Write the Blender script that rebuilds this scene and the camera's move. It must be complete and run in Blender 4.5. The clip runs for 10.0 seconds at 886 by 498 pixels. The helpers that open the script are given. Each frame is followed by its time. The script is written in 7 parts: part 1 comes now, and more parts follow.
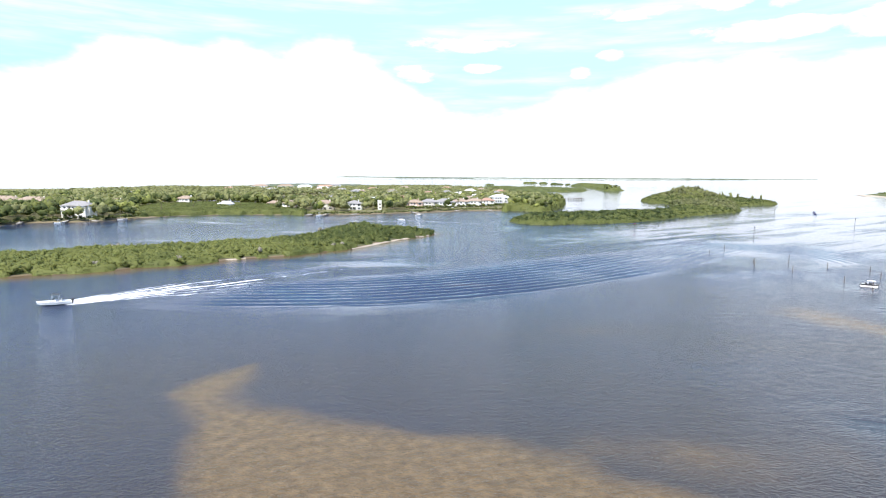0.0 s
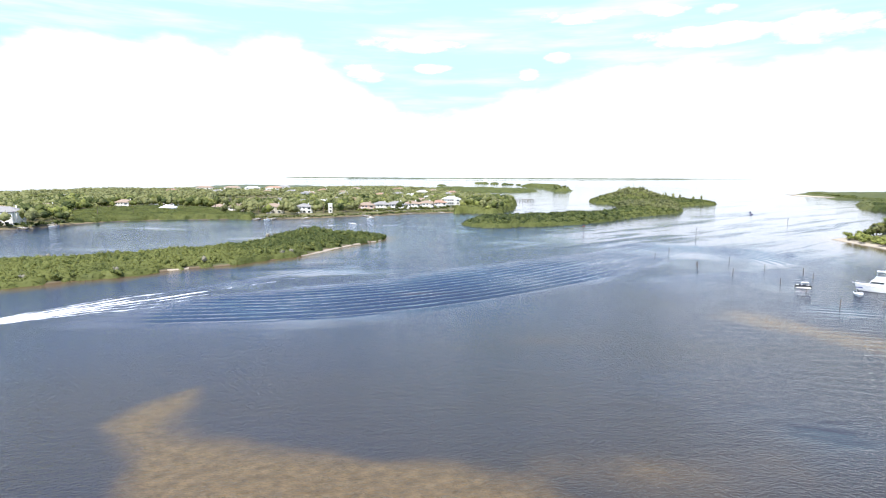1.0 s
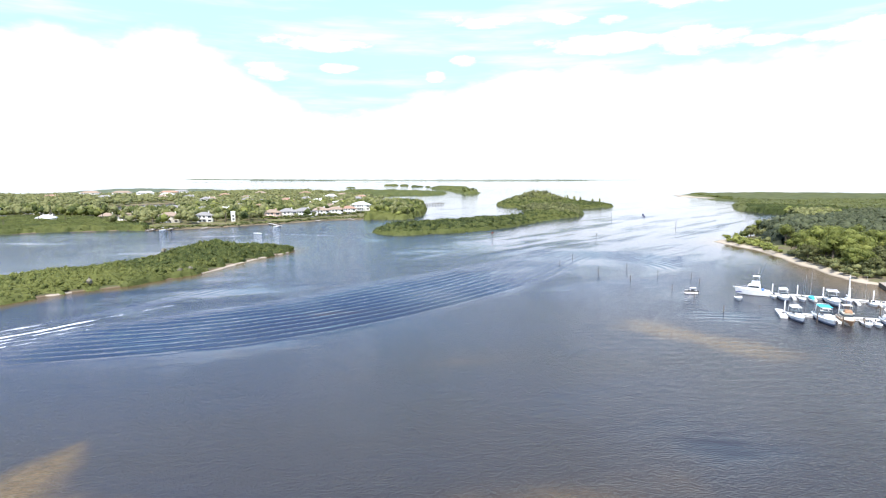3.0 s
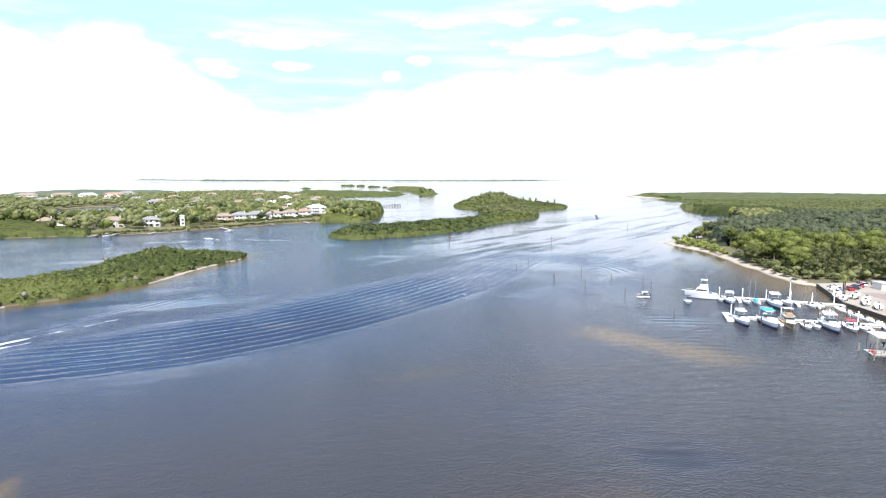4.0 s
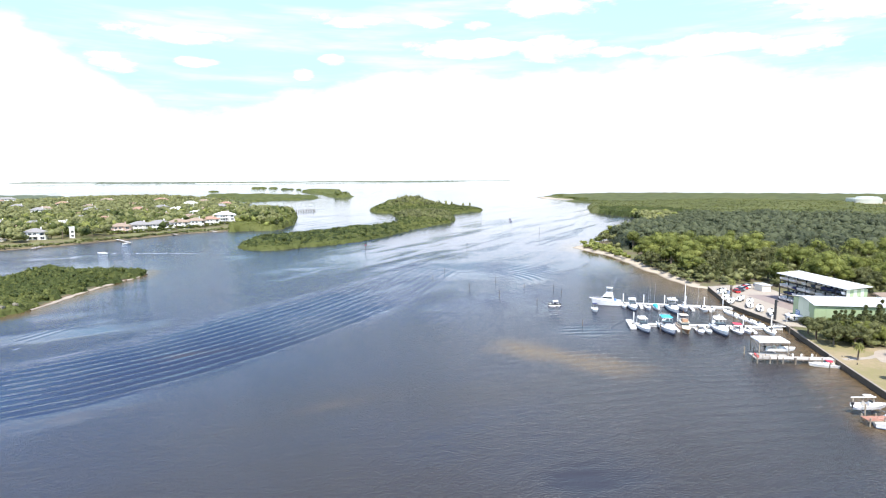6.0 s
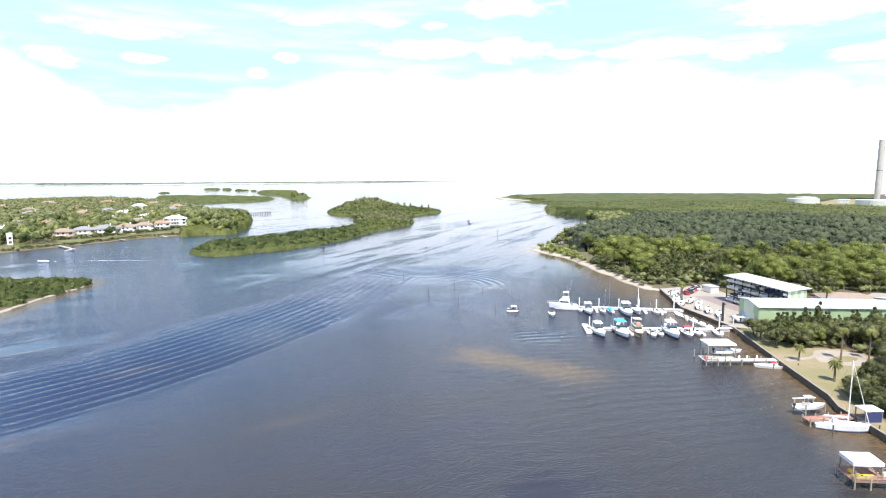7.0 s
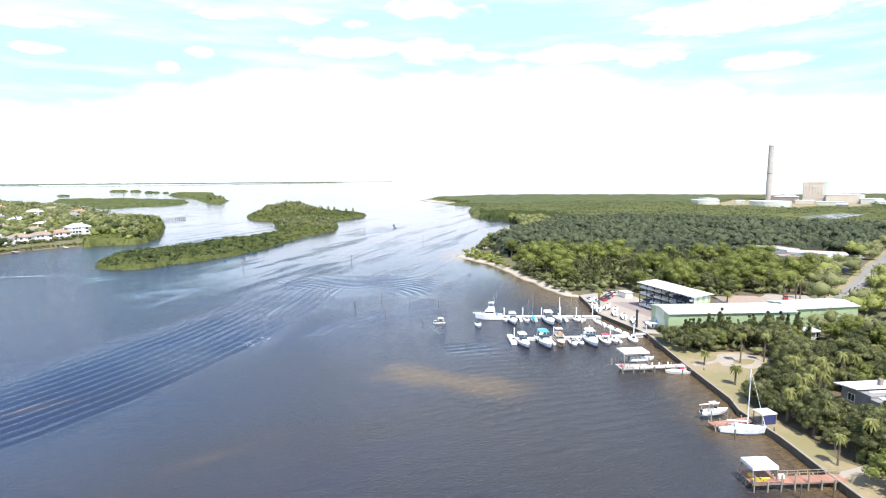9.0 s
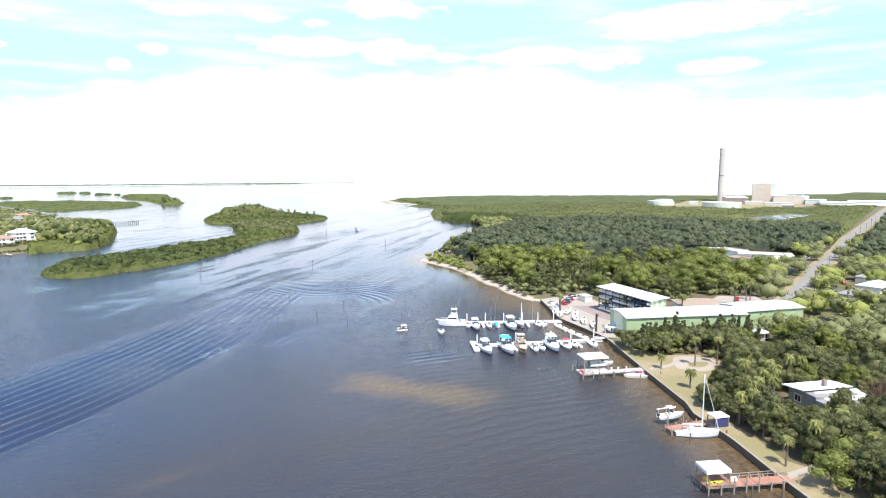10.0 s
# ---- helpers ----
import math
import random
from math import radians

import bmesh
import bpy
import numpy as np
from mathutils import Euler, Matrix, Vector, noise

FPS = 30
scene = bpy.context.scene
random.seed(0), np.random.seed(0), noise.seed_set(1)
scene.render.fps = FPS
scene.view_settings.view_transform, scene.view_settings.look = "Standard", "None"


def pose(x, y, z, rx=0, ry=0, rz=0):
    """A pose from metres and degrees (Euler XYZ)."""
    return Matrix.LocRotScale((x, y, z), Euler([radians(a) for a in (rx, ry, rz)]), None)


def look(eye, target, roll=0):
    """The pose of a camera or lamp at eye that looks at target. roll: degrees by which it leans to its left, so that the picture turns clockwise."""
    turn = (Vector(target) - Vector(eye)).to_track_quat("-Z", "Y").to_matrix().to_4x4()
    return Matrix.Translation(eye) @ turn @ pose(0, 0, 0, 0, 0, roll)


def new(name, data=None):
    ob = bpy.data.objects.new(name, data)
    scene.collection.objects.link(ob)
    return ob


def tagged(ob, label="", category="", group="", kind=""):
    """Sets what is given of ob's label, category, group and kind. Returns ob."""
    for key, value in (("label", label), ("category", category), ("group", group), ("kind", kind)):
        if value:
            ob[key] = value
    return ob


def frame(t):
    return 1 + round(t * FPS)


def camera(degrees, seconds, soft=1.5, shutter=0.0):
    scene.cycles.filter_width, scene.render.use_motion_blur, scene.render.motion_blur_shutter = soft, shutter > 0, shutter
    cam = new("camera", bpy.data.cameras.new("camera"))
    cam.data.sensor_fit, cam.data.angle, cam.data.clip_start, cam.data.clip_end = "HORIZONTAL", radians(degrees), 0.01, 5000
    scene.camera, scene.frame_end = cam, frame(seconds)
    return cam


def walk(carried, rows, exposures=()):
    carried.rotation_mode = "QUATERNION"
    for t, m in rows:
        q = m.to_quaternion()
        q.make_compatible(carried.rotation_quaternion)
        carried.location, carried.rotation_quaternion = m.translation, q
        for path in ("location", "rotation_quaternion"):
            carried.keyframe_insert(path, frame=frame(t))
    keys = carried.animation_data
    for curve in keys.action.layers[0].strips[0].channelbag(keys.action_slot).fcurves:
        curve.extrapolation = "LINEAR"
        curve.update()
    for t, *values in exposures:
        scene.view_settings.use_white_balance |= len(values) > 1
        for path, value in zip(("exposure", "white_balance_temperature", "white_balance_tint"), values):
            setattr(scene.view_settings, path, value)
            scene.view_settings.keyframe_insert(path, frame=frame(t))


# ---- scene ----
cam = camera(76.7, 10.0, soft=1.1)
PATH = [
    (0, (0.013, -1.344, 31.289), (0.044, 0.64, 31.034), 0.3),
    (0.5, (0.417, -0.247, 32.495), (0.533, 1.733, 32.24), 0.3),
    (1, (0.247, 0.71, 33.43), (0.446, 2.684, 33.176), 0.2),
    (1.5, (0.248, 1.046, 34.61), (0.527, 3.01, 34.357), 0.2),
    (2, (0.221, 2.075, 35.654), (0.581, 4.026, 35.401), 0.2),
    (2.5, (0.275, 2.212, 36.69), (0.711, 4.148, 36.439), 0.1),
    (4, (1.147, 3.801, 40.148), (1.801, 5.674, 39.898), -0.0),
    (4.5, (1.396, 4.269, 41.431), (2.119, 6.117, 41.18), -0.0),
    (5, (1.638, 4.217, 42.607), (2.43, 6.037, 42.357), -0.1),
    (5.5, (2.197, 4.485, 43.746), (3.053, 6.275, 43.497), -0.2),
    (7, (3.273, 5.148, 47.047), (4.321, 6.834, 46.798), -0.3),
    (7.5, (3.195, 5.228, 48.253), (4.296, 6.879, 48.004), -0.3),
    (8, (3.353, 5.313, 49.31), (4.503, 6.93, 49.061), -0.3),
    (8.5, (3.485, 5.359, 50.594), (4.693, 6.934, 50.344), -0.4),
    (9, (3.355, 5.592, 51.732), (4.618, 7.123, 51.482), -0.3),
    (9.5, (3.872, 5.65, 52.585), (5.184, 7.14, 52.337), -0.3),
    (10, (3.732, 5.735, 53.892), (5.094, 7.178, 53.644), -0.3),
]
walk(cam, [(t, look(eye, target, roll)) for t, eye, target, roll in PATH])

# ---- world, sun, exposure ----
SUN_AZ, SUN_EL = 205.0, 60.0          # clockwise from +y, above the horizon
world = bpy.data.worlds.new("sky")
scene.world = world
world.use_nodes = True


class Nodes:
    """Short hand for building a node tree."""

    def __init__(self, tree):
        self.t = tree
        self.t.nodes.clear()

    def n(self, kind, **props):
        nd = self.t.nodes.new(kind)
        for k, v in props.items():
            if k == "operation":
                nd.operation = v
            elif k == "data_type":
                nd.data_type = v
            elif k == "blend_type":
                nd.blend_type = v
            elif k == "attribute_name":
                nd.attribute_name = v
            elif k == "clamp":
                nd.use_clamp = v
        return nd

    def link(self, a, b):
        self.t.links.new(a, b)

    def put(self, sock, v):
        if isinstance(v, bpy.types.NodeSocket):
            self.link(v, sock)
        elif isinstance(v, (tuple, list)) and len(v) == 3 and sock.type == "RGBA":
            sock.default_value = (*v, 1)
        else:
            sock.default_value = v

    def math(self, op, a, b=None, c=None, clamp=False):
        nd = self.n("ShaderNodeMath", operation=op, clamp=clamp)
        for i, v in enumerate((a, b, c)):
            if v is not None:
                self.put(nd.inputs[i], v)
        return nd.outputs[0]

    def ramp01(self, v, lo, hi):
        nd = self.n("ShaderNodeMapRange")
        nd.interpolation_type = "SMOOTHSTEP"
        for i, x in enumerate((v, lo, hi, 0.0, 1.0)):
            self.put(nd.inputs[i], x)
        return nd.outputs[0]

    def mix(self, f, a, b):
        nd = self.n("ShaderNodeMix", data_type="RGBA")
        self.put(nd.inputs[0], f)
        self.put(nd.inputs[6], a)
        self.put(nd.inputs[7], b)
        return nd.outputs[2]

    def noise(self, vec, scale, detail=3.0, rough=0.55):
        nd = self.n("ShaderNodeTexNoise")
        if vec is not None:
            self.link(vec, nd.inputs["Vector"])
        nd.inputs["Scale"].default_value = scale
        nd.inputs["Detail"].default_value = detail
        nd.inputs["Roughness"].default_value = rough
        return nd.outputs["Fac"]

    def scaled(self, vec, s, rot=(0, 0, 0)):
        nd = self.n("ShaderNodeMapping")
        self.link(vec, nd.inputs["Vector"])
        nd.inputs["Scale"].default_value = s
        nd.inputs["Rotation"].default_value = rot
        return nd.outputs[0]

    def colors(self, f, stops):
        nd = self.n("ShaderNodeValToRGB")
        self.put(nd.inputs[0], f)
        els = nd.color_ramp.elements
        while len(els) < len(stops):
            els.new(0.5)
        for e, (p, c) in zip(els, stops):
            e.position = p
            e.color = (*c, 1) if isinstance(c, tuple) else (c, c, c, 1)
        return nd.outputs[0]


w = Nodes(world.node_tree)
sky = w.n("ShaderNodeTexSky")
sky.sky_type = "NISHITA"
sky.sun_disc = False
sky.sun_elevation, sky.sun_rotation = radians(SUN_EL), radians(SUN_AZ)
sky.air_density, sky.dust_density, sky.ozone_density = 1.0, 0.6, 1.5
heaven = w.n("ShaderNodeTexCoord").outputs["Generated"]
sep = w.n("ShaderNodeSeparateXYZ")
w.link(heaven, sep.inputs[0])
az = w.math("MULTIPLY", w.math("ARCTAN2", sep.outputs[0], sep.outputs[1]), 57.2958)
el = w.math("MULTIPLY", w.math("ARCSINE", sep.outputs[2]), 57.2958)
# the top of the cloud bank along the horizon, in degrees, over azimuth -180 to 180
BANK = [(-180, 12), (-60, 8.5), (-42, 6.8), (-37, 7.9), (-33, 9.2), (-29, 11.7), (-23, 11.5), (-19.6, 12.3), (-15.6, 11.3), (-13.6, 11.6), (-11.4, 13.2), (-8.2, 12.9),
        (-6.5, 11.2), (-3.8, 9.7), (-1.6, 8.4), (1.8, 6.4), (5.7, 5.8), (9, 6.3), (12.8, 8.2), (17, 8.7), (19.5, 9.8), (26, 10.4), (35, 10.1), (45, 10.6), (50, 10.5),
        (55, 9.6), (63, 8.5), (70, 7.4), (81, 6.3), (95, 7), (180, 12)]
top = w.colors(w.math("DIVIDE", w.math("ADD", az, 180.0), 360.0), [((a + 180) / 360, v / 20) for a, v in BANK])
flat = w.n("ShaderNodeCombineXYZ")
w.link(az, flat.inputs[0])
w.link(el, flat.inputs[1])
n1 = w.noise(w.scaled(flat.outputs[0], (.16, .34, 1)), 1.0, 6.0, 0.55)
n2 = w.noise(w.scaled(flat.outputs[0], (.055, .5, 1), (0, 0, .12)), 1.0, 5.0, 0.6)
n3 = w.noise(w.scaled(flat.outputs[0], (.28, .8, 1), (0, 0, .15)), 1.0, 6.0, 0.62)
edge = w.math("ADD", w.math("MULTIPLY", top, 20.0), w.math("ADD", w.math("MULTIPLY", w.math("SUBTRACT", n1, .5), 3.4), w.math("MULTIPLY", w.math("SUBTRACT", n3, .5), 1.8)))
bank = w.ramp01(w.math("SUBTRACT", edge, el), -1.0, 1.5)
# separate fair-weather streaks above the bank: azimuth, elevation, half width, half height
STREAKS = [(2.5, 12.7, 4.6, .7), (-1.8, 10.1, 1.9, .7), (4.8, 10.5, 1.6, .4), (14.1, 9.9, .9, .5), (16.9, 11.4, 1.1, .5), (19.0, 14.9, 3.7, .55), (26.1, 14.9, 2.3, .5),
           (31.0, 14.5, 1.4, .4), (30.3, 12.5, 5.6, .8), (38.4, 12.3, 3.5, 1.05), (38.1, 16.0, 4.5, .85), (44.2, 11.8, 2.0, .5), (52.2, 11.6, 5.0, 1.0), (59.4, 10.9, 2.8, .75),
           (60.2, 14.4, 2.6, .6), (66.7, 13.7, 8.6, 1.3), (68.8, 9.8, 3.1, .7), (-4.0, 17.5, 5.0, .5), (82.0, 14.5, 5.0, 1.0)]
streak = None
for a, e, ha, he in STREAKS:
    d = w.math("ADD", w.math("POWER", w.math("DIVIDE", w.math("SUBTRACT", az, a), ha), 2.0),
               w.math("POWER", w.math("DIVIDE", w.math("SUBTRACT", el, e), he), 2.0))
    streak = d if streak is None else w.math("MINIMUM", streak, d)
wisp = w.ramp01(w.math("ADD", streak, w.math("MULTIPLY", w.math("SUBTRACT", n3, .5), 5.2)), 1.6, -.2)
veil = w.math("MULTIPLY", w.ramp01(n2, .42, .75), .42)
high = w.math("MULTIPLY", w.ramp01(n2, .48, .62), w.ramp01(el, 19.0, 30.0))
cover = w.math("MAXIMUM", w.math("MAXIMUM", bank, wisp), w.math("MAXIMUM", veil, w.math("MULTIPLY", high, .5)))
blue = w.n("ShaderNodeMix", data_type="RGBA", blend_type="MULTIPLY")
blue.inputs[0].default_value = 1.0
w.link(sky.outputs[0], blue.inputs[6])
w.link(w.mix(w.ramp01(el, 4.0, 18.0), (.105, .130, .132), w.mix(w.ramp01(el, 18.0, 34.0), (.225, .245, .20), (.112, .116, .170))), blue.inputs[7])
white = w.mix(w.ramp01(n1, .3, .7), (.85, .91, 1.02), (1.03, 1.07, 1.16))
white = w.mix(w.math("MULTIPLY", w.ramp01(w.math("ADD", el, w.math("MULTIPLY", n2, 3.0)), 5.8, 2.4), .85), white, (.63, .68, .71))
bg = w.n("ShaderNodeBackground")
w.link(w.mix(cover, blue.outputs[2], white), bg.inputs[0])
bg.inputs[1].default_value = 1.0
w.link(bg.outputs[0], w.n("ShaderNodeOutputWorld").inputs[0])

sun_data = bpy.data.lights.new("sun", "SUN")
sun_data.energy, sun_data.angle, sun_data.color = 4.7, radians(0.6), (1.0, .95, .86)
sun = new("sun", sun_data)
a, e = radians(SUN_AZ), radians(SUN_EL)
sun.matrix_world = look((0, 0, 300), (-300 * math.sin(a) * math.cos(e), -300 * math.cos(a) * math.cos(e), 300 - 300 * math.sin(e)))
scene.view_settings.exposure = 0.72


# ---- materials ----
def material(name):
    m = bpy.data.materials.new(name)
    m.use_nodes = True
    k = Nodes(m.node_tree)
    out = k.n("ShaderNodeOutputMaterial")
    bs = k.n("ShaderNodeBsdfPrincipled")
    k.link(bs.outputs[0], out.inputs[0])
    k.pos = k.n("ShaderNodeNewGeometry").outputs["Position"]
    k.obj = k.n("ShaderNodeTexCoord").outputs["Object"]
    k.bs, k.out = bs, out
    return m, k


def bump(k, height, strength, distance):
    b = k.n("ShaderNodeBump")
    b.inputs["Strength"].default_value = strength
    b.inputs["Distance"].default_value = distance
    k.link(height, b.inputs["Height"])
    k.link(b.outputs[0], k.bs.inputs["Normal"])


def plain(name, col, rough=.6, metal=0.0, var=.25, scale=1.5, fine=12.0, relief=.02, vary=0.0, stretch=(1, 1, 1)):
    """A surface with stains at one scale and grain at another; vary: how far objects differ."""
    m, k = material(name)
    v = k.scaled(k.pos, stretch)
    big, small = k.noise(v, scale, 4.0), k.noise(v, fine, 3.0)
    f = k.math("ADD", k.math("MULTIPLY", big, .6), k.math("MULTIPLY", small, .4))
    dark, light = tuple(c * (1 - var) for c in col), tuple(min(.9, c * (1 + var * .6)) for c in col)
    c = k.colors(f, [(.28, dark), (.5, col), (.72, light)])
    if vary:
        r = k.n("ShaderNodeObjectInfo").outputs["Random"]
        hsv = k.n("ShaderNodeHueSaturation")
        k.link(c, hsv.inputs["Color"])
        k.link(k.math("ADD", k.math("MULTIPLY", r, 2 * vary), 1 - vary), hsv.inputs["Value"])
        c = hsv.outputs[0]
    k.link(c, k.bs.inputs["Base Color"])
    k.link(k.math("ADD", k.math("MULTIPLY", big, .25), rough - .12), k.bs.inputs["Roughness"])
    k.bs.inputs["Metallic"].default_value = metal
    if relief:
        bump(k, small, .5, relief)
    return m


def foliage(name, dark, mid, light, through_light=.3):
    """Leaves: the shade differs from leaf cluster to leaf cluster, and from tree to tree."""
    m, k = material(name)
    geo = k.n("ShaderNodeNewGeometry")
    tint = k.n("ShaderNodeAttribute", attribute_name="tint").outputs["Fac"]
    r = k.n("ShaderNodeObjectInfo").outputs["Random"]
    f = k.math("ADD", k.math("MULTIPLY", geo.outputs["Random Per Island"], .56), k.math("MULTIPLY", k.noise(k.pos, .05, 2.0), .25))
    f = k.math("ADD", f, k.math("MULTIPLY", tint, .46))
    f = k.math("ADD", f, k.math("MULTIPLY", k.math("SUBTRACT", r, .35), .34))
    c = k.colors(f, [(.15, dark), (.5, mid), (.88, light)])
    k.link(c, k.bs.inputs["Base Color"])
    k.bs.inputs["Roughness"].default_value = .62
    k.bs.inputs["Specular IOR Level"].default_value = .25
    tr = k.n("ShaderNodeBsdfTranslucent")
    k.link(c, tr.inputs[0])
    mx = k.n("ShaderNodeMixShader")
    mx.inputs[0].default_value = through_light
    k.link(k.bs.outputs[0], mx.inputs[1])
    k.link(tr.outputs[0], mx.inputs[2])
    k.link(mx.outputs[0], k.out.inputs[0])
    return m


def water_material():
    m, k = material("water")
    foam = k.n("ShaderNodeAttribute", attribute_name="foam").outputs["Fac"]
    shoal = k.n("ShaderNodeAttribute", attribute_name="shoal").outputs["Fac"]
    slick = k.n("ShaderNodeAttribute", attribute_name="slick").outputs["Fac"]
    big = k.noise(k.scaled(k.pos, (.011, .02, 1), (0, 0, .35)), 1.0, 4.0)
    mid = k.noise(k.pos, .09, 4.0)
    fine = k.noise(k.scaled(k.pos, (1.0, 1.6, 1), (0, 0, -.45)), 1.7, 2.0, .55)
    swell = k.noise(k.scaled(k.pos, (.24, .58, 1), (0, 0, -.4)), 1.0, 3.0)
    weed = k.noise(k.scaled(k.pos, (.55, .7, 1), (0, 0, -.5)), 1.0, 6.0, .68)
    yz = k.n("ShaderNodeSeparateXYZ")
    k.link(k.pos, yz.inputs[0])
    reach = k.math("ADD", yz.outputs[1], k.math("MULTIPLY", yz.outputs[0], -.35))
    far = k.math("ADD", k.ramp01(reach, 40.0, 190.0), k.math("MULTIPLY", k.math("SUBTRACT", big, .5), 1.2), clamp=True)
    # brown nearby, bluer farther out: reflected sky blue added to the base colour
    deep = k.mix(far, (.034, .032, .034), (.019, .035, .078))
    bed = k.colors(weed, [(.28, (.060, .042, .021)), (.5, (.112, .078, .039)), (.72, (.165, .116, .059))])
    sh = k.math("MULTIPLY", shoal, k.ramp01(k.math("ADD", k.math("MULTIPLY", shoal, .75), k.math("MULTIPLY", mid, .5)), .22, .62))
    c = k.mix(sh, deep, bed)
    spray = k.noise(k.scaled(k.scaled(k.pos, (1, 1, 1), (0, 0, radians(-40))), (.22, 1.3, 1)), 1.0, 6.0, .75)
    fo = k.ramp01(k.math("ADD", foam, k.math("MULTIPLY", k.math("SUBTRACT", spray, .5), 1.3)), .32, .66)
    fo = k.math("MULTIPLY", fo, k.ramp01(foam, .02, .2))
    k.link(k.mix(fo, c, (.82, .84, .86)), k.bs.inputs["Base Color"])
    k.bs.inputs["IOR"].default_value = 1.333
    turned = k.scaled(k.pos, (1, 1, 1), (0, 0, radians(-33)))
    drift = k.noise(k.scaled(turned, (.0065, .062, 1)), 1.0, 6.0, .6)
    open_ = k.math("MULTIPLY", k.ramp01(k.math("ADD", yz.outputs[1], k.math("MULTIPLY", yz.outputs[0], .5)), 250.0, 340.0), k.ramp01(yz.outputs[0], 30.0, 120.0))
    wide = k.ramp01(k.math("ADD", yz.outputs[1], k.math("MULTIPLY", yz.outputs[0], .45)), 430.0, 760.0)
    lanes = k.math("ADD", k.ramp01(drift, .40, .50), k.math("MULTIPLY", wide, .62), clamp=True)
    calm = k.math("MAXIMUM", k.math("MAXIMUM", slick, k.ramp01(big, .54, .66)), k.math("MAXIMUM", k.math("MULTIPLY", open_, lanes), k.math("MULTIPLY", wide, .8)))
    rough = k.math("SUBTRACT", .095, k.math("MULTIPLY", calm, .07))
    k.link(k.math("ADD", rough, k.math("MULTIPLY", fo, .6)), k.bs.inputs["Roughness"])
    h = k.math("ADD", k.math("MULTIPLY", fine, .74), k.math("MULTIPLY", swell, .66))
    h = k.math("MULTIPLY", h, k.math("SUBTRACT", 1.0, k.math("MULTIPLY", calm, .88)))
    bump(k, h, 1.0, .31)
    return m


def ground_material(name, litter, grass, sand, hi=.95):
    """Soil with litter and grass in patches, and sand near the waterline."""
    m, k = material(name)
    z = k.n("ShaderNodeSeparateXYZ")
    k.link(k.pos, z.inputs[0])
    n1, n2, n3 = k.noise(k.pos, .06, 4.0), k.noise(k.pos, .6, 4.0), k.noise(k.pos, 4.0, 3.0)
    c = k.mix(k.ramp01(k.math("ADD", n1, k.math("MULTIPLY", n2, .35)), .56, .78), litter, grass)
    c = k.mix(k.ramp01(n3, .35, .75), c, tuple(v * .72 for v in litter))
    low = k.ramp01(k.math("ADD", z.outputs[2], k.math("MULTIPLY", k.math("SUBTRACT", n2, .5), .5)), hi, hi - .4)
    wet = k.ramp01(z.outputs[2], .28, .02)
    c = k.mix(low, c, k.mix(n3, sand, tuple(v * .8 for v in sand)))
    c = k.mix(wet, c, tuple(v * .45 for v in sand))
    k.link(c, k.bs.inputs["Base Color"])
    k.bs.inputs["Roughness"].default_value = .9
    bump(k, n3, .6, .08)
    return m


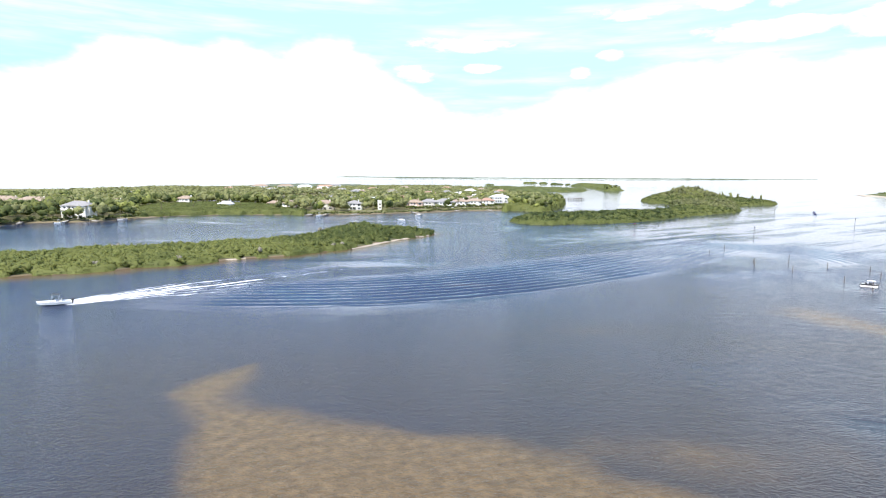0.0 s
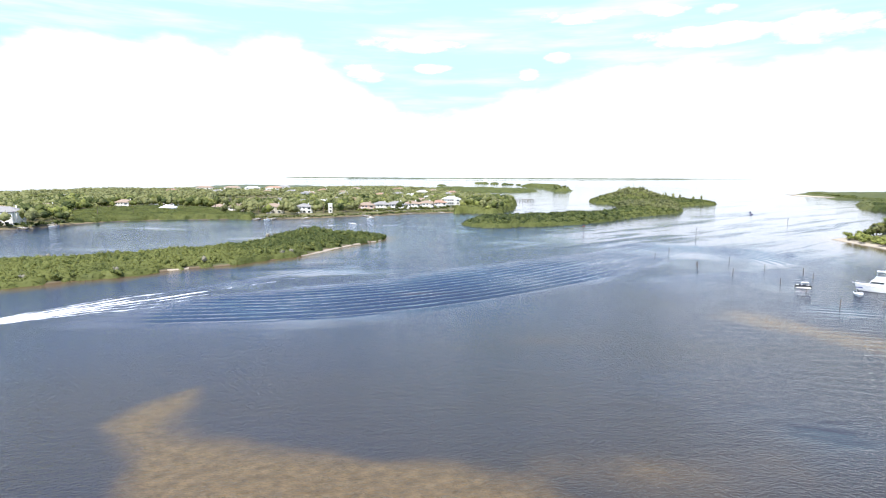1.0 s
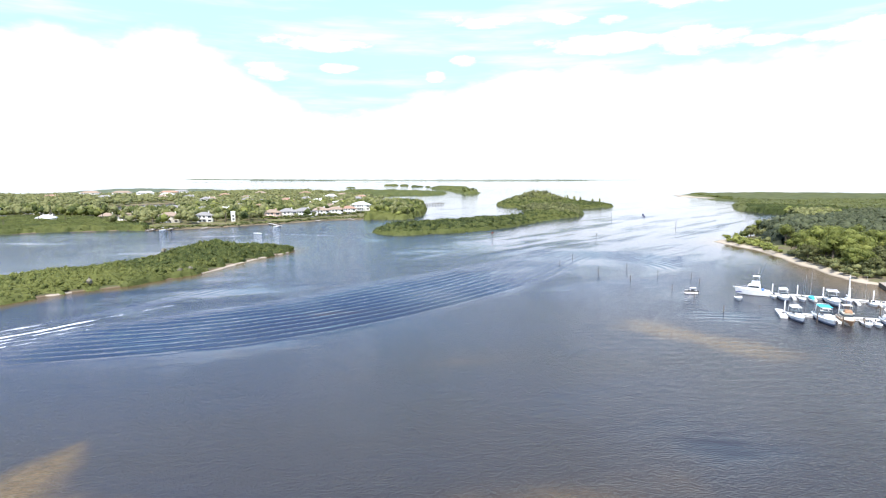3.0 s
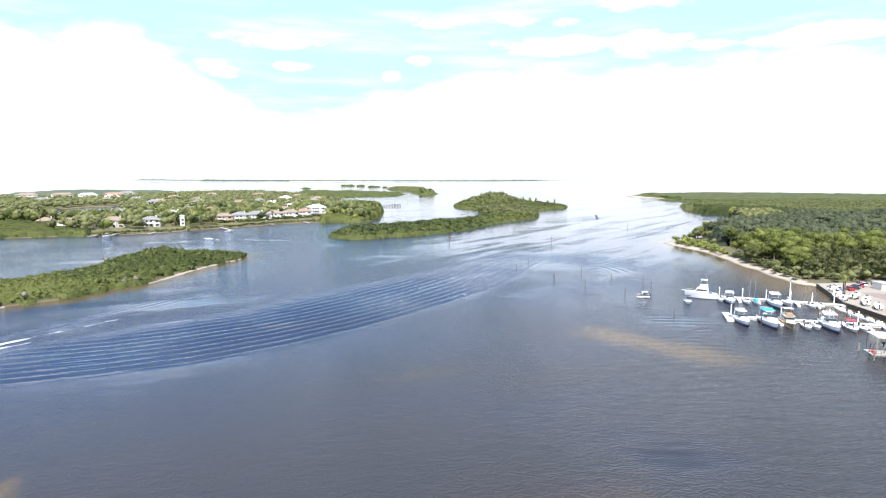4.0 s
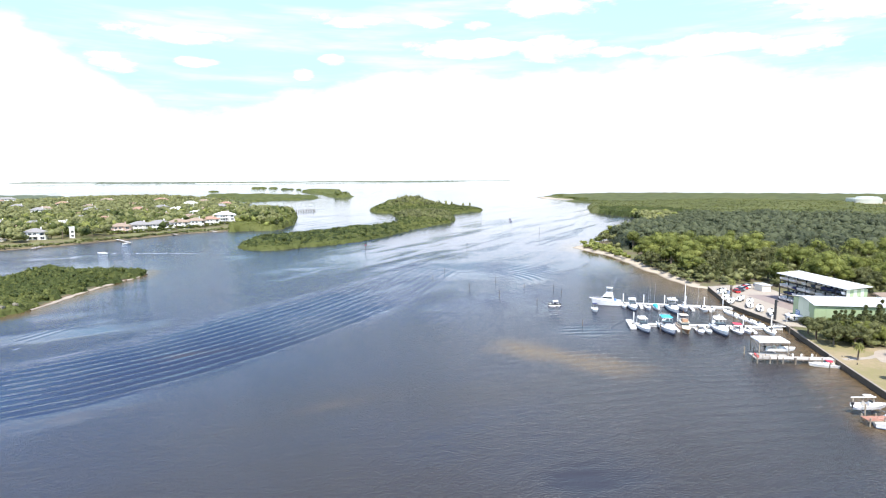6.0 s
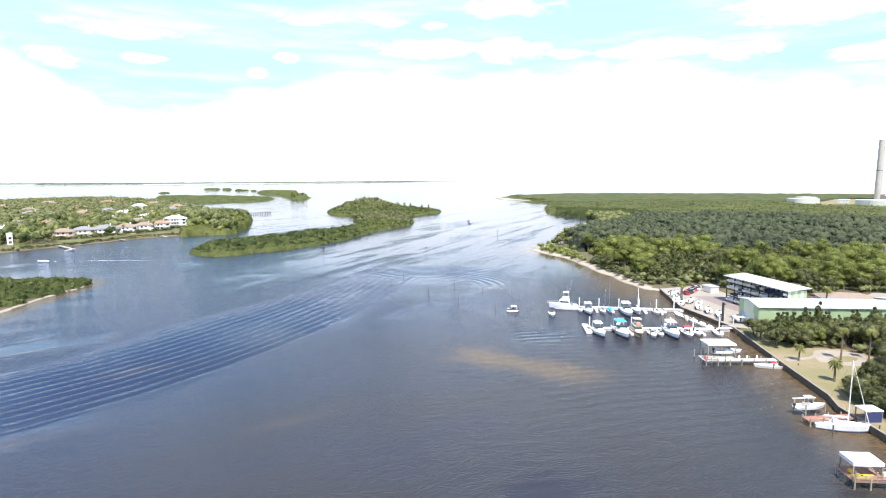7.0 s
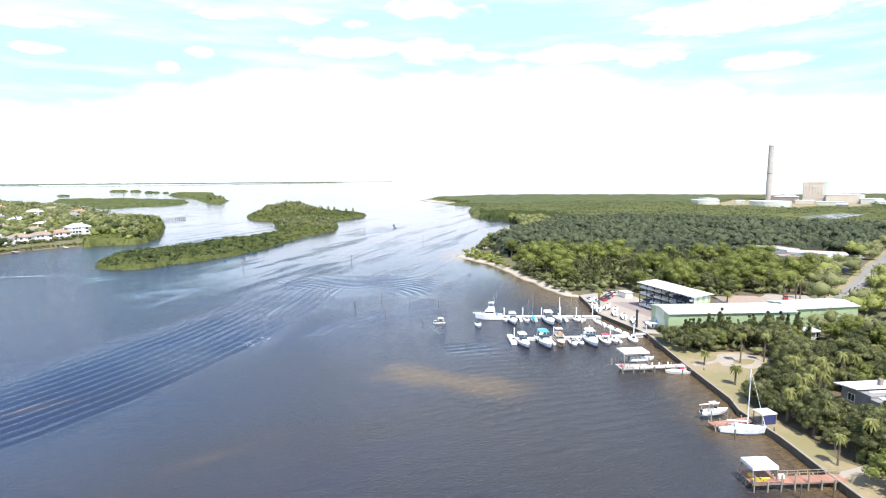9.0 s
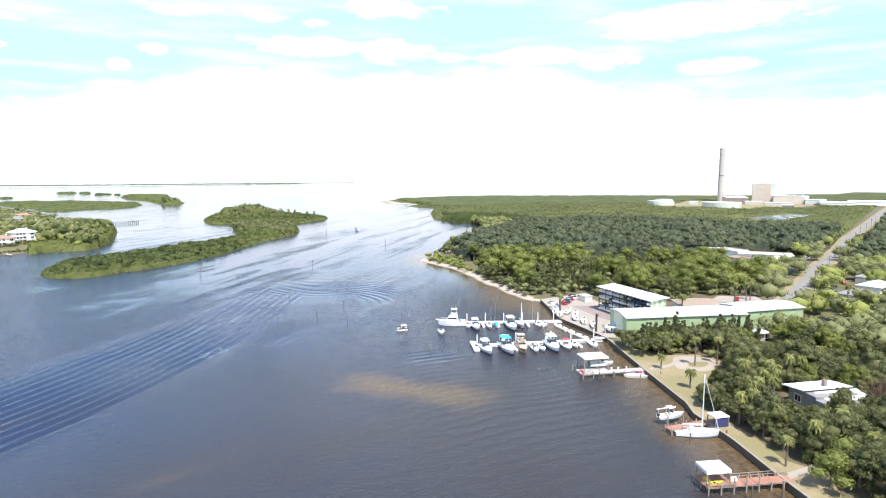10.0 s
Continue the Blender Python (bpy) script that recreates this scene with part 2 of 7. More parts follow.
M = {
    "water": water_material(),
    "soil": ground_material("soil", (.13, .10, .062), (.13, .15, .05), (.45, .39, .30), 1.05),
    "mud": ground_material("mud", (.07, .065, .03), (.08, .10, .03), (.19, .14, .085), .5),
    # mud with the shadow under the mangroves' edge put into its colour
    "shademud": ground_material("shaded_mud", (.05, .045, .022), (.06, .07, .022), (.075, .062, .036), .5),
    "lawn": ground_material("lawn", (.31, .25, .145), (.215, .20, .082), (.3, .25, .16), -2.0),
    "mangrove": foliage("mangrove_leaf", (.046, .068, .024), (.105, .136, .042), (.220, .245, .075), .5),
    "oak": foliage("oak_leaf", (.092, .104, .046), (.190, .205, .086), (.325, .340, .150), .5),
    "pine": foliage("pine_leaf", (.155, .18, .05), (.265, .30, .082), (.39, .415, .13), .5),
    "cedar": foliage("cedar_leaf", (.095, .11, .045), (.155, .175, .07), (.22, .24, .095), .5),
    # leaves darkened in base colour to carry a cloud's shadow
    "evergreen": foliage("cloud_shaded_leaf", (.044, .057, .036), (.086, .105, .060), (.145, .168, .090), .45),
    "palmleaf": foliage("palm_leaf", (.16, .17, .05), (.30, .31, .10), (.42, .42, .17), .5),
    "dead": foliage("dead_twig", (.14, .09, .06), (.24, .16, .11), (.34, .25, .18), .05),
    "greytwig": foliage("grey_twig", (.13, .125, .095), (.20, .19, .145), (.29, .27, .21), .2),
    "bark": plain("bark", (.16, .125, .095), .9, var=.4, scale=3, fine=20, relief=.03),
    "white": plain("white_gelcoat", (.80, .80, .79), .28, var=.06, scale=.8, fine=5, relief=0),
    "cream": plain("cream_gelcoat", (.70, .64, .52), .35, var=.08, relief=0),
    "roofwhite": plain("white_metal_roof", (.74, .75, .76), .45, var=.10, scale=.4, fine=3, relief=.01),
    "roofgrey": plain("weathered_metal_roof", (.50, .51, .51), .5, var=.16, scale=.25, fine=2, relief=.01, stretch=(1, 1, 1)),
    "stucco": plain("stucco", (.72, .68, .60), .85, var=.10, scale=.5, fine=8, relief=.02, vary=.12),
    "stuccowhite": plain("white_stucco", (.80, .79, .76), .85, var=.08, scale=.5, fine=8, relief=.02),
    "stuccopink": plain("pink_stucco", (.62, .45, .37), .85, var=.10, scale=.5, relief=.02),
    "tile": plain("terracotta_tile", (.34, .215, .155), .8, var=.3, scale=1.0, fine=6, relief=.05),
    "tiletan": plain("tan_tile", (.29, .225, .17), .8, var=.25, scale=1.0, fine=6, relief=.05),
    "shingle": plain("grey_shingle", (.25, .245, .24), .85, var=.25, scale=1.0, fine=6, relief=.04),
    "green": plain("green_sheet_metal", (.34, .43, .25), .5, var=.10, scale=.3, fine=2, relief=.01),
    "greenpale": plain("pale_green_sheet_metal", (.56, .60, .47), .5, var=.08, scale=.3, fine=2, relief=.01),
    "steel": plain("dark_steel", (.06, .062, .066), .55, .5, var=.3, relief=.005),
    "alu": plain("aluminium", (.62, .63, .64), .35, .9, var=.1, relief=0),
    "glass": plain("dark_glass", (.025, .032, .04), .08, var=.2, relief=0),
    "black": plain("black_plastic", (.02, .02, .022), .45, var=.2, relief=0),
    "wood": plain("weathered_wood", (.30, .255, .20), .85, var=.35, scale=2, fine=14, relief=.01, vary=.15),
    "deck": plain("redwood_deck", (.35, .18, .125), .8, var=.22, scale=2, fine=14, relief=.006, vary=.14),
    "greywood": plain("grey_dock_wood", (.44, .42, .39), .85, var=.25, scale=2, fine=14, relief=.006, vary=.12),
    "pile": plain("piling_wood", (.115, .092, .072), .9, var=.4, scale=2, fine=10, relief=.02),
    "floatdock": plain("white_dock_float", (.74, .74, .73), .6, var=.12, scale=1, fine=8, relief=.005),
    "concrete": plain("concrete", (.25, .205, .185), .85, var=.2, scale=.5, fine=6, relief=.015),
    "seawall": plain("stained_seawall", (.095, .078, .058), .9, var=.45, scale=.8, fine=6, relief=.04),
    "cap": plain("concrete_cap", (.30, .265, .215), .85, var=.25, scale=1, fine=8, relief=.01),
    "asphalt": plain("asphalt", (.155, .15, .145), .9, var=.2, scale=.4, fine=8, relief=.01),
    "shell": plain("shell_sand", (.33, .295, .245), .95, var=.14, scale=.3, fine=5, relief=.03),
    "road": plain("sunlit_road", (.215, .205, .19), .9, var=.15, scale=.3, fine=6, relief=.01),
    "tankwhite": plain("tank_paint", (.50, .53, .48), .6, var=.1, scale=.2, fine=1, relief=0),
    "plant": plain("plant_cladding", (.56, .49, .41), .7, var=.12, scale=.06, fine=.4, relief=0),
    "stack": plain("chimney_concrete", (.43, .40, .365), .85, var=.15, scale=.05, fine=.5, relief=0),
    "navy": plain("navy_canvas", (.035, .045, .14), .8, var=.2, relief=.01),
    "teal": plain("turquoise_canvas", (.05, .42, .55), .75, var=.15, relief=.01),
    "redcanvas": plain("red_canvas", (.55, .05, .09), .75, var=.15, relief=.01),
    "yellow": plain("yellow_plastic", (.70, .58, .06), .4, var=.1, relief=0),
    "red": plain("red_paint", (.50, .03, .03), .35, var=.1, relief=0),
    "bluepaint": plain("blue_paint", (.06, .16, .42), .35, var=.1, relief=0),
    "silver": plain("silver_paint", (.45, .46, .48), .3, .5, var=.08, relief=0),
    "tan": plain("varnished_wood", (.33, .19, .10), .4, var=.2, relief=0),
    "rubber": plain("rubber", (.03, .03, .03), .8, var=.2, relief=0),
    "mound": plain("white_sand", (.34, .295, .235), .95, var=.2, scale=.5, fine=6, relief=.03),
    # light green, with the paling of distance haze put into the base colour
    "marsh": foliage("hazed_marsh_mangrove", (.085, .108, .040), (.155, .18, .064), (.23, .25, .09), .5),
    "bank": ground_material("bank", (.15, .13, .06), (.17, .19, .06), (.20, .16, .09)),
    # green greyed in base colour as by haze over the distance
    "haze": foliage("hazed_far_mangrove", (.05, .07, .05), (.08, .105, .065), (.11, .135, .08), .1),
    "boot": plain("bottom_paint", (.05, .07, .12), .6, var=.2, relief=0),
}


# ---- mesh helpers ----
rng = np.random.default_rng(7)


def mesh_np(name, V, F, mats, tint=None, smooth=False, attrs=None, normals=None):
    """A mesh from arrays of vertices and of faces that all have the same number of corners."""
    V, F = np.asarray(V, np.float32), np.asarray(F, np.int32)
    me = bpy.data.meshes.new(name)
    me.vertices.add(len(V))
    me.vertices.foreach_set("co", V.ravel())
    me.loops.add(F.size)
    me.loops.foreach_set("vertex_index", F.ravel())
    me.polygons.add(len(F))
    me.polygons.foreach_set("loop_start", np.arange(0, F.size, F.shape[1], dtype=np.int32))
    me.polygons.foreach_set("use_smooth", np.full(len(F), smooth))
    me.update(calc_edges=True)
    for m in (mats if isinstance(mats, (list, tuple)) else [mats]):
        me.materials.append(m)
    for key, val in (attrs or {}).items():
        me.attributes.new(key, "FLOAT", "POINT").data.foreach_set("value", np.asarray(val, np.float32))
    if normals is not None:
        me.attributes.new("custom_normal", "FLOAT_VECTOR", "POINT").data.foreach_set("vector", np.asarray(normals, np.float32).ravel())
        me.update()
    if tint is not None:
        me.attributes.new("tint", "FLOAT", "POINT").data.foreach_set("value", np.asarray(tint, np.float32))
    return me


def part(name, bm, mat, parent, label="", smooth=False):
    """Links a bmesh as one mesh object under a thing or under a part."""
    me = bpy.data.meshes.new(name)
    if smooth:
        for f in bm.faces:
            f.smooth = True
    bm.to_mesh(me)
    bm.free()
    me.materials.append(mat)
    ob = new(name, me)
    if parent is not None:
        ob.parent = parent
    if label:
        tagged(ob, label)
    return ob


def child(name, me, parent, m=None, label=""):
    """One more object on a mesh that is there already."""
    ob = new(name, me)
    ob.parent = parent
    if m is not None:
        ob.matrix_basis = m
    if label:
        tagged(ob, label)
    return ob


def thing(name, at, rot=0.0, label="", category="", group="", kind=""):
    ob = new(name)
    ob.empty_display_size = .3
    ob.matrix_basis = pose(*at, 0, 0, rot)
    return tagged(ob, label, category, group, kind)


def box(bm, c, s, bevel=0.0, m=None):
    """Adds a box with centre c and sizes s."""
    mm = Matrix.Translation(c) @ Matrix.Diagonal((*s, 1))
    if m is not None:
        mm = m @ mm
    r = bmesh.ops.create_cube(bm, size=1.0, matrix=mm)
    if bevel:
        edges = list({e for v in r["verts"] for e in v.link_edges})
        bmesh.ops.bevel(bm, geom=edges, offset=bevel, segments=1, affect="EDGES")
    return bm


def joined(bm):
    """Ties the pieces of a forked part to its first piece."""
    left, groups = set(bm.verts), []
    while left:
        todo, seen = [left.pop()], set()
        while todo:
            v = todo.pop()
            seen.add(v)
            for e in v.link_edges:
                o = e.other_vert(v)
                if o in left:
                    left.discard(o)
                    todo.append(o)
        groups.append(seen)
    groups.sort(key=lambda g: min(v.co.z for v in g))
    for g in groups[1:]:
        a, b = min(((p, q) for p in g for q in groups[0]), key=lambda t: (t[0].co - t[1].co).length_squared)
        bm.edges.new((a, b))
    return bm


def boxm(c, s, bevel=0.0):
    return box(bmesh.new(), c, s, bevel)


def rod(bm, a, b, r, r2=None, seg=8):
    """A tapered rod from a to b."""
    a, b = Vector(a), Vector(b)
    d = b - a
    m = Matrix.Translation((a + b) / 2) @ d.to_track_quat("Z", "Y").to_matrix().to_4x4()
    bmesh.ops.create_cone(bm, cap_ends=True, segments=seg, radius1=r, radius2=r if r2 is None else r2, depth=d.length, matrix=m)
    return bm


def rodm(a, b, r, r2=None, seg=8):
    return rod(bmesh.new(), a, b, r, r2, seg)


def loft(rings, close=True, cap=True, bm=None):
    """Skins a list of rings, each a list of points."""
    bm = bm or bmesh.new()
    vs = [[bm.verts.new(p) for p in r] for r in rings]
    n = len(vs[0])
    for a, b in zip(vs, vs[1:]):
        for i in range(n if close else n - 1):
            j = (i + 1) % n
            bm.faces.new((a[i], a[j], b[j], b[i]))
    if cap and close:
        bm.faces.new(vs[0][::-1])
        bm.faces.new(vs[-1])
    bmesh.ops.remove_doubles(bm, verts=bm.verts, dist=1e-4)
    bmesh.ops.recalc_face_normals(bm, faces=bm.faces)
    return bm


# ---- plan: shorelines in metres ----
ISLE_A = [(-322, 88), (-211, 126), (-150, 162), (-133, 170), (-125, 174), (-115, 177), (-107, 182), (-101, 189), (-90, 193), (-84, 198), (-77, 207), (-70, 213), (-59, 218),
          (-49, 228), (-39, 238), (-33, 248), (-26, 265), (-15, 283), (-6, 294), (0, 306), (-3, 313), (-12, 314), (-23, 316), (-34, 324), (-45, 326), (-58, 302), (-66, 279),
          (-79, 263), (-95, 251), (-107, 243), (-121, 232), (-138, 229), (-149, 218), (-161, 210), (-220, 188), (-330, 150)]
ISLE_B = [(55, 395), (57, 379), (65, 371), (77, 368), (90, 375), (102, 375), (118, 382), (135, 390), (165, 411), (178, 427), (192, 439), (211, 458), (228, 472), (249, 487),
          (277, 512), (300, 546), (318, 584), (330, 615), (344, 631), (372, 647), (409, 668), (425, 690), (430, 720), (424, 760), (400, 800), (360, 825), (320, 815), (290, 780),
          (277, 740), (272, 707), (284, 684), (270, 640), (250, 580), (228, 530), (206, 500), (175, 486), (150, 475), (133, 468), (112, 448), (96, 444), (72, 438), (60, 417)]
ISLE_D = [(141, 1639), (172, 1391), (173, 1200), (210, 1206), (258, 1246), (302, 1257), (348, 1303), (380, 1400), (365, 1560), (316, 1680), (223, 1742), (153, 1731)]
ISLE_E = [(413, 1317), (450, 1345), (482, 1437), (500, 1600), (540, 1750), (600, 1900), (560, 2020), (490, 2020), (478, 1840), (468, 1680), (426, 1450)]
PENINSULA = [(-1853, 201), (-467, 269), (-329, 326), (-270, 349), (-265, 367), (-234, 376), (-228, 386), (-216, 410), (-203, 438), (-171, 450), (-124, 456),
             (-97, 449), (-63, 461), (-45, 471), (-25, 484), (-6, 493), (14, 508), (30, 518), (50, 524), (74, 527), (97, 512), (110, 525), (127, 564),
             (140, 617), (164, 705), (154, 783), (145, 916), (143, 1128), (113, 1365), (58.5, 1576), (-33.1, 1674), (-130, 1593), (-225, 1402), (-358, 1307), (-1881, 1346),
             (-1881, 1024), (-343, 795), (-242, 797), (-210, 918), (-171, 929), (-137, 738), (-125, 680), (-148, 643), (-340, 709), (-1881, 916)]
NORTH = [(-547, 1577), (-445, 1532), (-386, 1479), (-327, 1497), (-242, 1646), (-181, 1770), (-411, 2060), (-554, 2055)]
MAINLAND = [(60, -600), (60, -60), (85, -5), (98, 15), (107.3, 28), (111.9, 34), (119.8, 43.5), (127, 54.4), (132, 58.4), (136, 63.3), (147, 76.6),
            (167.5, 100.5), (178, 126), (200, 151.5), (199, 159), (203, 172), (211, 187), (215, 200), (226, 220), (237, 246), (240, 264), (244, 284),
            (252, 291), (275, 300), (320, 318), (380, 352), (440, 400), (480, 450), (518, 503), (526, 553), (610, 650), (731, 768), (737, 857), (800, 900),
            (830, 1000), (895, 1120), (980, 1180), (1150, 1210), (1270, 1200), (1420, 1050), (1600, 800), (1800, 560), (2300, 300), (4700, 200), (4700, -600)]

SEAWALL = [(85, -5), (98, 15), (107.3, 28), (111.9, 34), (119.8, 43.5), (127, 54.4), (132, 58.4), (136, 63.3), (147, 76.6), (167.5, 100.5), (178, 126), (200, 151.5)]


def signed(P, x, y):
    """Distance of points to a polygon's edge: positive inside."""
    P = np.asarray(P, float)
    best, inside = np.full(x.shape, 1e18), np.zeros(x.shape, bool)
    for (ax, ay), (bx, by) in zip(P, np.roll(P, -1, 0)):
        dx, dy = bx - ax, by - ay
        t = np.clip(((x - ax) * dx + (y - ay) * dy) / (dx * dx + dy * dy), 0, 1)
        best = np.minimum(best, (x - ax - t * dx) ** 2 + (y - ay - t * dy) ** 2)
        hit = ((ay > y) != (by > y)) & (x < (bx - ax) * (y - ay) / ((by - ay) if by != ay else 1e-9) + ax)
        inside ^= hit
    return np.sqrt(best) * np.where(inside, 1, -1)


def along(C, x, y):
    """Signed distance to a curve (positive on its right) and the length along it."""
    C = np.asarray(C, float)
    best, side, run, s0 = np.full(x.shape, 1e18), np.zeros(x.shape), np.zeros(x.shape), 0.0
    for (ax, ay), (bx, by) in zip(C, C[1:]):
        dx, dy = bx - ax, by - ay
        ln = math.hypot(dx, dy)
        t = np.clip(((x - ax) * dx + (y - ay) * dy) / ln ** 2, 0, 1)
        d2 = (x - ax - t * dx) ** 2 + (y - ay - t * dy) ** 2
        m = d2 < best
        best = np.where(m, d2, best)
        side = np.where(m, np.sign((x - ax) * dy - (y - ay) * dx), side)
        run = np.where(m, s0 + t * ln, run)
        s0 += ln
    return np.sqrt(best) * side, run


def smooth01(v, lo, hi):
    t = np.clip((v - lo) / (hi - lo), 0, 1)
    return t * t * (3 - 2 * t)


def soft_noise(x, y, scale, seed=0):
    """Value noise on arrays, about -1 to 1."""
    g = np.random.default_rng(seed).uniform(-1, 1, (256, 256))
    u, v = x / scale + 1000.0, y / scale + 1000.0
    i, j = np.floor(u).astype(int), np.floor(v).astype(int)
    a, b = u - i, v - j
    a, b = a * a * (3 - 2 * a), b * b * (3 - 2 * b)
    i0, j0, i1, j1 = i % 256, j % 256, (i + 1) % 256, (j + 1) % 256
    return (g[i0, j0] * (1 - a) + g[i1, j0] * a) * (1 - b) + (g[i0, j1] * (1 - a) + g[i1, j1] * a) * b


def steps(lo, hi, fine_lo, fine_hi, fine, grow=1.35):
    """Grid lines, even between fine_lo and fine_hi, and wider and wider outside."""
    mid = list(np.arange(fine_lo, fine_hi + fine * .5, fine))
    left, d = [], fine
    while (left[-1] if left else mid[0]) > lo:
        d *= grow
        left.append(max(lo, (left[-1] if left else mid[0]) - d))
    right, d = [], fine
    while (right[-1] if right else mid[-1]) < hi:
        d *= grow
        right.append(min(hi, (right[-1] if right else mid[-1]) + d))
    return np.array(left[::-1] + mid + right)


def grid(xs, ys):
    X, Y = np.meshgrid(xs, ys)
    n, m = len(xs), len(ys)
    i = np.arange(n * m).reshape(m, n)
    F = np.stack([i[:-1, :-1], i[:-1, 1:], i[1:, 1:], i[1:, :-1]], -1).reshape(-1, 4)
    return X.ravel(), Y.ravel(), F


def lift(X, Y):
    """Rise of the far sea and coast, so that the horizon lies as high as it does over a sea without end."""
    return 27.0 * np.clip((np.hypot(X, Y) - 1600) / 3250, 0, 1.05) ** 2


# ---- water: one sheet to the horizon, with the waves of passing boats ----
WAKE = [(-91.5, 133.5), (-82, 143.5), (-67, 155.5), (-50, 169), (-33, 184), (-12, 203), (20, 222), (54, 236), (113, 256), (174, 291)]
FAR_WAKE = [(-22, 403), (1, 393), (28, 377), (53, 361), (104, 330), (155, 321)]
xs = steps(-4950, 4950, -130, 205, .72)
ys = steps(-4950, 4950, 18, 392, .72)
X, Y, F = grid(xs, ys)
keep = X ** 2 + Y ** 2 < 4960 ** 2
d, s = along(WAKE, X, Y)
CREST = [(-100, 131), (-80, 128), (-57, 126.5), (-29, 127), (-11, 130), (11, 137), (30, 146), (50, 158), (70, 171), (92, 189), (115, 212), (145, 244), (170, 275)]
dc, sc = along(CREST, X, Y)
band = np.interp(sc, [0, 35, 70, 110, 150, 190, 230, 280], [20, 34, 42, 46, 50, 50, 42, 34])
q = -dc / band + .02 * soft_noise(X, Y, 30, 14)
crests = np.sin(2 * np.pi * q * band / 3.7) * smooth01(q, .04, .16) * smooth01(-q, -1.12, -.72) * smooth01(sc, 8, 75) * smooth01(-sc, -300, -240)
north = np.maximum(-d, 0)
crests_n = np.sin(2 * np.pi * (north - .10 * s) / 3.2) * smooth01(north, 4, 8) * smooth01(-north, -(4 + s * .16), -(2 + s * .08)) * smooth01(s, 5, 30) * smooth01(-s, -130, -70)
Z = .19 * (crests - .35 * crests ** 2) * (1 + .5 * soft_noise(X, Y, 22, 15)) + .08 * crests_n
hx, hy = X - 122, Y - 216
turn = np.degrees(np.arctan2(hy, hx))
radius = np.hypot(hx, hy) + 1.2 * soft_noise(X, Y, 20, 17)
hook = np.sin(2 * np.pi * radius / 3.9) * smooth01(radius, 16, 34) * smooth01(-radius, -72, -48) * smooth01(turn, -70, 0) * smooth01(-turn, -125, -85)
Z = Z + .09 * hook * (1 - .7 * smooth01(np.abs(crests), .2, .8))
south = along([(60, 160), (100, 186), (150, 196)], X, Y)[0] + 1.5 * soft_noise(X, Y, 18, 18)
Z = Z + .05 * np.sin(2 * np.pi * south / 3.2) * smooth01(south, 0, 5) * smooth01(-south, -34, -16) * smooth01(X, 70, 95) * smooth01(-X, -160, -140)
lap = along([(70, 100), (120, 80), (200, 60)], X, Y)[0]
Z = Z + .09 * np.sin(2 * np.pi * (lap + 3 * soft_noise(X, Y, 25, 3)) / 3.4) * np.exp(-((X - 118) ** 2 + (Y - 85) ** 2) / 45 ** 2)
inner = smooth01(X, -130, -115) * smooth01(-X, -205, -190) * smooth01(Y, 18, 30) * smooth01(-Y, -392, -370)
Z = Z * inner + lift(X, Y)
width = .9 + s * .11
foam = .52 * np.exp(-(np.abs(d + .2 * width) / np.maximum(1.5 * width, .5)) ** 4) * np.clip(1.15 - s / 50, 0, 1)
for k, reach, amp in ((-2.1, 40, .66), (-1.4, 54, .8), (-.7, 58, .7), (-.1, 84, .85), (.6, 58, .82), (1.3, 52, .78), (2.1, 60, .55)):
    line = np.exp(-((d - k * width + .6 * soft_noise(X, Y, 9, 96)) / (.75 + .010 * s)) ** 2)
    foam = np.maximum(foam, amp * line * np.clip(1.15 - s / reach, 0, 1) ** .7 * (1 + .3 * soft_noise(X, Y, 5, 97)))
foam = np.clip(foam + .35 * np.exp(-(s / 9) ** 2) * (np.abs(d) < 1.2), 0, 1) * smooth01(s, .2, 2.0)
d2, s2 = along(FAR_WAKE, X, Y)
foam = np.maximum(foam, .62 * np.exp(-(d2 / (.8 + .012 * s2)) ** 2) * np.clip(1.25 - s2 / 110, 0, 1) * smooth01(s2, .5, 4))
# pale upwelling patch: its white glare is painted as foam, and it is slicker
pale_patch = np.exp(-(((Y - 179) * .95 - (X - 68) * .32 + 1.2 * soft_noise(X, Y, 7, 12)) / 5.5) ** 2 - (((X - 68) * .95 + (Y - 179) * .32) / 15) ** 2)
foam = np.maximum(foam, .32 * pale_patch)
wob = 2.2 * soft_noise(X, Y, 6, 1) + 3.0 * soft_noise(X, Y, 17, 2)
BAR = [(-12.1, 20.3), (-25.3, 50.0), (-30.4, 59.3), (-39.6, 77), (-35.5, 84), (-30.4, 89), (-27.3, 76), (-22.2, 72), (-14.0, 67), (-5.9, 65), (5.3, 64), (11.3, 62), (18.4, 57.7), (27.4, 50.5), (36.3, 44.3), (54.9, 25.0), (54.9, 20.0)]
shoal = .95 * smooth01(signed(BAR, X, Y) + .7 * wob, -2.5, 5)
shoal = np.maximum(shoal, .38 * np.exp(-((X - 30) / 15) ** 2 - ((Y - 58) / 7) ** 2 + .25 * wob))
u, v = (X - 94) * .42 - (Y - 112) * .91, (X - 94) * .91 + (Y - 112) * .42
shoal = np.maximum(shoal, .85 * np.exp(-((u + .8 * wob) / 22) ** 4 - ((v + .5 * wob) / (6.0 + .12 * np.abs(u))) ** 2))
for P, reach, most in ((MAINLAND, 19, .9), (ISLE_A, 15, .95), (ISLE_B, 5, .4), (PENINSULA, 6, .45)):
    sd = -signed(P, X, Y)
    shoal = np.maximum(shoal, most * smooth01(-(sd + .9 * wob), -reach, -1))
